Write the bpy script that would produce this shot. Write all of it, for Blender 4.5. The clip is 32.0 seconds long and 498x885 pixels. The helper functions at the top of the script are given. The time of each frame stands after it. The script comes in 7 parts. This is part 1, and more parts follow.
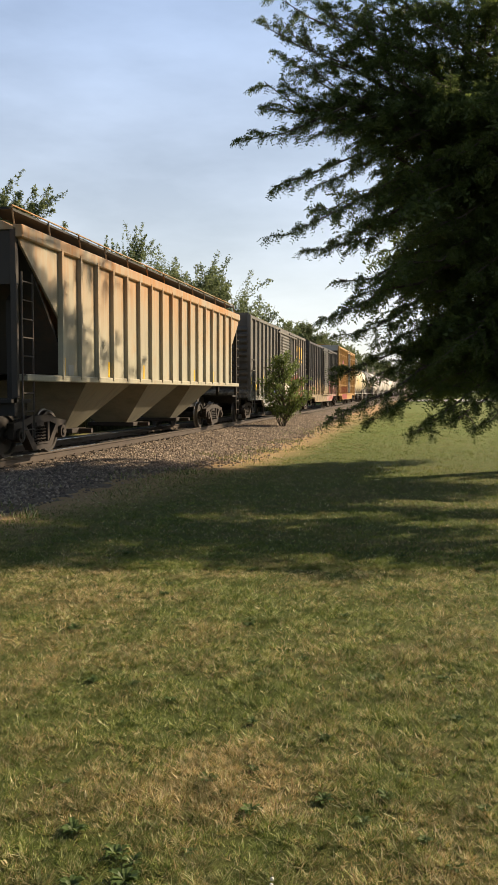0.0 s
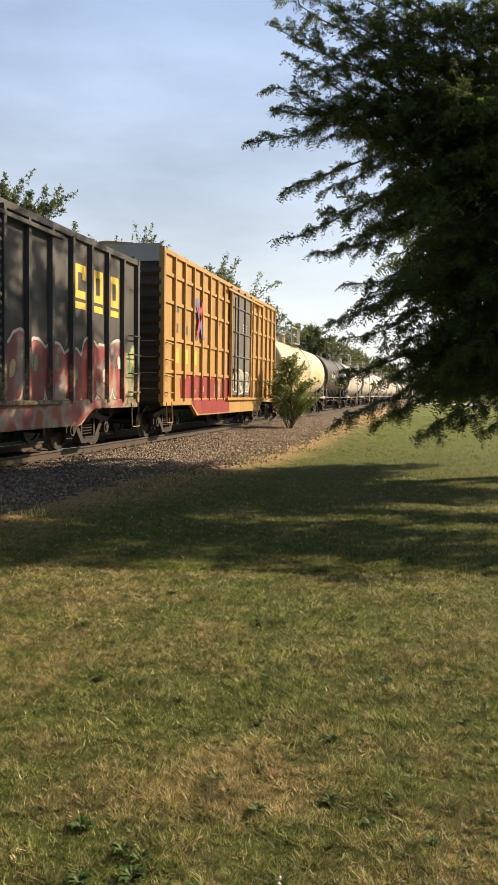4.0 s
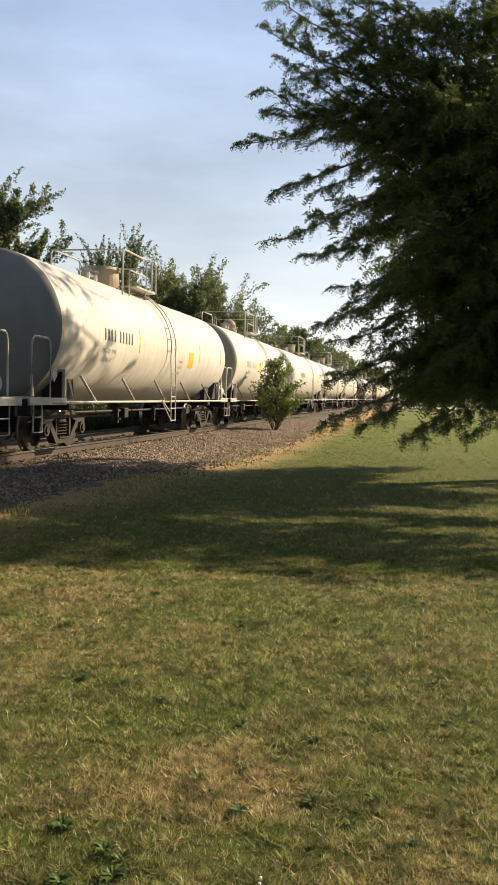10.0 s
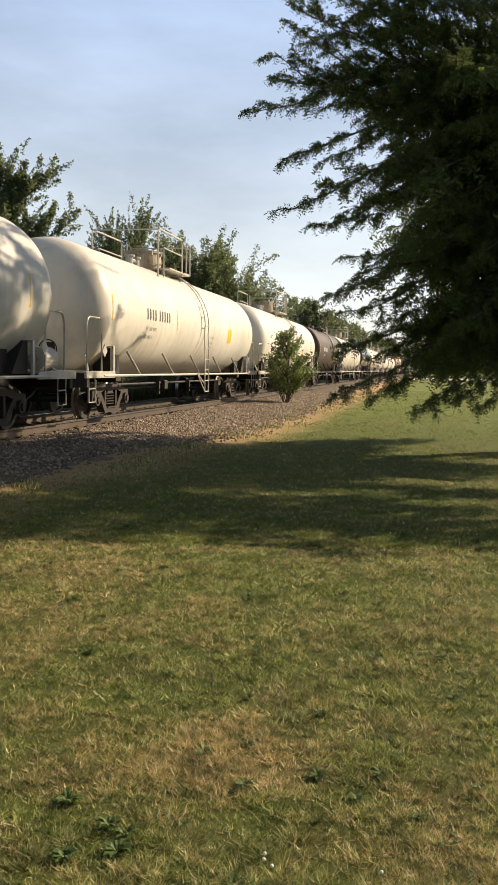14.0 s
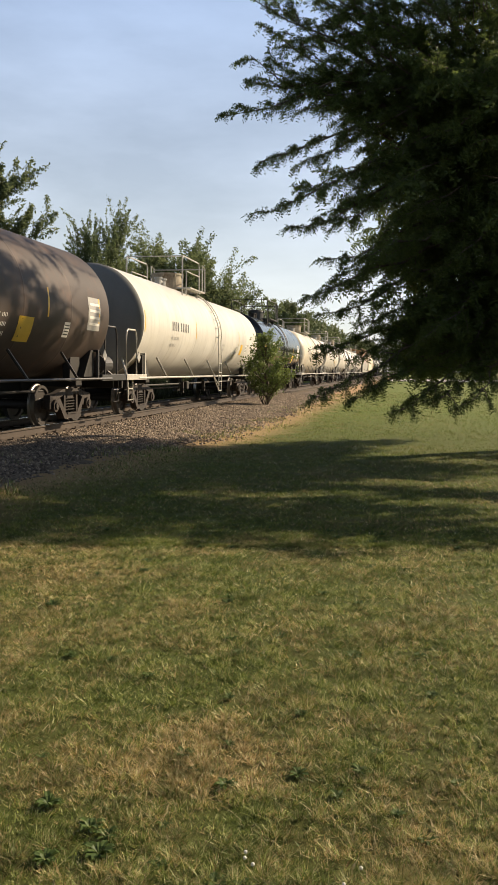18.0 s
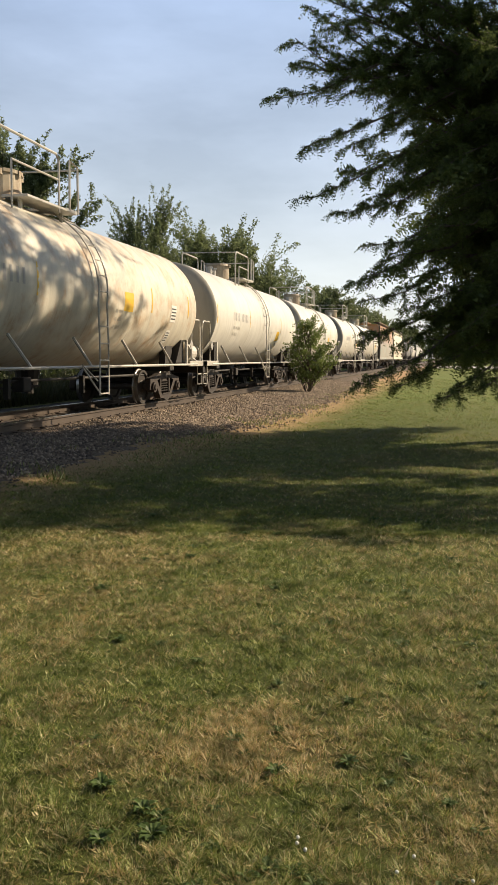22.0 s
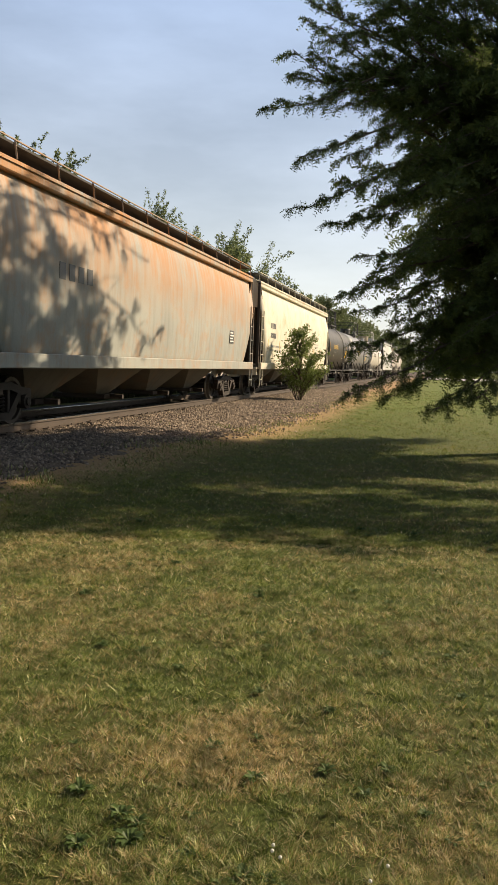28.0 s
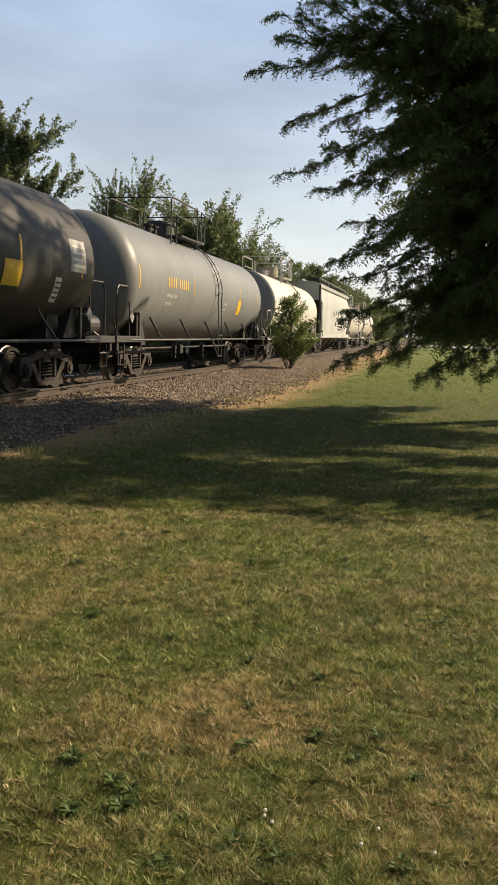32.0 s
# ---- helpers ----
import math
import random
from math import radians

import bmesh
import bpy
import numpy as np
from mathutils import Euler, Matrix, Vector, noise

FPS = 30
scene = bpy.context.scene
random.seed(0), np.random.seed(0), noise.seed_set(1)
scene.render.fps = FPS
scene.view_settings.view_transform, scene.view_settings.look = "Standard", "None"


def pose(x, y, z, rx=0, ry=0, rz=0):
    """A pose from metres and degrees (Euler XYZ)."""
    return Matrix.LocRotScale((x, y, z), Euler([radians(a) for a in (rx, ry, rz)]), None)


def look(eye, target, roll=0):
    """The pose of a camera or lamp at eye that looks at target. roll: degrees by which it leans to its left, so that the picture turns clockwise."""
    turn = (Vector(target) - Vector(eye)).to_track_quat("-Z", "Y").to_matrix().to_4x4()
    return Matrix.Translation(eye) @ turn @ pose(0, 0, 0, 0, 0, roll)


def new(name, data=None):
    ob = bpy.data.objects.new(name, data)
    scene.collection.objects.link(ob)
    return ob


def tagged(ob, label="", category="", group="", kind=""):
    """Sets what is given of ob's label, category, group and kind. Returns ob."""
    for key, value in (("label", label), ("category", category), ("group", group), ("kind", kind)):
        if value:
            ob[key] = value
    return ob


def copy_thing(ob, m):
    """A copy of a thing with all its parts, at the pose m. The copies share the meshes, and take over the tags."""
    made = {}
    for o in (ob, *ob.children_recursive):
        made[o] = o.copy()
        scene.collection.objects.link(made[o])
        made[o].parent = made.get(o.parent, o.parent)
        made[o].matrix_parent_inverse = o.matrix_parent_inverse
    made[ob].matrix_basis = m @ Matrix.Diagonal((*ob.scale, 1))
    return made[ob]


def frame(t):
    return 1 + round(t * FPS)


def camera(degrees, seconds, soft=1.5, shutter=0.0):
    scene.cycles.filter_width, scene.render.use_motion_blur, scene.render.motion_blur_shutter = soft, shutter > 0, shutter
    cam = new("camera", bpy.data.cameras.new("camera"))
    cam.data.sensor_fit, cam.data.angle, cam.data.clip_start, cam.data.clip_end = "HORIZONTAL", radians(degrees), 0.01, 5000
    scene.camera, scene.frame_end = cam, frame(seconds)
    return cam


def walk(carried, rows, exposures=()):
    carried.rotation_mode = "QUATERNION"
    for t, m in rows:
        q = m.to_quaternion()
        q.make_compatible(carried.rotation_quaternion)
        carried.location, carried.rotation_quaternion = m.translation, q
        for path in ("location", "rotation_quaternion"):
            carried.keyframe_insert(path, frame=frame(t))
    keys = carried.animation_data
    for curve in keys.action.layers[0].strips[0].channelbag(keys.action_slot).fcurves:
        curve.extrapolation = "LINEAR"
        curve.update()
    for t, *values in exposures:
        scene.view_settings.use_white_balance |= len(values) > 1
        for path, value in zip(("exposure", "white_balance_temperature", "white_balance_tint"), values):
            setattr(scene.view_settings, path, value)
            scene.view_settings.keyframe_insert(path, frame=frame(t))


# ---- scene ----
import collections

# ---- camera ----
cam = camera(33.2, 32.0, soft=1.3)
PATH = (
    (0, 0.006, -0.008, 1.554, 86.49, -0.10, 11.77),
    (0.5, 0.002, -0.012, 1.557, 86.41, -0.09, 11.66),
    (1, 0.001, -0.016, 1.552, 86.26, 0.16, 12.16),
    (1.5, -0.003, -0.012, 1.552, 86.24, -0.04, 12.55),
    (2, -0.002, -0.012, 1.549, 86.35, -0.16, 12.48),
    (2.5, -0.006, -0.024, 1.554, 86.78, -0.37, 12.49),
    (3, -0.005, -0.027, 1.552, 86.99, -0.52, 12.43),
    (3.5, -0.015, -0.020, 1.547, 86.88, -0.83, 12.24),
    (4, -0.012, -0.023, 1.549, 86.60, -0.81, 12.25),
    (4.5, -0.007, -0.027, 1.552, 86.76, -0.69, 11.92),
    (6.5, -0.002, -0.019, 1.548, 86.86, -0.14, 12.02),
    (7, 0.001, -0.021, 1.548, 86.75, -0.04, 12.14),
    (7.5, 0.000, -0.039, 1.552, 86.83, -0.32, 12.32),
    (8, -0.003, -0.048, 1.551, 87.16, -0.56, 12.41),
    (8.5, -0.007, -0.041, 1.552, 87.29, -0.73, 12.00),
    (9, -0.019, -0.040, 1.550, 87.16, -1.29, 11.29),
    (9.5, -0.019, -0.037, 1.552, 86.71, -1.65, 11.19),
    (10, -0.012, -0.033, 1.550, 86.71, -1.54, 11.28),
    (10.5, -0.010, -0.032, 1.549, 86.51, -1.36, 11.40),
    (11, -0.012, -0.002, 1.540, 84.94, -0.52, 11.51),
    (11.5, -0.005, 0.012, 1.571, 82.37, -0.74, 12.42),
    (12, 0.005, 0.053, 1.554, 83.97, -0.16, 11.83),
    (12.5, -0.006, 0.034, 1.556, 83.68, -0.41, 12.25),
    (13, 0.001, 0.031, 1.556, 83.48, -0.63, 12.47),
    (13.5, 0.011, 0.026, 1.554, 85.93, -0.91, 12.22),
    (14, 0.007, 0.029, 1.546, 84.83, -1.13, 12.06),
    (14.5, 0.014, 0.023, 1.550, 84.08, -0.61, 11.69),
    (16.5, 0.024, 0.013, 1.547, 84.41, -0.24, 11.08),
    (17, 0.018, 0.009, 1.546, 84.83, -0.31, 11.06),
    (17.5, 0.017, 0.006, 1.550, 85.04, -0.49, 10.87),
    (18, 0.021, 0.008, 1.547, 85.01, -0.71, 10.66),
    (18.5, 0.027, 0.020, 1.550, 84.76, -0.60, 10.40),
    (19, 0.035, 0.017, 1.532, 83.16, 0.33, 10.85),
    (19.5, 0.038, 0.023, 1.530, 84.31, 0.62, 9.08),
    (20, 0.024, 0.019, 1.536, 81.94, -0.20, 10.43),
    (20.5, 0.063, 0.030, 1.533, 81.29, -1.25, 13.03),
    (21, 0.036, 0.007, 1.543, 82.88, -1.85, 17.20),
    (21.5, -0.001, 0.012, 1.542, 83.43, 0.06, 16.05),
    (22, -0.019, 0.004, 1.546, 84.08, -0.69, 13.49),
    (22.5, -0.003, 0.014, 1.545, 84.19, -0.45, 13.12),
    (23, -0.004, 0.025, 1.541, 83.62, -0.90, 12.39),
    (23.5, -0.006, 0.019, 1.539, 83.51, -2.07, 11.37),
    (24, -0.014, 0.006, 1.545, 84.79, -2.69, 11.00),
    (24.5, -0.015, 0.009, 1.543, 84.49, -2.44, 10.82),
    (25, -0.015, 0.010, 1.541, 84.41, -2.54, 10.72),
    (25.5, -0.008, 0.014, 1.546, 83.73, -1.74, 11.25),
    (26, -0.006, 0.010, 1.539, 84.65, -1.65, 12.65),
    (26.5, -0.003, -0.001, 1.545, 84.90, -2.05, 12.81),
    (28.5, 0.003, -0.018, 1.558, 84.13, -1.98, 13.07),
    (29, -0.060, -0.015, 1.554, 82.77, -1.69, 14.64),
    (29.5, -0.063, -0.004, 1.548, 82.61, -1.78, 13.21),
    (30, -0.009, -0.003, 1.556, 82.47, -1.73, 13.71),
    (30.5, -0.018, -0.002, 1.554, 82.07, -1.46, 13.60),
    (31, -0.013, -0.005, 1.556, 83.31, -1.09, 12.68),
    (31.5, 0.015, 0.003, 1.554, 81.97, -1.44, 13.19),
    (32, 0.005, -0.000, 1.556, 82.48, -1.65, 12.26),
)
walk(cam, [(t, pose(x, y, z, rx, ry, rz)) for t, x, y, z, rx, ry, rz in PATH], [(0.0, 0.70, 7750, 13), (7.0, 0.73, 7750, 13), (10.5, 0.73, 7850, 13), (13.0, 0.73, 7850, 13), (16.5, 0.61, 7650, 13), (20.0, 0.58, 7600, 13), (26.5, 0.61, 7600, 13), (29.0, 0.55, 7850, 13), (32.0, 0.53, 7750, 13)])

# ---- world and sun ----
SUN_ELEV = 30.0
SUN_AZ = 48.0          # degrees from +y towards +x, where the sun stands
world = bpy.data.worlds.new("world")
scene.world = world
world.use_nodes = True
wn, wl = world.node_tree.nodes, world.node_tree.links
bg = wn["Background"]
sky = wn.new("ShaderNodeTexSky")
sky.sky_type = "NISHITA"
sky.sun_disc = False
sky.sun_elevation = radians(SUN_ELEV)
sky.sun_rotation = radians(SUN_AZ)
sky.air_density, sky.dust_density, sky.ozone_density = 1.0, 0.7, 2.0
# thin high cloud streaks over the blue
tc = wn.new("ShaderNodeTexCoord")
mp = wn.new("ShaderNodeMapping")
mp.inputs["Scale"].default_value = (1.3, 1.3, 4.2)
mp.inputs["Rotation"].default_value = (0.1, 0.3, 0.3)
nz = wn.new("ShaderNodeTexNoise")
nz.inputs["Scale"].default_value = 1.7
nz.inputs["Detail"].default_value = 6
nz.inputs["Roughness"].default_value = 0.55
rp = wn.new("ShaderNodeValToRGB")
rp.color_ramp.elements[0].position, rp.color_ramp.elements[0].color = 0.38, (0.5, 0.5, 0.5, 1)
rp.color_ramp.elements[1].position, rp.color_ramp.elements[1].color = 0.78, (1.0, 1.0, 1.0, 1)
mx = wn.new("ShaderNodeMixRGB")
wl.new(tc.outputs["Generated"], mp.inputs["Vector"])
wl.new(mp.outputs["Vector"], nz.inputs["Vector"])
wl.new(nz.outputs["Fac"], rp.inputs["Fac"])
# the veil thickens towards the horizon, where the eye looks through more of it
sep = wn.new("ShaderNodeSeparateXYZ")
wl.new(tc.outputs["Generated"], sep.inputs[0])
hz = wn.new("ShaderNodeValToRGB")
hz.color_ramp.elements[0].position, hz.color_ramp.elements[0].color = 0.0, (1.0, 1.0, 1.0, 1)
hz.color_ramp.elements[1].position, hz.color_ramp.elements[1].color = 0.62, (0.03, 0.03, 0.03, 1)
e = hz.color_ramp.elements.new(0.4)
e.color = (0.55, 0.55, 0.55, 1)
wl.new(sep.outputs[2], hz.inputs["Fac"])
veil = wn.new("ShaderNodeMixRGB")
veil.blend_type = "MULTIPLY"
veil.inputs["Fac"].default_value = 1.0
wl.new(rp.outputs["Color"], veil.inputs["Color1"])
wl.new(hz.outputs["Color"], veil.inputs["Color2"])
# whitish haze low down, bluer above
hue = wn.new("ShaderNodeMixRGB")
hue.inputs["Color1"].default_value = (13.4, 15.4, 16.6, 1)
hue.inputs["Color2"].default_value = (9.4, 14.0, 23.0, 1)
rise = wn.new("ShaderNodeMapRange")
rise.inputs["From Min"].default_value, rise.inputs["From Max"].default_value = 0.03, 0.42
wl.new(sep.outputs[2], rise.inputs["Value"])
wl.new(rise.outputs[0], hue.inputs["Fac"])
wl.new(hue.outputs["Color"], mx.inputs["Color2"])
wl.new(veil.outputs["Color"], mx.inputs["Fac"])
wl.new(sky.outputs["Color"], mx.inputs["Color1"])
wl.new(mx.outputs["Color"], bg.inputs["Color"])
bg.inputs["Strength"].default_value = 0.05
sun_dir = Vector((math.sin(radians(SUN_AZ)) * math.cos(radians(SUN_ELEV)),
                  math.cos(radians(SUN_AZ)) * math.cos(radians(SUN_ELEV)), math.sin(radians(SUN_ELEV))))
sun_data = bpy.data.lights.new("sun", "SUN")
sun_data.energy, sun_data.angle, sun_data.color = 5.0, radians(0.53), (1.0, 0.89, 0.72)
sun = new("sun", sun_data)
sun.matrix_world = look(sun_dir * 60, (0, 0, 0))


# ---- materials ----
def node_mat(name):
    m = bpy.data.materials.new(name)
    m.use_nodes = True
    return m, m.node_tree.nodes, m.node_tree.links, m.node_tree.nodes["Principled BSDF"]


def noise_node(n, l, vec, scale, detail=4, rough=0.6):
    t = n.new("ShaderNodeTexNoise")
    t.inputs["Scale"].default_value, t.inputs["Detail"].default_value = scale, detail
    t.inputs["Roughness"].default_value = rough
    l.new(vec, t.inputs["Vector"])
    return t.outputs["Fac"]


def ramp_node(n, l, fac, stops):
    r = n.new("ShaderNodeValToRGB")
    e = r.color_ramp.elements
    while len(e) < len(stops):
        e.new(0.5)
    for k, (p, c) in zip(e, stops):
        k.position = p
        k.color = (*c, 1) if len(c) == 3 else (c[0], c[0], c[0], 1)
    l.new(fac, r.inputs["Fac"])
    return r.outputs["Color"]


def mix_node(n, l, fac, a, b, how="MIX"):
    m = n.new("ShaderNodeMixRGB")
    m.blend_type = how
    for sock, v in (("Fac", fac), ("Color1", a), ("Color2", b)):
        if isinstance(v, (int, float)):
            m.inputs[sock].default_value = v
        elif isinstance(v, tuple):
            m.inputs[sock].default_value = (*v, 1)
        else:
            l.new(v, m.inputs[sock])
    return m.outputs["Color"]


def bump_node(n, l, b, height, strength, dist=0.01):
    k = n.new("ShaderNodeBump")
    k.inputs["Strength"].default_value, k.inputs["Distance"].default_value = strength, dist
    l.new(height, k.inputs["Height"])
    l.new(k.outputs["Normal"], b.inputs["Normal"])


def coords(n, l, scale=(1, 1, 1), kind="Object"):
    t = n.new("ShaderNodeTexCoord")
    m = n.new("ShaderNodeMapping")
    m.inputs["Scale"].default_value = scale
    l.new(t.outputs[kind], m.inputs["Vector"])
    return m.outputs["Vector"]


def plain(name, col, rough=0.6, metal=0.0, vary=0.25, scale=6.0, bump=0.15):
    m, n, l, b = node_mat(name)
    v = coords(n, l)
    big = noise_node(n, l, v, scale * 0.25, 3)
    small = noise_node(n, l, v, scale * 4, 5)
    dark = tuple(c * (1 - vary) for c in col)
    light = tuple(min(1, c * (1 + vary * 0.6)) for c in col)
    c1 = ramp_node(n, l, big, [(0.3, dark), (0.7, light)])
    c2 = mix_node(n, l, 0.35, c1, ramp_node(n, l, small, [(0.3, dark), (0.7, light)]))
    l.new(c2, b.inputs["Base Color"])
    b.inputs["Roughness"].default_value, b.inputs["Metallic"].default_value = rough, metal
    if bump:
        bump_node(n, l, b, small, bump)
    return m


def paint(name, col, rust=(0.28, 0.11, 0.04), rusty=0.3, grime=0.35, rough=0.5, fade=0.12, blotch=0.52, runs=None, wash=None):
    """Weathered railway paint: fading, streaks that run down, rust in spots, fine grime."""
    m, n, l, b = node_mat(name)
    info = n.new("ShaderNodeObjectInfo")
    tcn = n.new("ShaderNodeTexCoord")
    add = n.new("ShaderNodeVectorMath")
    add.operation = "ADD"
    l.new(tcn.outputs["Object"], add.inputs[0])
    cmb = n.new("ShaderNodeCombineXYZ")
    mul = n.new("ShaderNodeMath")
    mul.operation = "MULTIPLY"
    mul.inputs[1].default_value = 50.0
    l.new(info.outputs["Random"], mul.inputs[0])
    l.new(mul.outputs[0], cmb.inputs[1])
    l.new(cmb.outputs[0], add.inputs[1])
    v = add.outputs[0]
    st = n.new("ShaderNodeMapping")
    st.inputs["Scale"].default_value = (1.0, 2.2, 0.22)
    l.new(v, st.inputs["Vector"])
    broad = noise_node(n, l, v, 0.55, 3)
    fine = noise_node(n, l, v, 22, 5)
    streak = noise_node(n, l, st.outputs["Vector"], 2.4, 5, 0.65)
    spots = noise_node(n, l, v, 1.7, 6, 0.7)
    base = ramp_node(n, l, broad, [(0.3, tuple(c * (1 - fade) for c in col)), (0.72, tuple(min(1, c * (1 + fade)) for c in col))])
    dirt = tuple(c * 0.42 + 0.008 for c in col)
    gf = ramp_node(n, l, streak, [(0.48, (0.0,)), (0.78, (grime,))])
    c = mix_node(n, l, gf, base, dirt)
    c = mix_node(n, l, ramp_node(n, l, fine, [(0.4, (0.0,)), (0.8, (grime * 0.35,))]), c, dirt)
    rs = mix_node(n, l, 0.5, ramp_node(n, l, spots, [(blotch, (0.0,)), (blotch + 0.2, (1.0,))]), ramp_node(n, l, streak, [(0.45 - max(0, 0.52 - blotch) * 1.5, (0.0,)), (0.7, (1.0,))]), "MULTIPLY")
    rf = n.new("ShaderNodeMath")
    rf.operation = "MULTIPLY"
    rf.inputs[1].default_value = rusty
    l.new(rs, rf.inputs[0])
    c = mix_node(n, l, rf.outputs[0], c, rust)
    if runs:
        # rust that runs down from the upper edge and fades out on the way
        sz = n.new("ShaderNodeSeparateXYZ")
        l.new(tcn.outputs["Object"], sz.inputs[0])
        up = n.new("ShaderNodeMapRange")
        up.inputs["From Min"].default_value, up.inputs["From Max"].default_value = runs
        l.new(sz.outputs[2], up.inputs["Value"])
        run = n.new("ShaderNodeMath")
        run.operation = "MULTIPLY"
        l.new(up.outputs[0], run.inputs[0])
        l.new(ramp_node(n, l, mix_node(n, l, 0.5, streak, broad), [(0.38, (0.05,)), (0.58, (1.0,))]), run.inputs[1])
        c = mix_node(n, l, run.outputs[0], c, rust)
    if wash:
        # sprayed over up to a ragged upper edge, worn through in places
        edge, reach, tones, cover = wash
        sw = n.new("ShaderNodeSeparateXYZ")
        l.new(tcn.outputs["Object"], sw.inputs[0])
        lift = n.new("ShaderNodeMath")
        lift.operation = "MULTIPLY_ADD"
        l.new(noise_node(n, l, v, 2.2, 5, 0.65), lift.inputs[0])
        lift.inputs[1].default_value = reach
        l.new(sw.outputs[2], lift.inputs[2])
        under = n.new("ShaderNodeMapRange")
        under.inputs["From Min"].default_value, under.inputs["From Max"].default_value = edge + reach * 0.5 - 0.06, edge + reach * 0.5 + 0.06
        under.inputs["To Min"].default_value, under.inputs["To Max"].default_value = cover, 0.0
        l.new(lift.outputs[0], under.inputs["Value"])
        tone = ramp_node(n, l, noise_node(n, l, v, 3.6, 4, 0.6), [(0.36 + 0.28 * k / (len(tones) - 1), q) for k, q in enumerate(tones)])
        worn = mix_node(n, l, 1.0, under.outputs[0], ramp_node(n, l, noise_node(n, l, v, 6.0, 5, 0.7), [(0.4, (0.15,)), (0.56, (1.0,))]), "MULTIPLY")
        c = mix_node(n, l, worn, c, tone)
    l.new(c, b.inputs["Base Color"])
    b.inputs["Roughness"].default_value = rough
    b.inputs["Specular IOR Level"].default_value = 0.5 if rough < 0.4 else 0.22
    bump_node(n, l, b, fine, 0.06 if rough > 0.2 else 0.01)
    return m


M = {}
M["tank_white"] = paint("tank_white", (0.6, 0.58, 0.525), rust=(0.32, 0.22, 0.12), rusty=0.28, grime=0.36, rough=0.42)
M["stained"] = paint("stained_white_steel", (0.42, 0.36, 0.27), rust=(0.16, 0.09, 0.05), rusty=0.9, grime=0.6, rough=0.6, blotch=0.44)
M["tank_white_rusty"] = paint("tank_white_rusty", (0.6, 0.56, 0.47), rust=(0.4, 0.2, 0.07), rusty=0.8, grime=0.45, rough=0.45, blotch=0.48)
M["tank_cream"] = paint("tank_cream", (0.62, 0.52, 0.34), rust=(0.42, 0.21, 0.08), rusty=0.55, grime=0.35, rough=0.5)
M["tank_black"] = paint("tank_black", (0.042, 0.039, 0.034), rusty=0.1, grime=0.35, rough=0.5, fade=0.3)
M["tank_gloss"] = paint("tank_gloss", (0.007, 0.007, 0.008), rusty=0.03, grime=0.2, rough=0.1, fade=0.3)
M["tank_brown"] = paint("tank_brown", (0.06, 0.045, 0.038), rusty=0.25, grime=0.2, rough=0.55, fade=0.3)
M["tank_grey"] = paint("tank_grey", (0.2, 0.21, 0.21), rusty=0.1, grime=0.3, rough=0.45)
M["box_black"] = paint("box_black", (0.155, 0.144, 0.128), rusty=0.2, grime=0.75, rough=0.6, fade=0.35)
M["box_silvered"] = paint("box_silvered", (0.155, 0.144, 0.128), rusty=0.2, grime=0.75, rough=0.6, fade=0.35, wash=(1.35, 0.9, ((0.05, 0.06, 0.065), (0.24, 0.26, 0.26), (0.42, 0.4, 0.35), (0.1, 0.14, 0.17)), 0.85))
M["door_washed"] = paint("door_washed", (0.155, 0.144, 0.128), rusty=0.2, grime=0.75, rough=0.6, fade=0.35, wash=(2.0, 0.7, ((0.2, 0.19, 0.15), (0.6, 0.57, 0.46), (0.68, 0.64, 0.54), (0.4, 0.33, 0.16)), 0.95))
M["box_sanded"] = paint("box_sanded", (0.075, 0.073, 0.071), rusty=0.2, grime=0.75, rough=0.6, fade=0.35, wash=(1.6, 1.1, ((0.36, 0.27, 0.12), (0.5, 0.4, 0.2), (0.26, 0.14, 0.09), (0.42, 0.38, 0.25)), 0.8))
M["box_yellow"] = paint("box_yellow", (0.45, 0.265, 0.095), rusty=0.4, grime=0.5, rough=0.55)
M["hopper_tan"] = paint("hopper_tan", (0.37, 0.345, 0.26), rust=(0.4, 0.18, 0.055), rusty=0.5, grime=0.4, rough=0.6, blotch=0.55, runs=(2.1, 4.1))
M["hopper_rust"] = paint("hopper_rust", (0.33, 0.34, 0.31), rust=(0.42, 0.205, 0.085), rusty=0.7, grime=0.4, rough=0.6, blotch=0.48, runs=(2.2, 3.8))
M["hopper_cream"] = paint("hopper_cream", (0.64, 0.6, 0.49), rust=(0.58, 0.34, 0.13), rusty=0.85, grime=0.25, rough=0.5, blotch=0.5)
# tank heads turned from the sun: their shade is put into these greys
M["head_shade_dark"] = paint("head_shade_dark", (0.1, 0.11, 0.11), rusty=0.05, grime=0.3, rough=0.5)
M["head_shade_pale"] = paint("head_shade_pale", (0.34, 0.33, 0.29), rusty=0.15, grime=0.4, rough=0.5)
M["head_shade_mid"] = paint("head_shade_mid", (0.2, 0.205, 0.2), rusty=0.1, grime=0.3, rough=0.5)
# car ends facing away from the sun: shade put into a dark paint colour
M["end_shade_brown"] = paint("end_shade_brown", (0.06, 0.052, 0.045), rusty=0.3, grime=0.4, rough=0.7)
# discharge bays: grime and rust, with the underside's shade in the base colour
M["bay_shade_tan"] = paint("bay_shade_tan", (0.24, 0.22, 0.165), rusty=0.4, grime=0.6, rough=0.7)
M["bay_shade_grime"] = paint("bay_shade_grime", (0.13, 0.115, 0.09), rusty=0.5, grime=0.6, rough=0.75)
M["hopper_grey"] = paint("hopper_grey", (0.44, 0.46, 0.44), rusty=0.2, grime=0.3, rough=0.55)
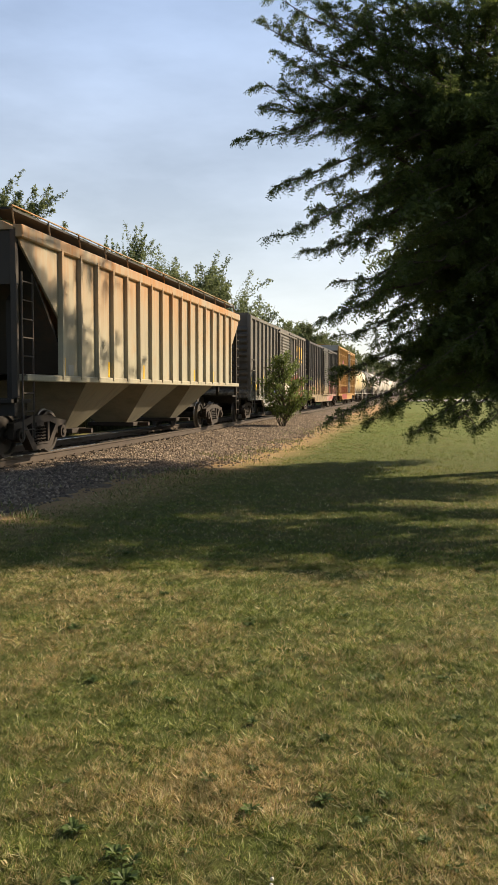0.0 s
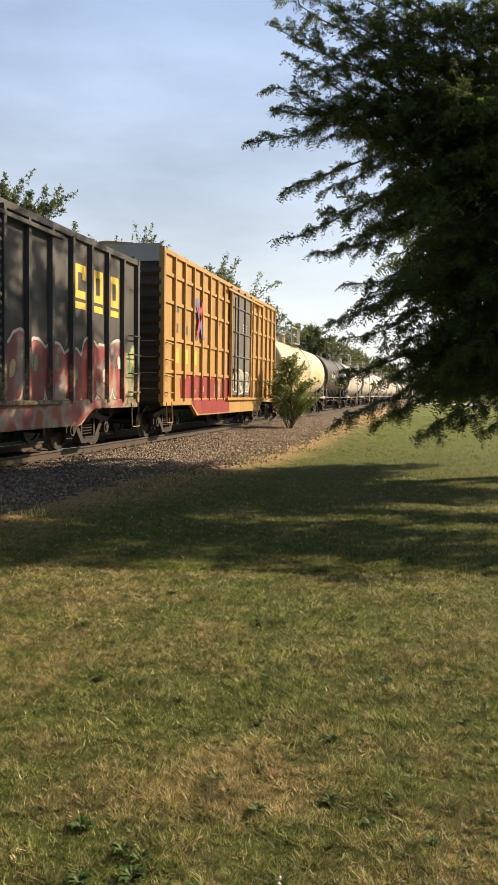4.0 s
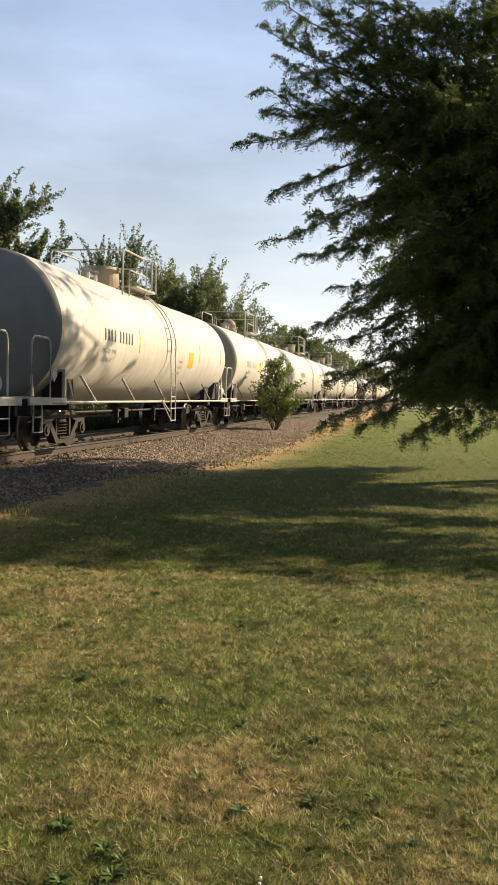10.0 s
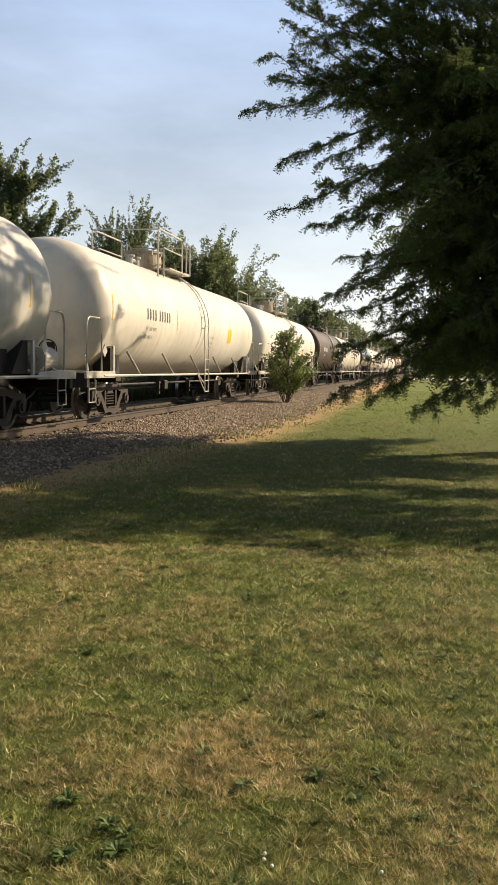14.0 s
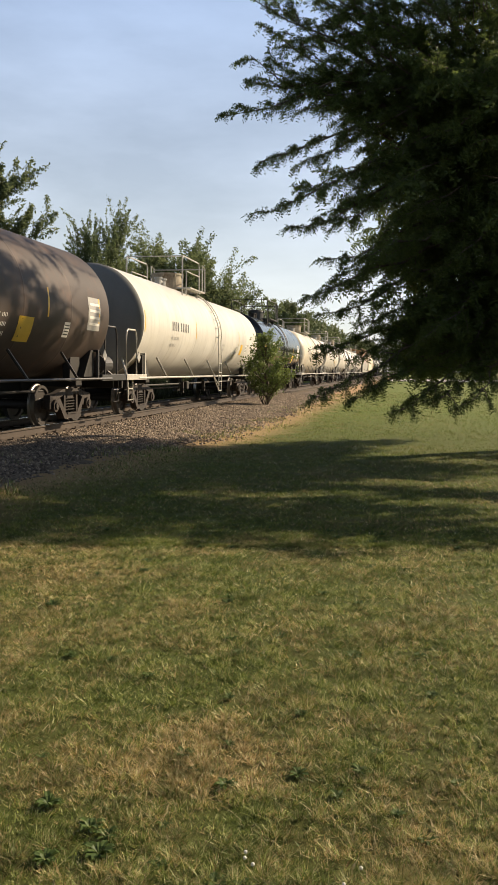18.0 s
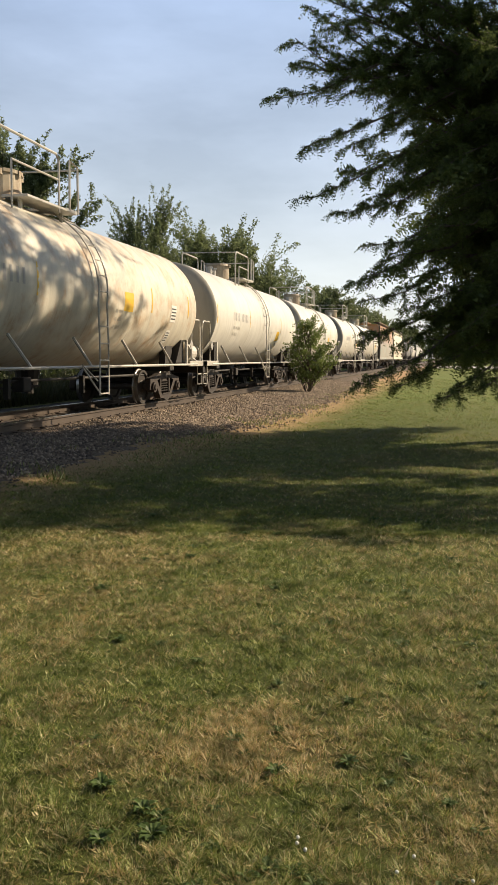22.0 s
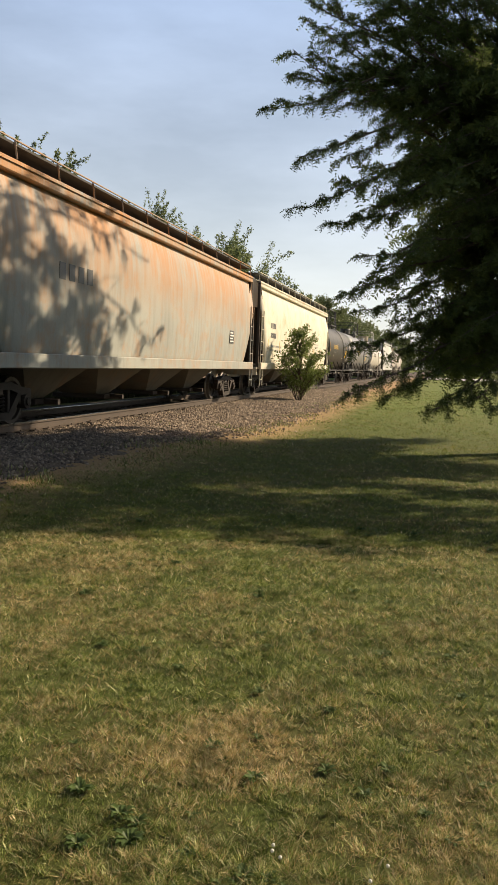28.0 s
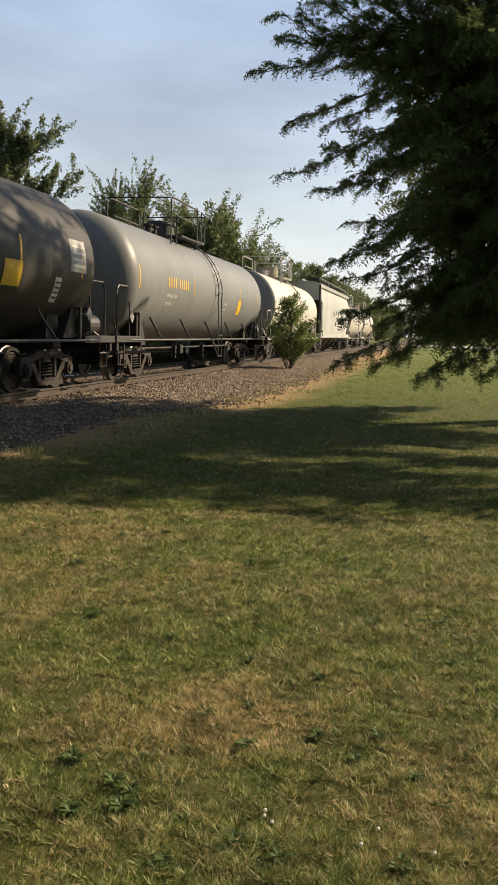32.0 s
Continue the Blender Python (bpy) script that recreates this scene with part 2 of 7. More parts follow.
M["under"] = plain("underframe_steel", (0.016, 0.013, 0.01), 0.75, 0.0, 0.5, 5)
M["truck"] = plain("bogie_casting", (0.026, 0.017, 0.012), 0.75, 0.0, 0.5, 6)
M["wheel"] = plain("wheel_steel", (0.035, 0.028, 0.023), 0.6, 0.2, 0.4, 8)
M["tread"] = plain("wheel_tread", (0.3, 0.28, 0.26), 0.38, 1.0, 0.2, 8, 0)
M["white_rail"] = plain("white_painted_pipe", (0.46, 0.44, 0.39), 0.5, 0, 0.4, 10)
M["black_rail"] = plain("black_painted_pipe", (0.04, 0.038, 0.036), 0.5, 0, 0.3, 10)
M["yellow_mark"] = plain("yellow_marking", (0.75, 0.45, 0.03), 0.4, 0, 0.12, 8, 0)
M["white_mark"] = plain("white_marking", (0.72, 0.7, 0.66), 0.5, 0, 0.12, 8, 0)
M["black_mark"] = plain("black_marking", (0.05, 0.05, 0.05), 0.5, 0, 0.2, 8, 0)
M["grey_mark"] = plain("grey_marking", (0.36, 0.35, 0.33), 0.5, 0, 0.2, 8, 0)
M["logo_yellow"] = plain("logo_yellow", (0.78, 0.5, 0.04), 0.55, 0, 0.2, 8, 0)
M["graf_red"] = plain("spray_red", (0.5, 0.035, 0.03), 0.5, 0, 0.35, 3, 0)
M["graf_green"] = plain("spray_green", (0.12, 0.26, 0.1), 0.5, 0, 0.4, 3, 0)
M["graf_blue"] = plain("spray_blue", (0.05, 0.12, 0.4), 0.5, 0, 0.3, 3, 0)
M["graf_white"] = plain("spray_white", (0.6, 0.58, 0.52), 0.5, 0, 0.35, 3, 0)
M["graf_cream"] = plain("spray_cream", (0.6, 0.5, 0.25), 0.5, 0, 0.35, 3, 0)


def spray(name, cols, scale=1.6):
    """Sprayed colour that fades from one can to the next."""
    m, n, l, b = node_mat(name)
    v = coords(n, l)
    f = noise_node(n, l, v, scale, 2, 0.4)
    k = len(cols) - 1
    c = ramp_node(n, l, f, [(0.36 + 0.28 * i / k, q) for i, q in enumerate(cols)])
    c = mix_node(n, l, ramp_node(n, l, noise_node(n, l, v, 26, 4), [(0.45, (0.0,)), (0.8, (0.35,))]), c, (0.06, 0.05, 0.045))
    l.new(c, b.inputs["Base Color"])
    b.inputs["Roughness"].default_value = 0.55
    return m


M["spray_one"] = spray("spray_red_to_pink", ((0.22, 0.006, 0.008), (0.28, 0.008, 0.01), (0.3, 0.03, 0.026)))
M["spray_two"] = spray("spray_red_pink_white", ((0.24, 0.02, 0.025), (0.32, 0.07, 0.075), (0.36, 0.3, 0.26), (0.36, 0.06, 0.03)))
M["spray_three"] = spray("spray_green_cream", ((0.07, 0.16, 0.06), (0.3, 0.36, 0.16), (0.5, 0.44, 0.26)))
M["spray_silver"] = spray("spray_silver_white", ((0.05, 0.05, 0.046), (0.28, 0.27, 0.24), (0.4, 0.38, 0.33), (0.1, 0.11, 0.085)), 2.4)
M["spray_sand"] = spray("spray_sand", ((0.38, 0.29, 0.13), (0.3, 0.19, 0.12), (0.42, 0.35, 0.2)), 2.0)
M["rail"] = plain("rail_steel", (0.07, 0.05, 0.036), 0.65, 0.2, 0.35, 6)
M["rail_head"] = plain("rail_head", (0.55, 0.53, 0.5), 0.25, 1.0, 0.15, 6, 0)
M["tie"] = plain("sleeper_wood", (0.09, 0.07, 0.055), 0.9, 0, 0.5, 5, 0.5)


# ---- mesh helpers ----
def part(name, bm, material, parent, label="", smooth=False):
    me = bpy.data.meshes.new(name)
    bm.to_mesh(me)
    bm.free()
    return part_mesh(name, me, material, parent, label, smooth)


def part_mesh(name, me, material, parent, label="", smooth=False):
    if material is not None and not me.materials:
        me.materials.append(material)
    if smooth and me.polygons:
        me.polygons.foreach_set("use_smooth", [True] * len(me.polygons))
    ob = new(name, me)
    if parent is not None:
        ob.parent = parent
    if label:
        ob["label"] = label
    return ob


def thing(name, m, label, category, group="", kind=""):
    e = new(name)
    e.empty_display_size = 0.3
    e.matrix_world = m
    return tagged(e, label, category, group, kind)


def bm_new():
    return bmesh.new()


def box(bm, cx, cy, cz, sx, sy, sz, bevel=0.0, rot=None):
    r = bmesh.ops.create_cube(bm, size=1.0)
    mat = Matrix.Translation((cx, cy, cz)) @ (rot or Matrix()) @ Matrix.Diagonal((sx, sy, sz, 1))
    bmesh.ops.transform(bm, matrix=mat, verts=r["verts"])
    if bevel:
        es = list({e for v in r["verts"] for e in v.link_edges})
        bmesh.ops.bevel(bm, geom=es, offset=bevel, segments=1, affect="EDGES")
    return bm


def prism(bm, poly, axis, a, b):
    """Extrude a polygon of (u, v) along an axis from a to b. axis x: (y, z); y: (x, z); z: (x, y)."""
    def at(u, v, w):
        return {"x": (w, u, v), "y": (u, w, v), "z": (u, v, w)}[axis]
    lo = [bm.verts.new(at(u, v, a)) for u, v in poly]
    hi = [bm.verts.new(at(u, v, b)) for u, v in poly]
    k = len(poly)
    bm.faces.new(lo)
    bm.faces.new(hi[::-1])
    for i in range(k):
        j = (i + 1) % k
        bm.faces.new((lo[i], hi[i], hi[j], lo[j]))
    bmesh.ops.recalc_face_normals(bm, faces=bm.faces)
    return bm


def cyl(bm, p0, p1, r, seg=12, r2=None):
    p0, p1 = Vector(p0), Vector(p1)
    d = p1 - p0
    m = Matrix.Translation((p0 + p1) / 2) @ d.to_track_quat("Z", "Y").to_matrix().to_4x4()
    bmesh.ops.create_cone(bm, cap_ends=True, segments=seg, radius1=r, radius2=r if r2 is None else r2, depth=d.length, matrix=m)
    return bm


def tube(bm, pts, r, seg=6):
    """A bent pipe through the points."""
    pts = [Vector(p) for p in pts]
    rings = []
    for i, p in enumerate(pts):
        d = (pts[min(i + 1, len(pts) - 1)] - pts[max(i - 1, 0)]).normalized()
        q = d.to_track_quat("Z", "Y")
        rings.append([bm.verts.new(p + q @ Vector((r * math.cos(2 * math.pi * k / seg), r * math.sin(2 * math.pi * k / seg), 0))) for k in range(seg)])
    for a, b in zip(rings, rings[1:]):
        for k in range(seg):
            bm.faces.new((a[k], a[(k + 1) % seg], b[(k + 1) % seg], b[k]))
    bm.faces.new(rings[0][::-1])
    bm.faces.new(rings[-1])
    return bm


def lathe_y(bm, prof, seg=40, zc=0.0):
    """Turn a profile of (y, r) round the y axis at height zc."""
    rings = []
    for y, r in prof:
        if r < 1e-4:
            rings.append([bm.verts.new((0, y, zc))])
        else:
            rings.append([bm.verts.new((r * math.cos(2 * math.pi * k / seg), y, zc + r * math.sin(2 * math.pi * k / seg))) for k in range(seg)])
    for a, b in zip(rings, rings[1:]):
        for k in range(seg):
            j = (k + 1) % seg
            if len(a) == 1:
                bm.faces.new((a[0], b[k], b[j]))
            elif len(b) == 1:
                bm.faces.new((a[k], b[0], a[j]))
            else:
                bm.faces.new((a[k], b[k], b[j], a[j]))
    bmesh.ops.recalc_face_normals(bm, faces=bm.faces)
    return bm


def mesh_np(name, verts, faces_n, idx):
    """A mesh from numpy: verts (n, 3), all faces with faces_n corners, idx flat."""
    me = bpy.data.meshes.new(name)
    me.vertices.add(len(verts))
    me.vertices.foreach_set("co", np.asarray(verts, dtype=np.float32).ravel())
    nf = len(idx) // faces_n
    me.loops.add(len(idx))
    me.loops.foreach_set("vertex_index", np.asarray(idx, dtype=np.int32))
    me.polygons.add(nf)
    me.polygons.foreach_set("loop_start", np.arange(0, len(idx), faces_n, dtype=np.int32))
    me.update(calc_edges=True)
    return me

# ---- ground ----
TRACK_X = -8.2
RAIL_Z = 0.33
EDGE_X = -4.3


def smooth01(a, b, x):
    t = max(0.0, min(1.0, (x - a) / (b - a)))
    return t * t * (3 - 2 * t)


def ground_z(x, y):
    """The lawn is level; it rises to the track bed and falls again behind it."""
    bank = 0.07 * smooth01(-3.2, -5.6, x) * smooth01(-19, -14, x)
    far = -0.25 * smooth01(-12, -17, x)
    return bank + far + 0.03 * noise.noise((x * 0.35, y * 0.35, 0.0)) * (1 if x > -3 else 0.4)


def noise_vec(n, l, v, scale):
    """The place itself, shaken by noise, for ragged outlines."""
    t = n.new("ShaderNodeTexNoise")
    t.inputs["Scale"].default_value, t.inputs["Detail"].default_value = scale, 4
    l.new(v, t.inputs["Vector"])
    s = n.new("ShaderNodeVectorMath")
    s.operation = "MULTIPLY_ADD"
    l.new(t.outputs["Color"], s.inputs[0])
    s.inputs[1].default_value = (1.6, 1.6, 0)
    k = n.new("ShaderNodeVectorMath")
    k.operation = "ADD"
    k.inputs[1].default_value = (-0.8, -0.8, 0)
    l.new(v, k.inputs[0])
    l.new(k.outputs[0], s.inputs[2])
    return s.outputs[0]


def dry_mask(n, l):
    """0 green to 1 straw: patches at metre and hand scale, in world metres."""
    g = n.new("ShaderNodeNewGeometry")
    v = g.outputs["Position"]
    a = noise_node(n, l, v, 0.55, 3, 0.6)
    b = noise_node(n, l, v, 2.6, 4, 0.65)
    c = mix_node(n, l, 0.5, a, b)
    c = ramp_node(n, l, c, [(0.43, (0.0,)), (0.64, (0.8,))])
    # three burnt patches and a greener hollow, with ragged rims
    wob = mix_node(n, l, 0.35, v, noise_vec(n, l, v, 3.0))
    for (x, y), rx, ry, amount in (((-0.72, 3.1), 0.5, 0.5, 0.8), ((-1.25, 2.95), 0.35, 0.3, 0.5), ((-2.4, 5.9), 0.6, 0.45, 0.55), ((-0.1, 5.0), 0.35, 0.2, 0.45), ((0.1, 2.65), 0.25, 0.16, 0.45),
                                   ((-2.3, 7.0), 0.6, 0.35, -0.6), ((-0.3, 6.0), 0.7, 0.4, -0.45), ((-1.15, 3.6), 0.3, 0.22, -0.5), ((-1.0, 2.45), 0.35, 0.16, -0.6), ((-0.45, 2.3), 0.22, 0.1, -0.6)):
        mpp = n.new("ShaderNodeMapping")
        mpp.vector_type = "TEXTURE"
        mpp.inputs["Location"].default_value = (x, y, 0)
        mpp.inputs["Scale"].default_value = (rx, ry, 1)
        l.new(wob, mpp.inputs["Vector"])
        gr = n.new("ShaderNodeTexGradient")
        gr.gradient_type = "SPHERICAL"
        l.new(mpp.outputs["Vector"], gr.inputs["Vector"])
        f = ramp_node(n, l, gr.outputs["Fac"], [(0.0, (0.0,)), (0.5, (abs(amount),))])
        c = mix_node(n, l, f, c, (1, 1, 1) if amount > 0 else (0, 0, 0))
    # the turf away from the viewer is greener
    sy = n.new("ShaderNodeSeparateXYZ")
    l.new(v, sy.inputs[0])
    lush = n.new("ShaderNodeMapRange")
    lush.inputs["From Min"].default_value, lush.inputs["From Max"].default_value = 11.0, 19.0
    lush.inputs["To Min"].default_value, lush.inputs["To Max"].default_value = 1.0, 0.45
    l.new(sy.outputs[1], lush.inputs["Value"])
    return v, mix_node(n, l, 1.0, c, lush.outputs[0], "MULTIPLY")


def lawn_material():
    m, n, l, b = node_mat("lawn")
    v, dry = dry_mask(n, l)
    fine = noise_node(n, l, v, 60, 5, 0.7)
    mid = noise_node(n, l, v, 9, 5, 0.7)
    green = ramp_node(n, l, fine, [(0.3, (0.07, 0.11, 0.016)), (0.7, (0.165, 0.22, 0.036))])
    straw = ramp_node(n, l, fine, [(0.3, (0.16, 0.11, 0.04)), (0.7, (0.38, 0.28, 0.12))])
    c = mix_node(n, l, mix_node(n, l, 0.7, (0, 0, 0), dry), green, straw)
    c = mix_node(n, l, ramp_node(n, l, mid, [(0.35, (0.3,)), (0.6, (0.0,))]), c, (0.03, 0.03, 0.012))
    # bare brown strip beside the ballast
    sx = n.new("ShaderNodeSeparateXYZ")
    l.new(v, sx.inputs[0])
    wob = n.new("ShaderNodeMath")
    wob.operation = "MULTIPLY_ADD"
    l.new(noise_node(n, l, v, 0.8, 4), wob.inputs[0])
    wob.inputs[1].default_value = 1.3
    l.new(sx.outputs[0], wob.inputs[2])
    shift = n.new("ShaderNodeMapRange")
    shift.inputs["From Min"].default_value, shift.inputs["From Max"].default_value = 8.0, 20.0
    shift.inputs["To Min"].default_value, shift.inputs["To Max"].default_value = 0.15, -1.0
    l.new(sx.outputs[1], shift.inputs["Value"])
    along = n.new("ShaderNodeMath")
    l.new(wob.outputs[0], along.inputs[0])
    l.new(shift.outputs[0], along.inputs[1])
    mr = n.new("ShaderNodeMapRange")
    mr.inputs["From Min"].default_value, mr.inputs["From Max"].default_value = -3.9, -2.9
    mr.inputs["To Min"].default_value, mr.inputs["To Max"].default_value = 1.0, 0.0
    l.new(along.outputs[0], mr.inputs["Value"])
    side = n.new("ShaderNodeMapRange")
    side.inputs["From Min"].default_value, side.inputs["From Max"].default_value = -12.0, -10.5
    l.new(sx.outputs[0], side.inputs["Value"])
    bare = n.new("ShaderNodeMath")
    bare.operation = "MULTIPLY"
    l.new(mr.outputs[0], bare.inputs[0])
    l.new(side.outputs[0], bare.inputs[1])
    dirt = ramp_node(n, l, fine, [(0.3, (0.19, 0.125, 0.06)), (0.75, (0.5, 0.345, 0.175))])
    c = mix_node(n, l, bare.outputs[0], c, dirt)
    # dark thatch shows between the blades close by; far off the turf closes
    soil = n.new("ShaderNodeMapRange")
    soil.inputs["From Min"].default_value, soil.inputs["From Max"].default_value = 12.0, 34.0
    soil.inputs["To Min"].default_value, soil.inputs["To Max"].default_value = 0.55, 0.0
    l.new(sx.outputs[1], soil.inputs["Value"])
    c = mix_node(n, l, soil.outputs[0], c, mix_node(n, l, bare.outputs[0], (0.03, 0.034, 0.012), c))
    l.new(c, b.inputs["Base Color"])
    b.inputs["Roughness"].default_value = 0.9
    b.inputs["Specular IOR Level"].default_value = 0.2
    bump_node(n, l, b, fine, 0.6, 0.03)
    return m


M["lawn"] = lawn_material()


def build_ground():
    xs = sorted(set([-900, -500, -250, -120, -60, -40, -28] + [round(-22 + 0.5 * i, 2) for i in range(60)] + [9, 12, 18, 30, 60, 120, 250, 500, 900]))
    ys = sorted(set([-300, -100, -40, -15] + [float(i) for i in range(-8, 60)] + [62, 66, 72, 80, 90, 105, 125, 150, 200, 300, 500, 900, 1800]))
    verts = [(x, y, ground_z(x, y) if -60 < x < 30 and -20 < y < 130 else (-0.25 if x < -17 else 0.0)) for y in ys for x in xs]
    w = len(xs)
    idx = []
    for j in range(len(ys) - 1):
        for i in range(w - 1):
            a = j * w + i
            idx += [a, a + 1, a + 1 + w, a + w]
    me = mesh_np("ground", verts, 4, idx)
    g = part_mesh("ground", me, M["lawn"], None, smooth=True)
    return tagged(g, "patchy mown lawn, green with dry straw-coloured spots", "lawn", kind="structure")


ground = build_ground()


def ballast_material():
    m, n, l, b = node_mat("ballast")
    g = n.new("ShaderNodeNewGeometry")
    v = g.outputs["Position"]
    vo = n.new("ShaderNodeTexVoronoi")
    vo.inputs["Scale"].default_value = 17
    l.new(v, vo.inputs["Vector"])
    tone = ramp_node(n, l, noise_node(n, l, v, 40, 3), [(0.3, (0.07, 0.052, 0.038)), (0.7, (0.28, 0.21, 0.155))])
    patch = noise_node(n, l, v, 0.5, 3)
    c = mix_node(n, l, ramp_node(n, l, vo.outputs["Distance"], [(0.0, (0.0,)), (0.6, (0.75,))]), tone, (0.05, 0.04, 0.035))
    c = mix_node(n, l, ramp_node(n, l, patch, [(0.38, (0.1,)), (0.66, (0.75,))]), c, (0.19, 0.14, 0.09))
    # oil and brake dust from the near rail inwards, darkened further to paint in the cars' shade
    sx = n.new("ShaderNodeSeparateXYZ")
    l.new(v, sx.inputs[0])
    oil_shade = n.new("ShaderNodeMapRange")
    oil_shade.inputs["From Min"].default_value, oil_shade.inputs["From Max"].default_value = TRACK_X + 1.3, TRACK_X + 0.7
    l.new(sx.outputs[0], oil_shade.inputs["Value"])
    c = mix_node(n, l, mix_node(n, l, 0.8, (0, 0, 0), oil_shade.outputs[0]), c, (0.018, 0.015, 0.012))
    l.new(c, b.inputs["Base Color"])
    b.inputs["Roughness"].default_value = 0.9
    bump_node(n, l, b, vo.outputs["Distance"], 1.0, 0.05)
    return m


def stone_material():
    m, n, l, b = node_mat("ballast_stone")
    g = n.new("ShaderNodeNewGeometry")
    c = ramp_node(n, l, g.outputs["Random Per Island"], [(0.0, (0.03, 0.024, 0.019)), (0.35, (0.085, 0.062, 0.045)), (0.7, (0.19, 0.142, 0.1)), (1.0, (0.48, 0.39, 0.29))])
    c = mix_node(n, l, 0.25, c, ramp_node(n, l, noise_node(n, l, g.outputs["Position"], 60, 3), [(0.3, (0.09, 0.068, 0.05)), (0.7, (0.38, 0.29, 0.21))]))
    l.new(c, b.inputs["Base Color"])
    b.inputs["Roughness"].default_value = 0.85
    return m


M["ballast"] = ballast_material()
M["stone"] = stone_material()


def bed_z(x, y):
    """Top of the ballast bed across the track."""
    d = abs(x - TRACK_X)
    top = RAIL_Z - 0.172
    z = top - 0.13 * smooth01(1.75, 3.9, d)
    return z + 0.03 * noise.noise((x * 1.7, y * 1.7, 3.0)) + 0.02 * noise.noise((x * 5, y * 5, 1.0))


def build_track():
    xs = [TRACK_X + 0.2 * i for i in range(-20, 21)]
    ys = [-30, -15] + [0.25 * i for i in range(20, 220)] + [56 + 2 * i for i in range(25)] + [110, 130, 160, 200, 260, 340, 450, 700]
    verts, w = [], len(xs)
    for y in ys:
        for x in xs:
            z = bed_z(x, y)
            e = abs(x - TRACK_X)
            if e > 3.4:
                z = min(z, ground_z(x, y) - 0.05 * (e - 3.4) / 0.6 + 0.01)
            verts.append((x, y, z))
    idx = []
    for j in range(len(ys) - 1):
        for i in range(w - 1):
            a = j * w + i
            idx += [a, a + 1, a + 1 + w, a + w]
    bed = part_mesh("ballast_bed", mesh_np("ballast_bed", verts, 4, idx), M["ballast"], None, smooth=True)
    tagged(bed, "grey-brown crushed stone ballast bed under the track", "ballast", kind="structure")
    # loose stones on the near shoulder
    rnd = np.random.RandomState(5)
    vs, ix, k = [], [], 0
    tet = np.array([(1, 0, -.5), (-.6, .9, -.5), (-.6, -.9, -.5), (0.1, 0.05, .8), (.5, .8, .2), (-.9, 0, .3)])
    fc = np.array([0, 4, 3, 4, 1, 3, 1, 5, 3, 5, 2, 3, 2, 0, 3, 0, 1, 4, 1, 2, 5])
    for i in range(48000):
        y = 7.5 + 41 * rnd.rand() ** 1.7
        x = TRACK_X + 0.95 + (1.95 + 1.3 * smooth01(13, 18, y) - 0.45 * smooth01(26, 38, y) + 0.25 * rnd.randn()) * rnd.rand() ** 0.85
        # the stones thin out to bare tan earth towards the lawn
        if rnd.rand() < 0.5 * smooth01(-5.2, -4.2, x + 0.5 * noise.noise((x, y * 0.6, 4.0))) * smooth01(14, 18, y):
            continue
        s = 0.011 + 0.02 * rnd.rand() + 0.0006 * y
        a = rnd.rand() * 6.28
        ca, sa = math.cos(a), math.sin(a)
        p = tet * (s, s * (0.6 + 0.5 * rnd.rand()), s * (0.5 + 0.5 * rnd.rand()))
        q = np.stack([p[:, 0] * ca - p[:, 1] * sa, p[:, 0] * sa + p[:, 1] * ca, p[:, 2]], 1)
        z = max(bed_z(x, y), ground_z(x, y)) + s * 0.25
        vs.append(q + (x, y, z))
        ix.append(fc + k)
        k += 6
    st = part_mesh("ballast_stones", mesh_np("ballast_stones", np.concatenate(vs), 3, np.concatenate(ix)), M["stone"], bed)
    st["kind"] = "stuff"
    # rails
    prof = [(-0.07, 0), (0.07, 0), (0.07, 0.012), (0.012, 0.03), (0.012, 0.13), (0.036, 0.14), (0.036, 0.172), (-0.036, 0.172), (-0.036, 0.14), (-0.012, 0.13), (-0.012, 0.03), (-0.07, 0.012)]
    for side in (1, -1):
        r = thing("rail", Matrix.Translation((TRACK_X + side * 0.755, 0, RAIL_Z - 0.174)), "rusty steel rail with a worn bright head on sleepers", "rail", "rails of the track")
        part("web", prism(bm_new(), prof, "y", -40, 700), M["rail"], r)
        bm = bm_new()
        box(bm, 0, 330, 0.1735, 0.055, 740, 0.003)
        part("running_surface", bm, M["rail_head"], r, "bright worn running surface")
    # sleepers
    bm = bm_new()
    box(bm, 0, 0, 0, 2.6, 0.23, 0.17, 0.012)
    first = part("sleeper", bm, M["tie"], None)
    tagged(first, "dark weathered wooden sleeper half buried in ballast", "sleeper", "sleepers of the track")
    first.location = (TRACK_X, 8.0, RAIL_Z - 0.174 - 0.075)
    for side in (1, -1):
        plate = bm_new()
        box(plate, side * 0.755, 0, 0.09, 0.3, 0.18, 0.02)
        for q in (-0.09, 0.09):
            cyl(plate, (side * 0.755 + q, 0.05, 0.09), (side * 0.755 + q, 0.05, 0.125), 0.014, 6)
        part("tie_plate", plate, M["rail"], first)
    for i in range(1, 90):
        copy_thing(first, pose(TRACK_X + random.uniform(-0.04, 0.04), 8.0 + 0.52 * i, RAIL_Z - 0.249 + random.uniform(-0.008, 0.004), 0, 0, random.uniform(-1, 1)))


build_track()

# ---- the train ----
SPEED = 11.8           # metres per second, towards -y
WHEEL_R = 0.42
CARS = []              # (car, place along the track at the start)
WHEELSETS = []
CACHE = {}


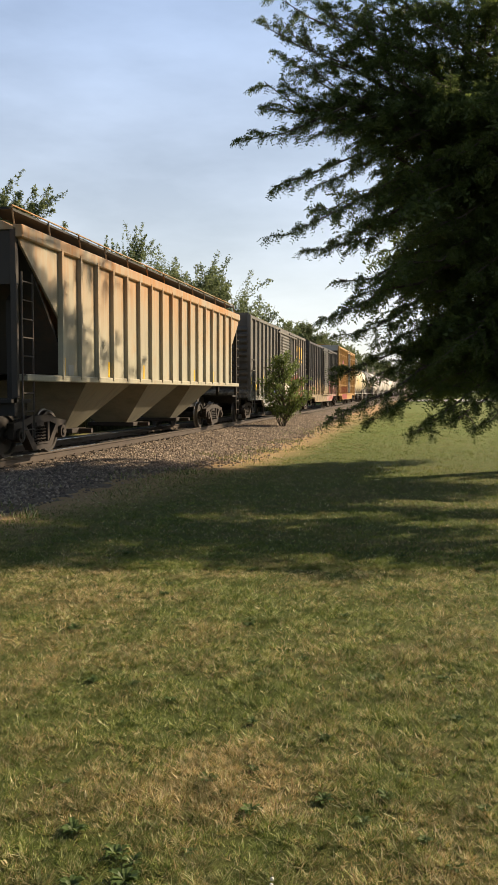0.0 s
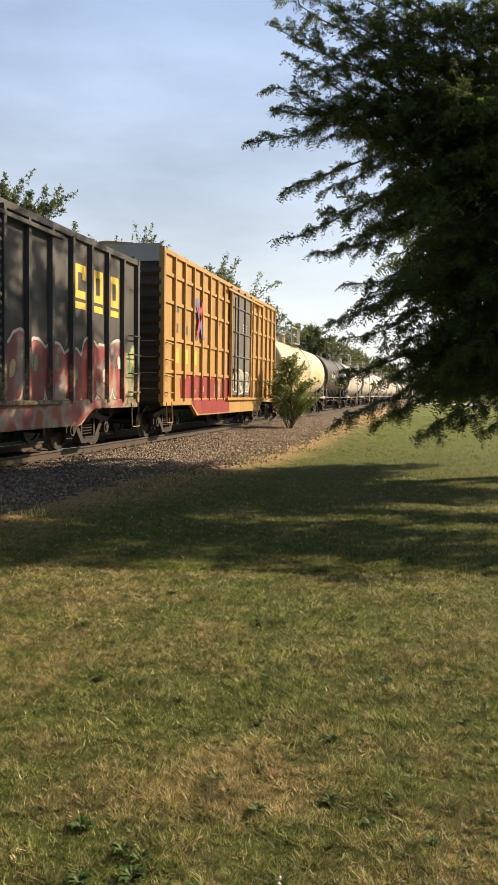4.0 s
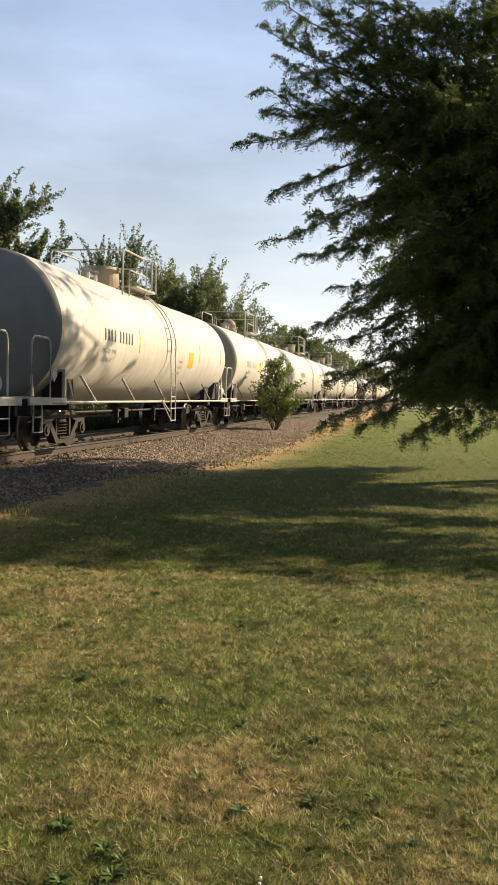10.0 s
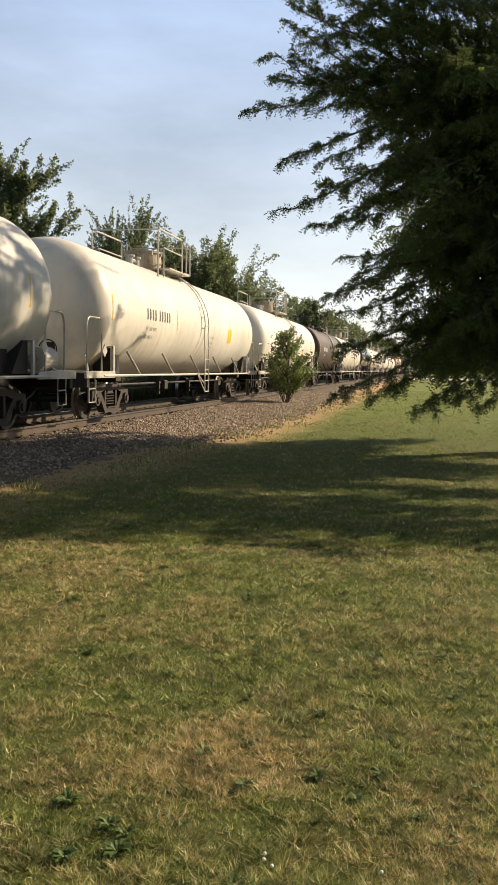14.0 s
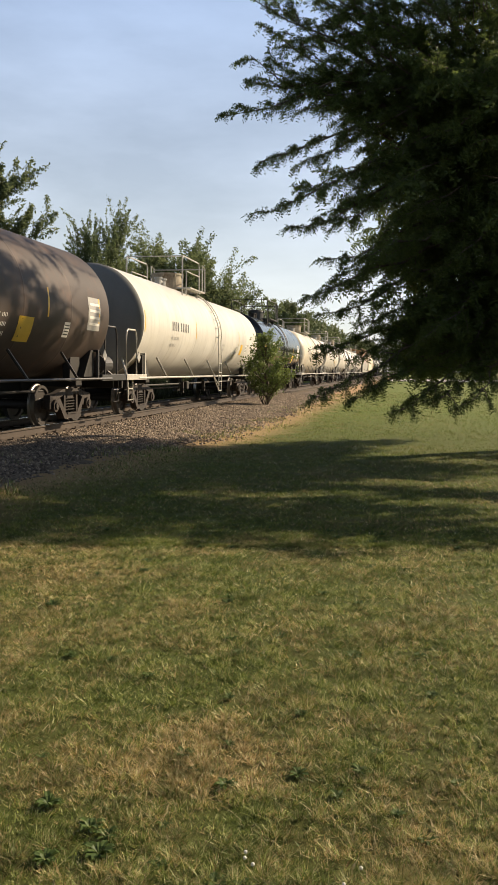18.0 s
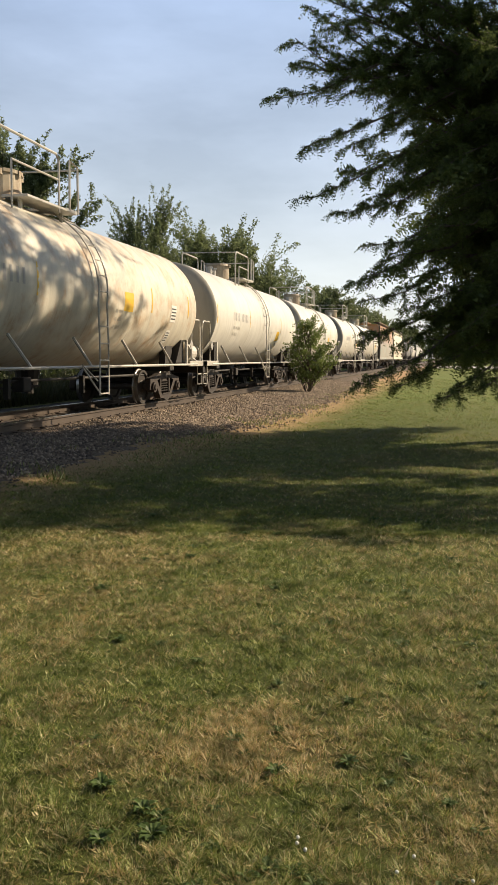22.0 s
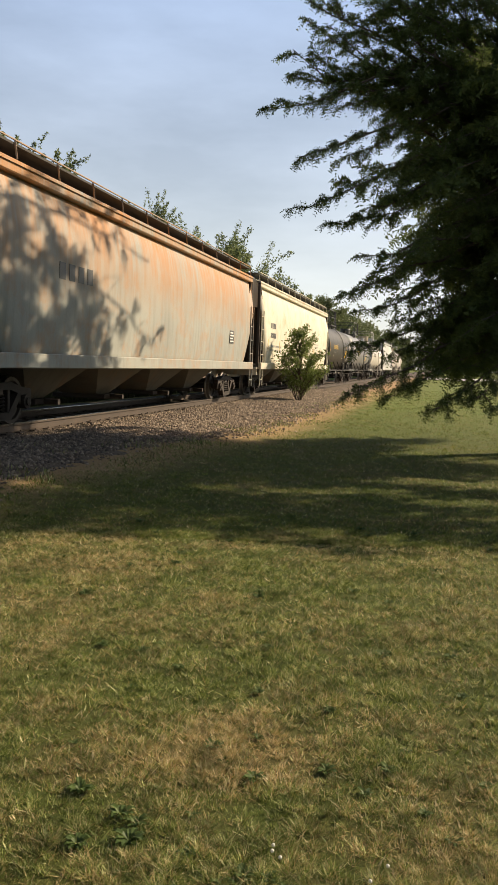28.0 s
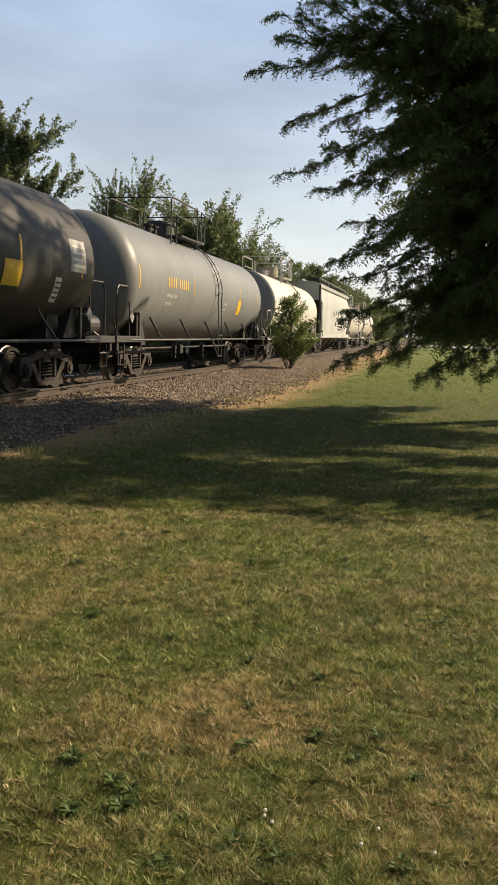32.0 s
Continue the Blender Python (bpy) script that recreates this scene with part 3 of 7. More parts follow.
def cached(name, make, material, smooth=False):
    if name not in CACHE:
        bm = make()
        me = bpy.data.meshes.new(name)
        bm.to_mesh(me)
        bm.free()
        mats = material if isinstance(material, (list, tuple)) else [material]
        for m in mats:
            me.materials.append(m)
        if smooth:
            me.polygons.foreach_set("use_smooth", [True] * len(me.polygons))
        CACHE[name] = me
    return CACHE[name]


def make_sideframe():
    bm = bm_new()
    x = 0
    prism(bm, [(-1.1, 0.5), (-1.1, 0.64), (-0.75, 0.68), (-0.4, 0.76), (0.4, 0.76), (0.75, 0.68), (1.1, 0.64), (1.1, 0.5), (0.75, 0.54), (0.4, 0.63), (-0.4, 0.63), (-0.75, 0.54)], "x", -0.07, 0.07)
    prism(bm, [(-0.75, 0.54), (-0.62, 0.58), (-0.3, 0.24), (0.3, 0.24), (0.62, 0.58), (0.75, 0.54), (0.38, 0.12), (-0.38, 0.12)], "x", -0.08, 0.08)
    for s in (-1, 1):
        box(bm, 0, s * 0.33, 0.44, 0.13, 0.09, 0.42, 0.01)
        box(bm, 0, s * 1.06, 0.45, 0.13, 0.1, 0.2, 0.01)
        box(bm, 0, s * 0.72, 0.47, 0.13, 0.08, 0.18, 0.01)
        cyl(bm, (-0.06, s * 0.89, 0.42), (0.12, s * 0.89, 0.42), 0.13, 14)
        cyl(bm, (0.12, s * 0.89, 0.42), (0.15, s * 0.89, 0.42), 0.075, 10)
    return bm


def make_spring():
    bm = bm_new()
    for cy in (-0.15, 0.0, 0.15):
        pts = [(0.068 * math.cos(a), cy + 0.068 * math.sin(a), 0.25 + 0.3 * i / 30) for i, a in ((i, i * 2 * math.pi * 5 / 30) for i in range(31))]
        tube(bm, pts, 0.019, 4)
    box(bm, 0, 0, 0.235, 0.2, 0.5, 0.03)
    return bm


def make_bolster():
    bm = bm_new()
    box(bm, 0, 0, 0.6, 2.1, 0.36, 0.14, 0.02)
    cyl(bm, (0, 0, 0.64), (0, 0, 0.74), 0.2, 14)
    for s in (-1, 1):
        box(bm, 0, s * 0.42, 0.42, 1.7, 0.09, 0.14, 0.01)
    return bm


def make_wheelset():
    bm = bm_new()
    prof = [(-0.07, 0.0), (-0.07, 0.12), (-0.045, 0.15), (-0.03, 0.33), (-0.07, 0.36), (-0.07, 0.455), (-0.04, 0.445), (-0.03, WHEEL_R), (0.06, WHEEL_R - 0.004), (0.06, 0.355), (0.02, 0.33), (0.02, 0.16), (0.06, 0.12), (0.06, 0.0)]
    for s in (-1, 1):
        b2 = bm_new()
        lathe_y(b2, prof, 26)
        for f in b2.faces:
            c = f.calc_center_median()
            f.material_index = 1 if math.hypot(c.x, c.z) > 0.41 else 0
        rot = Matrix.Rotation(radians(-90 * s), 4, "Z")
        bmesh.ops.transform(b2, matrix=Matrix.Translation((s * 0.745, 0, 0)) @ rot, verts=b2.verts)
        bmesh.ops.recalc_face_normals(b2, faces=b2.faces)
        me = bpy.data.meshes.new("tmp")
        b2.to_mesh(me)
        b2.free()
        bm.from_mesh(me)
        bpy.data.meshes.remove(me)
        for k in range(3):
            a = k * 2 * math.pi / 3
            cyl(bm, (s * 1.13, 0.045 * math.cos(a), 0.045 * math.sin(a)), (s * 1.155, 0.045 * math.cos(a), 0.045 * math.sin(a)), 0.014, 6)
    cyl(bm, (-1.13, 0, 0), (1.13, 0, 0), 0.08, 12)
    return bm


def add_truck(car, y):
    t = part_mesh("bogie", cached("bolster", make_bolster, M["truck"]), None, car, "rusty cast steel freight bogie")
    t.location = (0, y, 0)
    for s in (-1, 1):
        f = part_mesh("side_frame", cached("side_frame", make_sideframe, M["truck"]), None, t)
        f.location = (s * 1.0, 0, 0)
        f.rotation_euler = (0, 0, 0 if s > 0 else math.pi)
        g = part_mesh("spring_nest", cached("spring_nest", make_spring, M["truck"]), None, t)
        g.location = (s * 1.0, 0, 0)
        w = part_mesh("wheelset", cached("wheelset", make_wheelset, [M["wheel"], M["tread"]]), None, t, "steel wheelset with bright treads")
        w.matrix_parent_inverse = Matrix.Translation((0, s * 0.89, WHEEL_R + 0.004))
        WHEELSETS.append(w)


def make_coupler():
    bm = bm_new()
    box(bm, 0, 0.35, 0.88, 0.16, 0.9, 0.18, 0.02)
    prism(bm, [(-0.16, 0.75), (0.12, 0.75), (0.2, 0.95), (0.1, 1.05), (-0.05, 0.98), (-0.16, 0.98)], "z", 0.74, 1.02)
    return bm


def add_coupler(car, y, s):
    c = part_mesh("coupler", cached("coupler", make_coupler, M["truck"]), None, car, "rusty knuckle coupler")
    c.location = (0, y, 0)
    c.rotation_euler = (0, 0, 0 if s > 0 else math.pi)
    bm = bm_new()
    tube(bm, [(0.3, y + s * 0.1, 0.75), (0.3, y + s * 0.45, 0.55), (0.25, y + s * 0.75, 0.4), (0.1, y + s * 1.0, 0.45)], 0.025, 6)
    part("brake_hose", bm, M["black_rail"], car)


def ladder_bm(bm, x, y0, y1, z0, z1, n, r=0.014, out=0.0):
    """A straight ladder in the y-z plane with n rungs."""
    for y in (y0, y1):
        tube(bm, [(x, y, z0), (x + out, y, z1)], r * 1.2, 5)
    for i in range(n):
        k = (i + 0.5) / n
        tube(bm, [(x + out * k, y0, z0 + (z1 - z0) * k), (x + out * k, y1, z0 + (z1 - z0) * k)], r, 5)
    return bm


# -- tank cars --
def skin_patch(bm, r, zc, y0, y1, z0, z1, seg=5):
    """A thin patch that lies on the tank's near side."""
    a0, a1 = math.asin(max(-1, min(1, (z0 - zc) / r))), math.asin(max(-1, min(1, (z1 - zc) / r)))
    rows = []
    for i in range(seg + 1):
        a = a0 + (a1 - a0) * i / seg
        rows.append([bm.verts.new(((r + 0.005) * math.cos(a), y, zc + (r + 0.005) * math.sin(a))) for y in (y0, y1)])
    for p, q in zip(rows, rows[1:]):
        bm.faces.new((p[0], p[1], q[1], q[0]))


def lettering(bm, put, y, z, h, text_len, gap_at=(), w=0.55):
    """Lettering too small or private to spell: upright bars of the characters' size."""
    for i in range(text_len):
        if i not in gap_at:
            put(bm, y + h * w * 0.15, y + h * w * 0.7, z, z + h)
        y += h * (w + 0.22)
    return y


def tank_car(s0, s1, skin, label, r=1.52, zc=2.42, head="dish", rails="white", dome="can", marks="black", letters=(4, 5), panels=(), stripe=None, seed=0, head_skin=None, rail_len=None):
    rnd = random.Random(seed)
    L = s1 - s0
    car = thing("tank_car", pose(TRACK_X, (s0 + s1) / 2, RAIL_Z), label, "tank car", "cars of the freight train")
    CARS.append((car, (s0 + s1) / 2))
    pipe = M[rails + "_rail"]
    h = L / 2
    hd = 0.42 if head == "dish" else 0.75
    if head == "dish":
        cap = [(0.0, 1.0), (0.10, 0.965), (0.17, 0.86), (0.24, 0.66), (0.34, 0.36), (0.42, 0.0)]
    else:
        cap = [(hd * math.sin(a), math.cos(a)) for a in (math.pi / 2 * i / 9 for i in range(10))]
    # shell in courses with a slightly raised weld ring
    prof = []
    for k in range(7):
        y = -h + L * k / 6
        prof += [(y, r)] if k in (0, 6) else [(y - 0.05, r), (y - 0.03, r), (y - 0.012, r + 0.004), (y + 0.012, r + 0.004), (y + 0.03, r), (y + 0.05, r)]
    part("shell", lathe_y(bm_new(), prof, 56, zc), M[skin], car, smooth=True)
    for s in (-1, 1):
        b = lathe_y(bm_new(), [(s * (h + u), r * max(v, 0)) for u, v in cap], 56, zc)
        # heads of white tanks get a darker colour that stands for their shade
        part("head", b, M[head_skin or ("head_shade_pale" if skin == "tank_white" and head == "dish" else skin)], car, smooth=True)
    # stub sills, bolsters and saddles at the bogies
    ty = h - 1.15
    for s in (-1, 1):
        bm = bm_new()
        box(bm, 0, s * (h - 0.35), 0.86, 0.5, 3.0, 0.36, 0.02)
        box(bm, 0, s * ty, 0.88, 2.5, 0.34, 0.16, 0.02)
        box(bm, 0, s * (h + 1.1), 0.88, 2.9, 0.12, 0.3, 0.015)
        part("stub_sill", bm, M["under"], car)
        for q in (-1, 1):
            bm = bm_new()
            prism(bm, [(ty * s - 0.3, 0.92), (ty * s + 0.3, 0.92), (ty * s + 0.22, zc - 0.75), (ty * s - 0.22, zc - 0.75)], "x", q * 1.0, q * 1.16)
            part("saddle", bm, M["under"], car)
        add_truck(car, s * ty)
        add_coupler(car, s * (h + 0.85), s)
        # end platform with hand rails
        bm = bm_new()
        box(bm, 0, s * (h + 0.72), 1.04, 2.9, 0.78, 0.05, 0.008)
        box(bm, 1.46, s * (h + 0.45), 0.99, 0.05, 1.6, 0.14, 0.008)
        part("end_platform", bm, pipe, car)
        bm = bm_new()
        ya, yb = s * (h + 0.15), s * (h + 0.95)
        tube(bm, [(1.36, ya, 1.05), (1.36, ya, 2.0), (1.36, ya + s * 0.04, 2.12), (1.36, ya + s * 0.12, 2.18), (1.36, yb - s * 0.12, 2.18), (1.36, yb - s * 0.04, 2.12), (1.36, yb, 2.0), (1.36, yb, 1.05)], 0.023, 6)
        part("end_hand_rail", bm, pipe, car)
        bm = bm_new()
        tube(bm, [(-1.36, ya, 1.05), (-1.36, ya, 2.05), (-1.36, ya + s * 0.1, 2.16), (-1.36, yb - s * 0.1, 2.16), (-1.36, yb, 2.05), (-1.36, yb, 1.05)], 0.022, 6)
        part("end_hand_rail", bm, pipe, car)
        bm = bm_new()
        tube(bm, [(1.4, yb, 1.0), (1.4, yb, 0.42), (1.4, yb - s * 0.36, 0.42), (1.4, yb - s * 0.36, 1.0)], 0.02, 5)
        tube(bm, [(1.4, yb, 0.7), (1.4, yb - s * 0.36, 0.7)], 0.016, 5)
        part("step", bm, pipe, car)
        bm = bm_new()
        tube(bm, [(1.3, s * (h + 0.75), 1.06), (0.9, s * (h + 0.02), 1.55)], 0.028, 5)
        part("head_brace", bm, pipe, car)
        bm = bm_new()
        box(bm, 1.4, s * (h - 0.42), 1.3, 0.05, 0.09, 0.62, 0.006)
        box(bm, 1.28, s * (h - 0.42), 1.59, 0.28, 0.09, 0.05, 0.006)
        part("saddle_bracket", bm, pipe, car)
        bm = bm_new()
        prism(bm, [(s * (h - 1.05), 1.02), (s * (h - 0.46), 1.02), (s * (h - 0.46), 1.6), (s * (h - 0.62), 1.6)], "x", 0.9, 1.32)
        part("saddle_plate", bm, M["under"], car)
        bm = bm_new()
        if s > 0:
            cyl(bm, (1.08, h + 0.3, 1.29), (1.08, h + 0.85, 1.29), 0.23, 18)
            cyl(bm, (1.08, h + 0.85, 1.29), (1.08, h + 0.93, 1.29), 0.23, 18, 0.1)
            cyl(bm, (1.08, h + 0.3, 1.29), (1.08, h + 0.22, 1.29), 0.23, 18, 0.1)
            part("air_reservoir", bm, pipe, car)
        else:
            tube(bm, [(0.5 + 0.2 * math.cos(a), -h - 0.95, 1.5 + 0.2 * math.sin(a)) for a in (2 * math.pi * i / 16 for i in range(17))], 0.014, 5)
            box(bm, 0.5, -h - 0.85, 1.35, 0.18, 0.12, 0.6, 0.01)
            part("hand_brake", bm, M["under"], car)
    # side pipe rail and its stays
    bm = bm_new()
    for q in (-1, 1):
        tube(bm, [(q * 1.47, -h - 0.3, 0.97), (q * 1.47, h + 0.3, 0.97)], 0.03, 6)
    part("side_rail", bm, pipe, car)
    for k in range(5):
        y = -h + L * (k + 0.75) / 5.5
        bm = bm_new()
        tube(bm, [(1.47, y, 0.98), (1.3, y - 0.45, 1.52)], 0.028, 5)
        part("rail_stay", bm, pipe, car)
    # bottom outlet, brake gear
    bm = bm_new()
    cyl(bm, (0, 0.2, 0.55), (0, 0.2, 0.95), 0.2, 12, 0.26)
    cyl(bm, (0, 0.2, 0.42), (0, 0.2, 0.55), 0.12, 10)
    part("bottom_outlet", bm, M["under"], car)
    bm = bm_new()
    tube(bm, [(0.75, -h + 1.9, 0.72), (0.75, h - 1.9, 0.72)], 0.03, 6)
    tube(bm, [(0.55, -h + 1.9, 0.6), (0.6, -0.5, 0.6)], 0.025, 6)
    box(bm, 0.75, -1.4, 0.66, 0.24, 0.3, 0.26, 0.02)
    box(bm, 0.85, -2.1, 0.6, 0.1, 0.08, 0.35)
    box(bm, 0.85, 0.9, 0.6, 0.1, 0.08, 0.35)
    part("brake_rigging", bm, M["under"], car)
    # ladder over the side
    ly = 0.05
    lad = bm_new()
    for y in (ly, ly + 0.42):
        arc = [((r + 0.09) * math.cos(a), y, zc + (r + 0.09) * math.sin(a)) for a in (radians(g) for g in range(72, -11, -8))]
        tube(lad, arc + [(1.62, y, 1.5), (1.62, y, 0.42)], 0.02, 5)
    for g in range(66, -10, -11):
        a = radians(g)
        p = ((r + 0.09) * math.cos(a), zc + (r + 0.09) * math.sin(a))
        tube(lad, [(p[0], ly, p[1]), (p[0], ly + 0.42, p[1])], 0.014, 5)
    for z in (0.45, 0.78, 1.1, 1.42, 1.75):
        tube(lad, [(1.62, ly, z), (1.62, ly + 0.42, z)], 0.016, 5)
    tube(lad, [(1.6, ly - 0.75, 0.98), (1.62, ly, 0.46)], 0.018, 5)
    tube(lad, [(1.6, ly - 0.75, 1.02), (1.62, ly - 0.1, 0.7)], 0.015, 5)
    part("ladder", lad, pipe, car)
    # top platform, rails and fittings
    top = zc + r
    y0, y1 = -(rail_len or (2.9 if rails == "black" else 2.5 if dome == "tall" else 2.1)), 0.5
    plat = bm_new()
    for q in (-1, 1):
        box(plat, q * 0.72, (y0 + y1) / 2 + 0.5, top + 0.0, 0.5, max(0.8, y1 - y0 - 1.0), 0.05, 0.01)
        for y in (y0 + 1.2, y1 - 0.2):
            box(plat, q * 0.72, y, top - 0.14, 0.06, 0.06, 0.28)
    box(plat, 0, y1 - 0.2, top + 0.03, 1.9, 0.5, 0.05, 0.01)
    part("top_platform", plat, pipe, car)
    rail = bm_new()
    zt = top + (0.95 if rails == "black" or dome == "tall" else 0.8)
    for q in (-1, 1):
        x = q * 0.95
        tube(rail, [(x, y0, top - 0.35), (x, y0, zt - 0.1), (x, y0 + 0.1, zt), (x, y1 - 0.85, zt), (x, y1 - 0.75, zt - 0.1), (x, y1 - 0.75, top - 0.1)], 0.024, 6)
        tube(rail, [(x, y0 + 0.5, top - 0.3), (x, y0 + 0.5, zt - 0.45), (x, y1 - 0.8, zt - 0.45)], 0.02, 6)
        tube(rail, [(x, y1 - 0.3, top), (x, y1 - 0.3, zt), (x, y1 + 0.05, zt - 0.06), (x, y1 + 0.08, top)], 0.024, 6)
    tube(rail, [(-0.95, y0, zt - 0.02), (0.95, y0, zt - 0.02)], 0.02, 6)
    tube(rail, [(-0.95, y1 + 0.05, zt - 0.1), (0.95, y1 + 0.05, zt - 0.1)], 0.02, 6)
    part("top_railing", rail, pipe, car)
    bm = bm_new()
    if dome == "can":
        cyl(bm, (0, -1.0, top - 0.1), (0, -1.0, top + 0.42), 0.42, 24)
        cyl(bm, (0, -1.0, top + 0.42), (0, -1.0, top + 0.5), 0.45, 24, 0.4)
        box(bm, 0.4, -1.0, top + 0.43, 0.14, 0.16, 0.1)
    elif dome == "tall":
        cyl(bm, (0, -1.0, top - 0.1), (0, -1.0, top + 0.46), 0.52, 28)
        cyl(bm, (0, -1.0, top + 0.46), (0, -1.0, top + 0.52), 0.55, 28)
        for k in range(8):
            a = k * math.pi / 4
            box(bm, 0.53 * math.cos(a), -1.0 + 0.53 * math.sin(a), top + 0.46, 0.07, 0.07, 0.12)
    elif dome == "ball":
        bmesh.ops.create_uvsphere(bm, u_segments=20, v_segments=12, radius=0.3, matrix=Matrix.Translation((0, -1.0, top + 0.26)))
        cyl(bm, (0, -1.0, top - 0.1), (0, -1.0, top + 0.3), 0.28, 20)
    else:
        cyl(bm, (0, -1.0, top - 0.1), (0, -1.0, top + 0.22), 0.36, 20)
        cyl(bm, (0, -1.0, top + 0.22), (0, -1.0, top + 0.34), 0.12, 10)
    part("manway", bm, M["stained"] if rails == "white" else M["black_rail"], car, "stained manway housing", smooth=dome == "ball")
    for y in (-1.9, -2.4, -0.3):
        bm = bm_new()
        cyl(bm, (0.1, y, top - 0.05), (0.1, y, top + 0.22), 0.1, 10)
        cyl(bm, (0.1, y, top + 0.22), (0.1, y, top + 0.27), 0.14, 10)
        if y == -1.9:
            tube(bm, [(0.1, -2.4, top + 0.15), (0.1, -1.9, top + 0.15)], 0.05, 6)
        part("valve", bm, M["under"] if rails == "black" else M["grey_mark"], car)

    # markings
    def put(bm, ya, yb, za, zb):
        skin_patch(bm, r, zc, ya, yb, za, zb, 3)
    bm = bm_new()
    ya = -h + 0.16 * L
    y = lettering(bm, put, ya, zc - 0.1, 0.26, letters[0])
    part("reporting_mark", bm, M[marks + "_mark"], car, marks + " lettering")
    bm = bm_new()
    lettering(bm, put, y + 0.14, zc - 0.1, 0.26, letters[1])
    part("car_number", bm, M[marks + "_mark"], car, marks + " lettering")
    bm = bm_new()
    fine = M["white_mark"] if rails == "black" else M["grey_mark"]
    for k in range(2):
        lettering(bm, put, ya, zc - 0.36 - 0.2 * k, 0.09, 12 - 3 * k, (3, 7))
    for k in range(3):
        lettering(bm, put, 1.2, zc - 0.35 - 0.16 * k, 0.07, 7, (2,))
    part("small_lettering", bm, fine, car)["kind"] = "stuff"
    for y in (-h + 0.08, -h + 0.33 * L, 0.55 * h - 0.4, 0.9 * h):
        bm = bm_new()
        put(bm, y, y + 0.06, zc - 0.25, zc + 0.3)
        part("reflector_strip", bm, M["yellow_mark"] if stripe is None else M[stripe], car, "yellow reflective strip")
    for k, (y, z, w2, h2, mk) in enumerate(panels):
        bm = bm_new()
        put(bm, y, y + w2, zc + z, zc + z + h2)
        part("placard", bm, M[mk], car)
        if mk in ("grey_mark", "white_mark"):
            bm = bm_new()
            for i in range(4):
                zz = zc + z + h2 * (0.15 + 0.2 * i)
                skin_patch(bm, r + 0.004, zc, y + w2 * 0.1, y + w2 * 0.9, zz, zz + h2 * 0.08, 1)
            part("placard_lines", bm, M["black_mark"] if mk == "white_mark" else M["white_mark"], car)
    for s in (-1, 1):
        bm = bm_new()
        box(bm, 1.39, s * (h + 0.05), 1.5, 0.015, 0.2, 0.2, 0, Matrix.Rotation(radians(45), 4, "X"))
        part("hazard_diamond", bm, M["grey_mark"], car)
    return car


YEL = lambda y, z=-0.5, w=0.42, h=0.42: (y, z, w, h, "yellow_mark")
GRY = lambda y, z=-0.45, w=0.7, h=0.6: (y, z, w, h, "grey_mark")
WHT = lambda y, z=-0.6, w=0.28, h=0.3: (y, z, w, h, "white_mark")


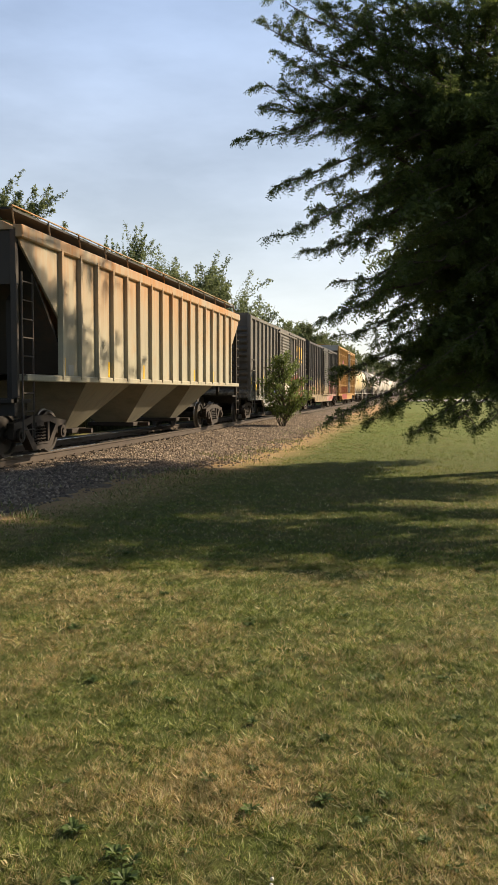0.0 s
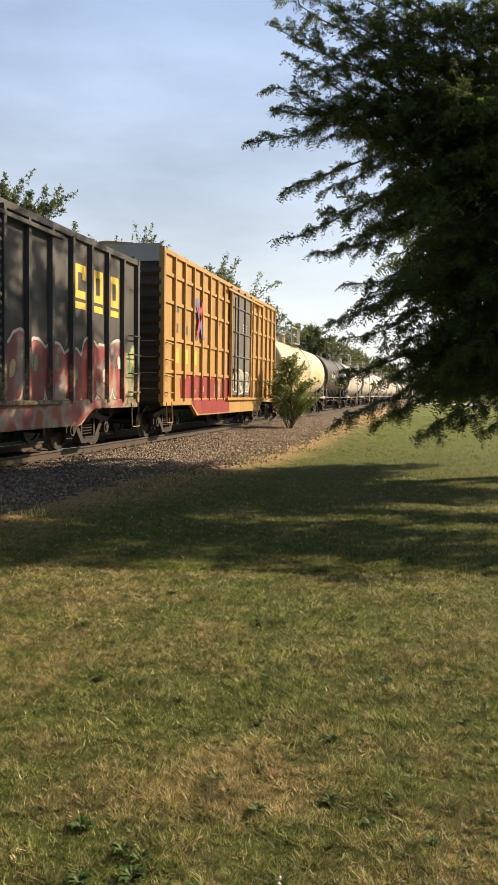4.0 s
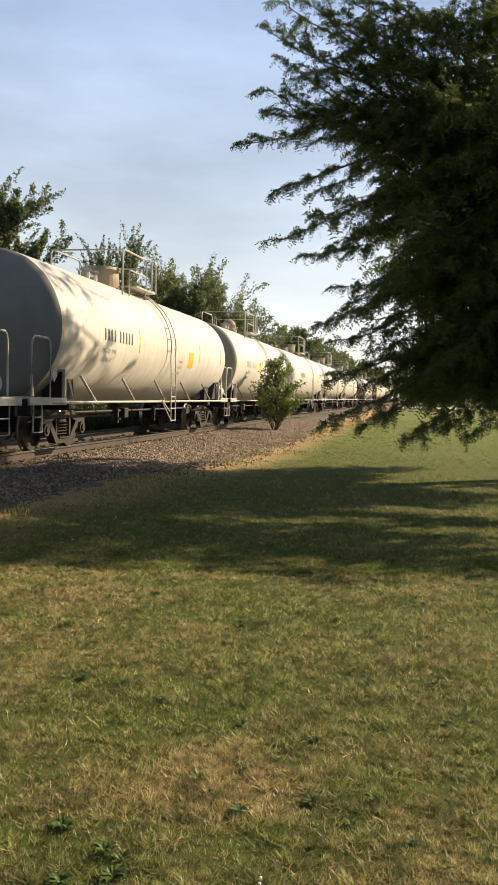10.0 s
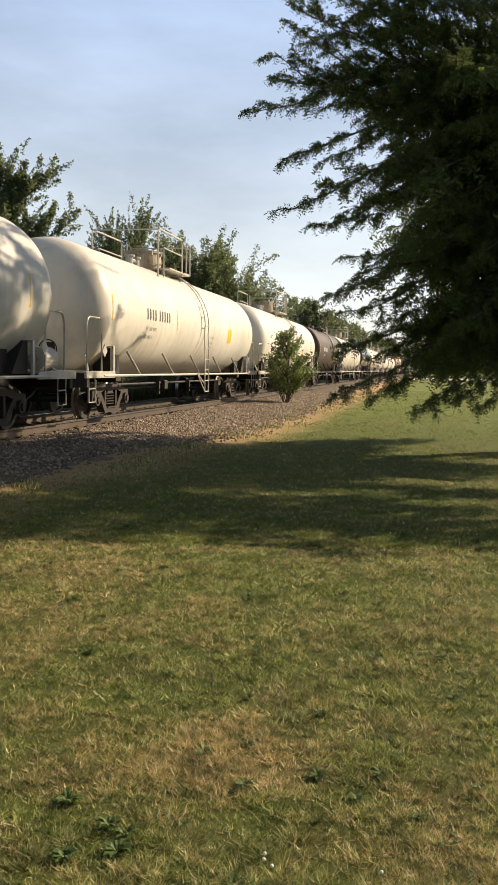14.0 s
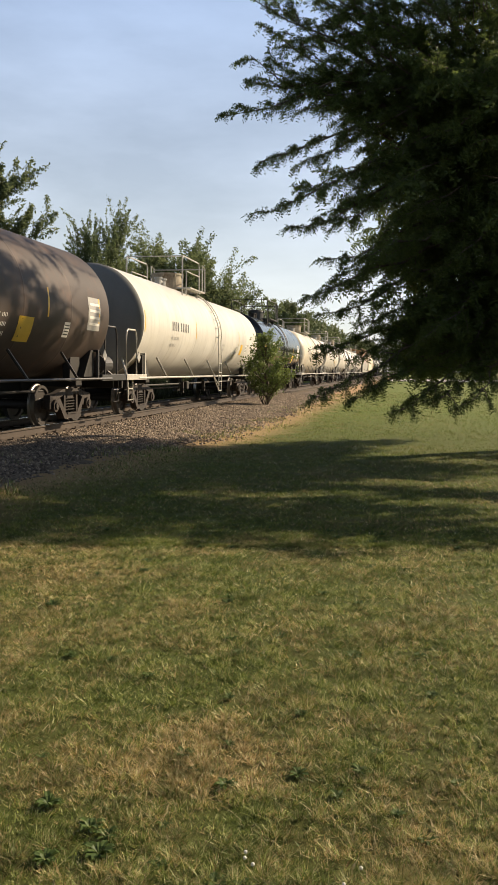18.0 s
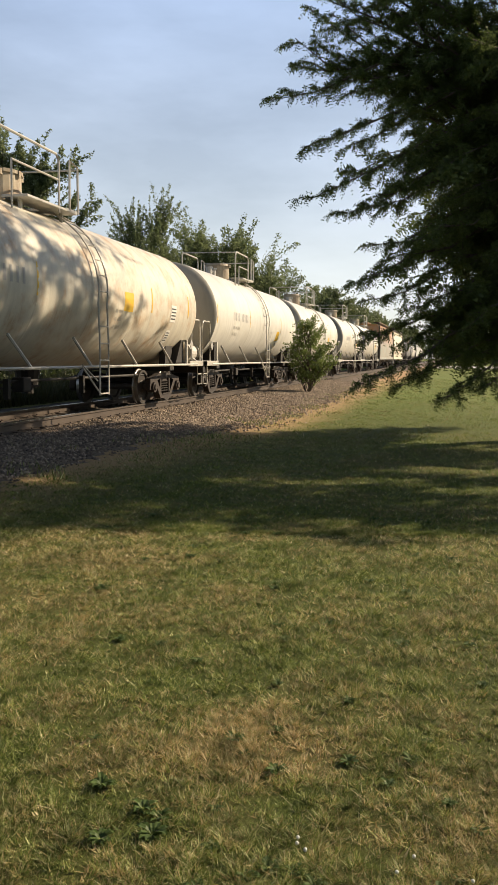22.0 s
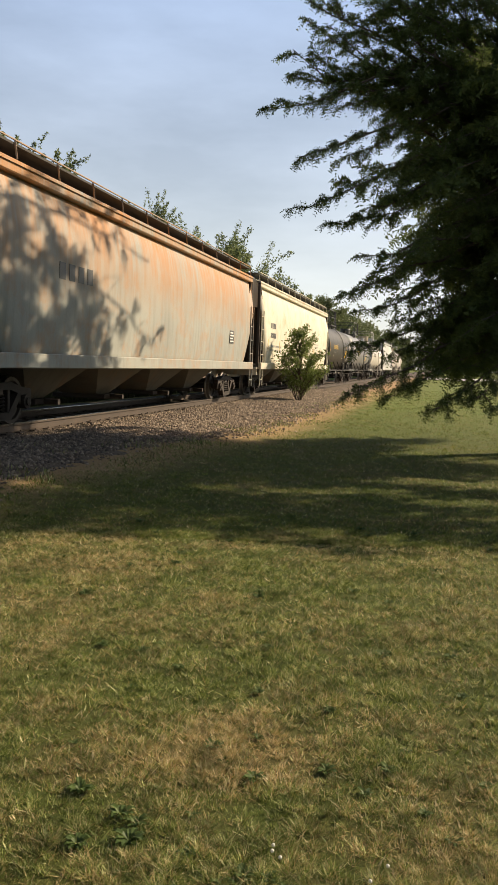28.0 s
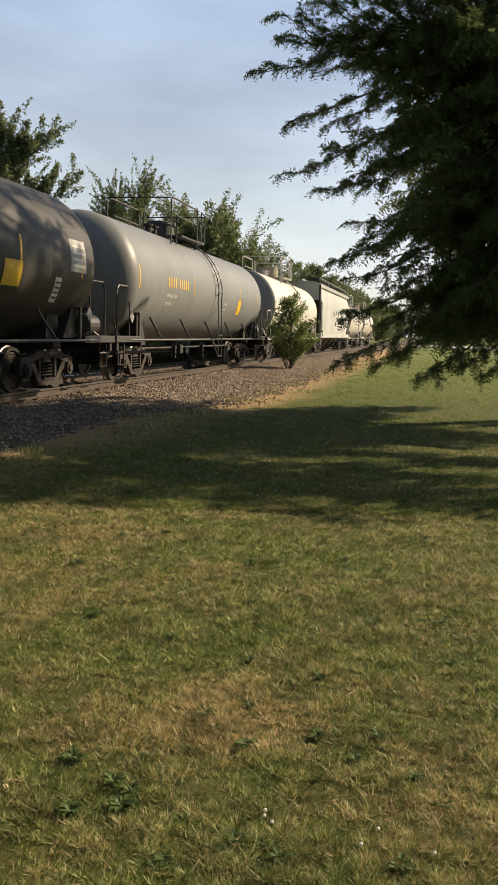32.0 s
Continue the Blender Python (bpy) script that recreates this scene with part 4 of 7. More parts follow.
def build_tanks():
    black = dict(rails="black")
    tank_car(85.4, 100.6, "tank_cream", "dirty cream-yellow tank car with rust-brown stains", panels=(YEL(-4.6, -0.4, 0.9, 0.5), GRY(5.6, -0.9, 0.5, 0.35)), seed=1)
    tank_car(102.65, 115.2, "tank_black", "matt black tank car with white lettering", marks="white", panels=(YEL(1.9, -0.7, 0.8, 0.48), (0.9, -0.62, 0.4, 0.3, "black_mark"), (3.05, -0.75, 0.4, 0.22, "grey_mark"), WHT(3.75, -0.8, 0.35, 0.32), WHT(4.75, -0.25, 0.8, 0.65)), dome="low", seed=2, **black)
    tank_car(117.6, 130.2, "tank_white", "white tank car with faint grey lettering", dome="ball", marks="grey", panels=(YEL(1.9, -0.35, 0.5, 0.4),), seed=3, head_skin="head_shade_dark")
    tank_car(133.0, 146.9, "tank_white", "white tank car with grime and scribbled graffiti", dome="can", panels=(YEL(2.2, -0.45, 0.5, 0.45),), seed=4, head_skin="head_shade_mid")
    tank_car(148.9, 161.3, "tank_white", "white tank car with faded lettering", dome="ball", marks="grey", panels=(YEL(-1.6, -0.3, 0.6, 0.45), GRY(4.6, -0.7, 0.5, 0.7)), seed=5)
    tank_car(164.6, 179.3, "tank_white", "cream-white tank car with rounded heads and a tall dome", head="round", dome="tall", panels=(YEL(3.4, -0.3, 0.5, 0.35),), seed=6)
    tank_car(182.3, 197.0, "tank_white", "cream-white tank car with rounded heads and black lettering", head="round", dome="tall", panels=(YEL(3.4, -0.4, 0.5, 0.45),), seed=7)
    tank_car(200.0, 215.3, "tank_white", "off-white tank car with rounded heads and streaks of grime", head="round", dome="tall", panels=(GRY(5.6, -0.3, 0.8, 0.6), YEL(2.9, -0.5, 0.3, 0.3)), seed=8)
    tank_car(217.8, 230.7, "tank_brown", "dark brown tank car with white lettering", marks="white", panels=((2.0, -0.75, 0.6, 0.45, "yellow_mark"), (5.2, -0.4, 0.7, 0.7, "grey_mark"), WHT(4.0)), dome="low", seed=9, **black)
    tank_car(233.3, 249.9, "tank_white", "cream-white tank car with shade-darkened ends and black lettering", dome="tall", panels=(YEL(4.6, -0.6, 0.4, 0.4), WHT(5.6, -0.5)), seed=10, head_skin="head_shade_mid")
    tank_car(252.2, 265.6, "tank_gloss", "glossy black tank car with white lettering and yellow strips", marks="white", panels=(YEL(3.2, -0.75, 0.5, 0.4), WHT(4.4), GRY(5.2, -0.6, 0.7, 0.9)), dome="can", seed=11, **black)
    tank_car(268.0, 281.2, "tank_white_rusty", "cream-white tank car with orange rust stains", head="round", dome="tall", marks="grey", panels=(YEL(1.6, -0.3, 0.5, 0.4), WHT(4.6, -0.4, 0.4, 0.4), WHT(4.6, -0.9)), seed=12)
    tank_car(283.3, 296.1, "tank_white", "white tank car with grey lettering", dome="can", marks="grey", panels=(YEL(2.4, -0.6, 0.5, 0.35),), seed=13)
    tank_car(298.0, 310.2, "tank_white", "white tank car with faded grey lettering", dome="can", marks="grey", panels=(YEL(2.2, -0.5, 0.45, 0.35), WHT(4.4, -0.8)), seed=14)
    tank_car(312.8, 325.0, "tank_white", "white tank car with a white round manway cover", dome="can", marks="grey", panels=(YEL(1.9, -0.5, 0.5, 0.4), WHT(4.3, -0.7)), seed=15, head_skin="head_shade_mid")
    tank_car(327.3, 339.7, "tank_white", "white tank car with black lettering", dome="can", panels=(YEL(3.0, -0.5, 0.5, 0.4), WHT(4.2, -0.4)), seed=16, head_skin="head_shade_mid")
    tank_car(381.6, 393.6, "tank_black", "matt charcoal tank car with yellow lettering", marks="yellow", panels=(YEL(2.4, -0.55, 0.6, 0.42), WHT(4.3, -0.75, 0.25, 0.45), GRY(4.9, -0.15, 0.7, 0.6)), dome="low", seed=17, **black)
    tank_car(396.2, 410.4, "tank_grey", "dull grey tank car with yellow lettering", head="round", marks="yellow", panels=(YEL(3.2, -0.6, 0.45, 0.5),), dome="can", seed=18, **black)
    tank_car(413.6, 427.0, "tank_white", "cream-white tank car with shade-darkened ends", dome="tall", seed=19, head_skin="head_shade_mid")
    tank_car(448.6, 461.0, "tank_white", "white tank car near the end of the train", dome="can", seed=20)
    tank_car(463.4, 476.0, "tank_white", "white tank car at the end of the train", dome="can", seed=21)


# -- box cars --
def box_car(s0, s1, eave, skin, label, door=0.3, ribs=18, door_skin="box_black", tall_end=False, seed=0):
    rnd = random.Random(seed)
    L = s1 - s0
    h = L / 2
    W = 1.5
    zb = 0.98
    car = thing("box_car", pose(TRACK_X, (s0 + s1) / 2, RAIL_Z), label, "box car", "cars of the freight train")
    CARS.append((car, (s0 + s1) / 2))
    skinm = M[skin]
    for q in (-1, 1):
        bm = bm_new()
        box(bm, q * (W - 0.03), 0, (zb + eave) / 2, 0.05, L, eave - zb)
        part("side_sheet", bm, skinm, car)
    bm = bm_new()
    prism(bm, [(-W - 0.02, eave), (W + 0.02, eave), (W - 0.1, eave + 0.07), (0, eave + 0.2), (-W + 0.1, eave + 0.07)], "y", -h, h)
    part("roof", bm, skinm, car)
    bm = bm_new()
    box(bm, W + 0.02, 0, eave - 0.05, 0.07, L, 0.13, 0.01)
    box(bm, -W - 0.02, 0, eave - 0.05, 0.07, L, 0.13, 0.01)
    part("top_chord", bm, skinm, car)
    dw = 2.9 if not tall_end else 3.1
    d0, d1 = -dw / 2 + door, dw / 2 + door
    # posts
    for k in range(ribs + 1):
        y = -h + 0.04 + (L - 0.08) * k / ribs
        if d0 - 0.12 < y < d1 + 0.12:
            continue
        bm = bm_new()
        prism(bm, [(W - 0.02, y - 0.07), (W + 0.075, y - 0.045), (W + 0.075, y + 0.045), (W - 0.02, y + 0.07)], "z", zb, eave - 0.1)
        part("side_post", bm, skinm, car)
    if tall_end:
        for z in (1.75, 2.6, 3.55, 4.25):
            bm = bm_new()
            for a, b in ((-h, d0 - 0.1), (d1 + 0.1, h)):
                box(bm, W + 0.015, (a + b) / 2, z, 0.05, b - a, 0.09)
            part("side_band", bm, skinm, car)
    # door
    dm = M[door_skin]
    bm = bm_new()
    box(bm, W + 0.04, door, (zb + eave) / 2 + 0.02, 0.06, dw, eave - zb - 0.25, 0.008)
    dr = part("door", bm, dm, car, "ribbed sliding door")
    n = 19 if not tall_end else 4
    for k in range(n):
        z = zb + 0.25 + (eave - zb - 0.55) * (k + 0.5) / n
        bm = bm_new()
        box(bm, W + 0.085, door, z, 0.05, dw - 0.16, 0.085 if not tall_end else 0.06, 0.02)
        part("door_rib", bm, dm, dr)
    for y in ((d0, d1) if not tall_end else (d0, d0 + dw / 3, d0 + 2 * dw / 3, d1)):
        bm = bm_new()
        box(bm, W + 0.08, y, (zb + eave) / 2, 0.09, 0.1, eave - zb - 0.15, 0.01)
        part("door_post", bm, dm if y not in (d0, d1) else skinm, dr)
    for z in (zb + 0.02, eave - 0.22):
        bm = bm_new()
        box(bm, W + 0.09, door + dw * 0.28, z, 0.08, dw * 1.9, 0.08, 0.01)
        part("door_track", bm, skinm, car)
    bm = bm_new()
    tube(bm, [(W + 0.14, d0 + 0.35, zb + 0.3), (W + 0.14, d0 + 0.35, eave - 0.4)], 0.022, 6)
    box(bm, W + 0.14, d0 + 0.35, zb + 1.0, 0.06, 0.3, 0.1)
    part("door_lock_rod", bm, M["under"], dr)
    # deep side sill
    for q in (-1, 1):
        bm = bm_new()
        x = q * (W - 0.02)
        prism(bm, [(-h, 0.86), (-h + 2.6, 0.86), (-h + 3.2, 0.54), (h - 3.2, 0.54), (h - 2.6, 0.86), (h, 0.86), (h, 1.04), (-h, 1.04)], "x", x - 0.03, x + 0.06)
        part("side_sill", bm, skinm, car)
    bm = bm_new()
    box(bm, 0, 0, 0.95, 2 * W - 0.15, L - 0.1, 0.1)
    box(bm, 0, 0, 0.78, 0.4, L + 0.5, 0.3)
    for y in (-3, -1, 1, 3):
        box(bm, 0, y, 0.8, 2.6, 0.12, 0.2)
    part("underframe", bm, M["under"], car)
    # ends with horizontal corrugation
    for s in (-1, 1):
        bm = bm_new()
        poly = [(s * (h - 0.02), zb)]
        nr = 11
        for k in range(nr):
            za = zb + 0.1 + (eave - zb - 0.5) * k / nr
            dz = (eave - zb - 0.5) / nr
            poly += [(s * (h - 0.02), za), (s * (h + 0.07), za + dz * 0.3), (s * (h + 0.07), za + dz * 0.62), (s * (h - 0.02), za + dz * 0.92)]
        poly += [(s * (h - 0.02), eave + 0.1), (s * (h - 0.08), eave + 0.1), (s * (h - 0.08), zb)]
        prism(bm, poly, "x", -W + 0.02, W - 0.02)
        part("end_wall", bm, M["end_shade_brown"] if tall_end else skinm, car)
        if tall_end:
            bm = bm_new()
            box(bm, 0, s * (h + 0.02), eave - 0.12, 2 * W - 0.02, 0.05, 0.44)
            part("end_panel", bm, M["grey_mark"], car, "plain grey upper end panel")
        for q in (-1, 1):
            bm = bm_new()
            box(bm, q * (W - 0.0), s * (h - 0.0), (zb + eave) / 2, 0.14, 0.12, eave - zb + 0.05, 0.012)
            part("corner_post", bm, skinm, car)
        add_truck(car, s * (h - 1.75))
        add_coupler(car, s * (h + 0.1), s)
        # ladders, side and end
        bm = bm_new()
        ya = s * (h - 0.55)
        for z in (1.2, 1.62, 2.04, 2.46):
            bm = bm_new()
            tube(bm, [(W + 0.02, ya, z), (W + 0.13, ya, z), (W + 0.13, s * (h - 0.06), z), (W + 0.02, s * (h - 0.06), z)], 0.015, 5)
            part("grab_iron", bm, skinm, car)
        bm = bm_new()
        tube(bm, [(W + 0.1, ya, 0.95), (W + 0.12, ya, 0.42), (W + 0.12, s * (h - 0.1), 0.42), (W + 0.1, s * (h - 0.1), 0.95)], 0.018, 5)
        part("step", bm, skinm, car)
        bm = bm_new()
        for z in (1.3, 1.7, 2.1, 2.5):
            bm = bm_new()
            tube(bm, [(0.9, s * (h + 0.02), z), (0.9, s * (h + 0.14), z), (1.36, s * (h + 0.14), z), (1.36, s * (h + 0.02), z)], 0.014, 5)
            part("end_rung", bm, skinm, car)
    return car, W, h, zb, d0, d1


def flat_patch(car, name, mat, x, polys, label="", parent=None):
    """Paint on a side: a sheet a few millimetres proud."""
    bm = bm_new()
    for poly in polys:
        prism(bm, poly, "x", x, x + 0.004)
    return part(name, bm, mat, parent or car, label)


def rect(y0, y1, z0, z1):
    return [(y0, z0), (y1, z0), (y1, z1), (y0, z1)]


def bulge(rnd, cy, cz, ry, rz, grow=0.0):
    """A rounded, leaning letter-like shape as a polygon."""
    a1, a2, p1, p2, lean = rnd
    pts = []
    for i in range(26):
        a = 2 * math.pi * i / 26
        k = 1 + a1 * math.sin(2 * a + p1) + a2 * math.sin(5 * a + p2)
        c, s = math.cos(a), math.sin(a)
        c = math.copysign(abs(c) ** 0.7, c)
        s = math.copysign(abs(s) ** 0.7, s)
        z = cz + (rz * k + grow) * s
        pts.append((cy + (ry * k + grow) * c + lean * (z - cz), z))
    return pts


def graffiti(car, rnd, W, y0, y1, z0, z1, n, fills, edge="graf_white", posts=()):
    """A row of overlapping spray-painted shapes with a pale outline."""
    x = W - 0.0045
    step = (y1 - y0) / n
    for i in range(n):
        shape = (rnd.uniform(0.04, 0.16), rnd.uniform(0.03, 0.08), rnd.uniform(0, 6), rnd.uniform(0, 6), rnd.uniform(-0.2, 0.2))
        cy = y0 + step * (i + 0.5)
        rz = (z1 - z0) / 2 * rnd.uniform(0.8, 1.0)
        cz = z0 + rz + rnd.uniform(0, 0.12)
        ry = step * rnd.uniform(0.5, 0.66)
        lift = 0.0012 * (i % 3)
        piece = flat_patch(car, "graffiti_shape", M[rnd.choice(fills)], x + 0.004 + lift, [bulge(shape, cy, cz, ry, rz)], "spray-painted shape")
        flat_patch(car, "outline", M[edge], x + lift * 0.5, [bulge(shape, cy, cz, ry, rz, 0.055)], "pale spray outline", piece)
        if rnd.random() < 0.7:
            inner = (0.1, 0.05, rnd.uniform(0, 6), 0.0, shape[4])
            flat_patch(car, "highlight", M[rnd.choice([edge, "spray_three", "graf_cream"])], x + 0.009, [bulge(inner, cy + rnd.uniform(-0.1, 0.1), cz + rnd.uniform(-0.2, 0.25), ry * 0.22, rz * 0.25)], "", piece)
        for y in posts:
            if cy - ry < y < cy + ry:
                flat_patch(car, "post_paint", M[fills[0]], W + 0.0755, [rect(y - 0.04, y + 0.04, max(1.02, z0 + 0.1), cz + rz * 0.8)], "", piece)


def build_boxes():
    for s0, s1, seed in ((32.2, 47.7, 1), (49.5, 65.6, 2)):
        rnd = random.Random(seed)
        L = s1 - s0
        car, W, h, zb, d0, d1 = box_car(s0, s1, 4.2, "box_silvered" if seed == 1 else "box_sanded", "black boxcar with a ribbed door, yellow letter blocks and graffiti", door_skin="door_washed" if seed == 1 else "box_sanded", seed=seed)
        pitch = (L - 0.08) / 18
        # big yellow block letters, one to a bay
        for k in range(3):
            a = -h + 0.04 + pitch * (14 + k) + 0.17
            flat_patch(car, "logo_block", M["logo_yellow"], W - 0.004, [rect(a, a + 0.16, 3.0, 3.65), rect(a + 0.16, a + 0.52, 3.5, 3.65), rect(a + 0.16, a + 0.52, 3.0, 3.15), rect(a + 0.36, a + 0.52, 3.15 + (0.0 if k else 0.22), 3.5)], "yellow block letter")
            flat_patch(car, "logo_bar", M["logo_yellow"], W - 0.004, [rect(a, a + 0.52, 2.8, 2.93)], "yellow bar")
        polys = []
        for row, (z, cnt) in enumerate(((2.25, 4), (1.75, 6))):
            for i in range(cnt):
                a = -h + 0.04 + pitch * (1 + i * 0.55) + 0.14
                if (a + h - 0.04) % pitch < 0.15 or (a + h - 0.04) % pitch > pitch - 0.35:
                    continue
                polys.append(rect(a, a + 0.2, z, z + 0.26))
        for r_ in polys:
            flat_patch(car, "reporting_mark", M["logo_yellow"], W - 0.004, [r_], "yellow lettering")
        flat_patch(car, "sticker", M["logo_yellow"], W - 0.003, [rect(-h + 0.25, -h + 0.55, 1.5, 1.8), rect(-h + 0.04 + pitch * 1.15, -h + pitch * 1.8, 1.25, 1.5), rect(-h + pitch * 5.2, -h + pitch * 5.6, 1.3, 1.4)])
        posts = [-h + 0.04 + pitch * k for k in range(19)]
        if seed == 1:
            flat_patch(car, "route_board", M["stained"], W + 0.077, [rect(-3.1, -2.5, 1.53, 1.9)], "weathered beige wooden board")
            flat_patch(car, "graffiti_shape", M["graf_blue"], W - 0.0035, [rect(-2.4, -1.95, 1.1, 1.62)], "dark blue sprayed block")
            # one long red piece with a pale rim and a broken upper edge
            n = 7
            a, b = d1 + 0.08, h - 0.85
            hi = [(a + (b - a) * (i + u) / n, 1.98 + 0.16 * ((i * 5 + 3) % 4) / 3 - (0.13 if u > 0.8 else 0.0)) for i in range(n) for u in (0.04, 0.5, 0.9)]
            body = flat_patch(car, "graffiti_shape", M["spray_one"], W - 0.0005, [[(a, 1.03), (b, 1.03)] + hi[::-1]], "solid red spray-painted piece")
            flat_patch(car, "outline", M["graf_white"], W - 0.0045, [[(a - 0.05, 1.0), (b + 0.06, 1.0)] + [(y + (0.05 if k else -0.05), z + 0.07) for k, (y, z) in reversed(list(enumerate(hi)))]], "pale spray outline", body)
            for k in range(n):
                y = a + (b - a) * (k + 0.5) / n
                flat_patch(car, "stroke", M["graf_white"], W + 0.004, [[(y - 0.3, 1.25), (y - 0.26, 1.25), (y - 0.12, 1.95), (y - 0.17, 1.95)], [(y - 0.1, 1.12), (y + 0.12, 1.14), (y + 0.12, 1.18), (y - 0.1, 1.16)]], "", body)
                flat_patch(car, "stroke", M["black_mark"], W + 0.0045, [[(y + 0.1, 1.15), (y + 0.2, 1.3), (y + 0.16, 1.62), (y + 0.08, 1.4)]], "", body)
                if k % 2:
                    flat_patch(car, "stroke", M["logo_yellow"], W + 0.005, [[(y - 0.08, 1.36), (y + 0.04, 1.4), (y + 0.04, 1.5), (y - 0.08, 1.46)]], "", body)
            for y in posts:
                if a < y < b:
                    flat_patch(car, "post_paint", M["spray_one"], W + 0.0755, [rect(y - 0.04, y + 0.04, 1.03, 1.95)], "", body)
        else:
            graffiti(car, rnd, W, d1 + 0.1, h - 0.75, 0.9, 2.15, 7, ["spray_two", "spray_one", "spray_two"], posts=posts)
            graffiti(car, rnd, W, -h + 3.2, d0 - 0.2, 0.95, 2.0, 6, ["spray_sand", "spray_three", "spray_sand"], "graf_cream", posts)
        graffiti(car, rnd, W, h - 0.8, h - 0.12, 1.05, 2.1, 2, ["spray_three"], "graf_green")
        flat_patch(car, "sill_paint", M["spray_one" if seed == 1 else "spray_two"], W + 0.043, [[(d1 - 0.4, 0.56), (h - 3.3, 0.56), (h - 2.5, 0.88), (h - 0.9, 0.9), (h - 1.0, 1.02), (d1 - 0.5, 1.02)]], "sprayed red sill")
    rnd = random.Random(7)
    car, W, h, zb, d0, d1 = box_car(67.5, 82.9, 4.85, "box_yellow", "tall orange-yellow boxcar with a black door and graffiti", door=1.0, ribs=17, tall_end=True, seed=3)
    L = 82.9 - 67.5
    pitch = (L - 0.08) / 17
    y = -h + pitch * 3.1
    x = W - 0.003
    flat_patch(car, "graffiti", M["graf_blue"], x + 0.06, [[(y, 3.9), (y + 0.3, 3.9), (y + 1.1, 2.8), (y + 0.85, 2.7)], [(y + 0.1, 2.7), (y + 0.3, 2.7), (y + 0.6, 3.2), (y + 0.45, 3.35)]])
    flat_patch(car, "graffiti", M["graf_red"], x + 0.066, [[(y + 0.85, 4.0), (y + 1.0, 4.0), (y + 0.35, 2.75), (y + 0.15, 2.8)], [(y + 0.3, 3.7), (y + 0.5, 3.75), (y + 0.75, 3.3), (y + 0.6, 3.2)]])
    posts = [-h + 0.04 + pitch * k for k in range(18)]
    graffiti(car, rnd, W, -h + 1.7, d0 - 0.1, 0.95, 1.75, 6, ["spray_one", "spray_one", "spray_sand"], "graf_red", posts)
    flat_patch(car, "sill_paint", M["spray_one"], W + 0.043, [[(-h + 2.6, 0.9), (-h + 3.4, 0.58), (d0, 0.58), (d0, 1.0), (-h + 2.6, 1.0)]], "sprayed red sill")
    polys = [rect(-h + pitch * (1.3 + k), -h + pitch * (1.6 + k), 2.0, 2.4) for k in range(3)]
    flat_patch(car, "logo_block", M["logo_yellow"], x, polys)
    flat_patch(car, "lettering", M["black_mark"], x, [rect(-h + pitch * (1.25 + k), -h + pitch * (1.55 + k), 2.8, 3.05) for k in (0, 1, 2)] + [rect(-h + pitch * (k + 0.3), -h + pitch * (k + 0.6), 3.35, 3.6) for k in (1, 6)])
    graffiti(car, rnd, W + 0.077, d0 + 0.15, d1 - 0.2, 1.2, 2.0, 3, ["spray_silver"], "graf_white")
    flat_patch(car, "lettering", M["graf_white"], W + 0.07, [rect(d1 - 1.3, d1 - 0.7, 3.3 + 0.1 * k, 3.35 + 0.1 * k) for k in range(4)])


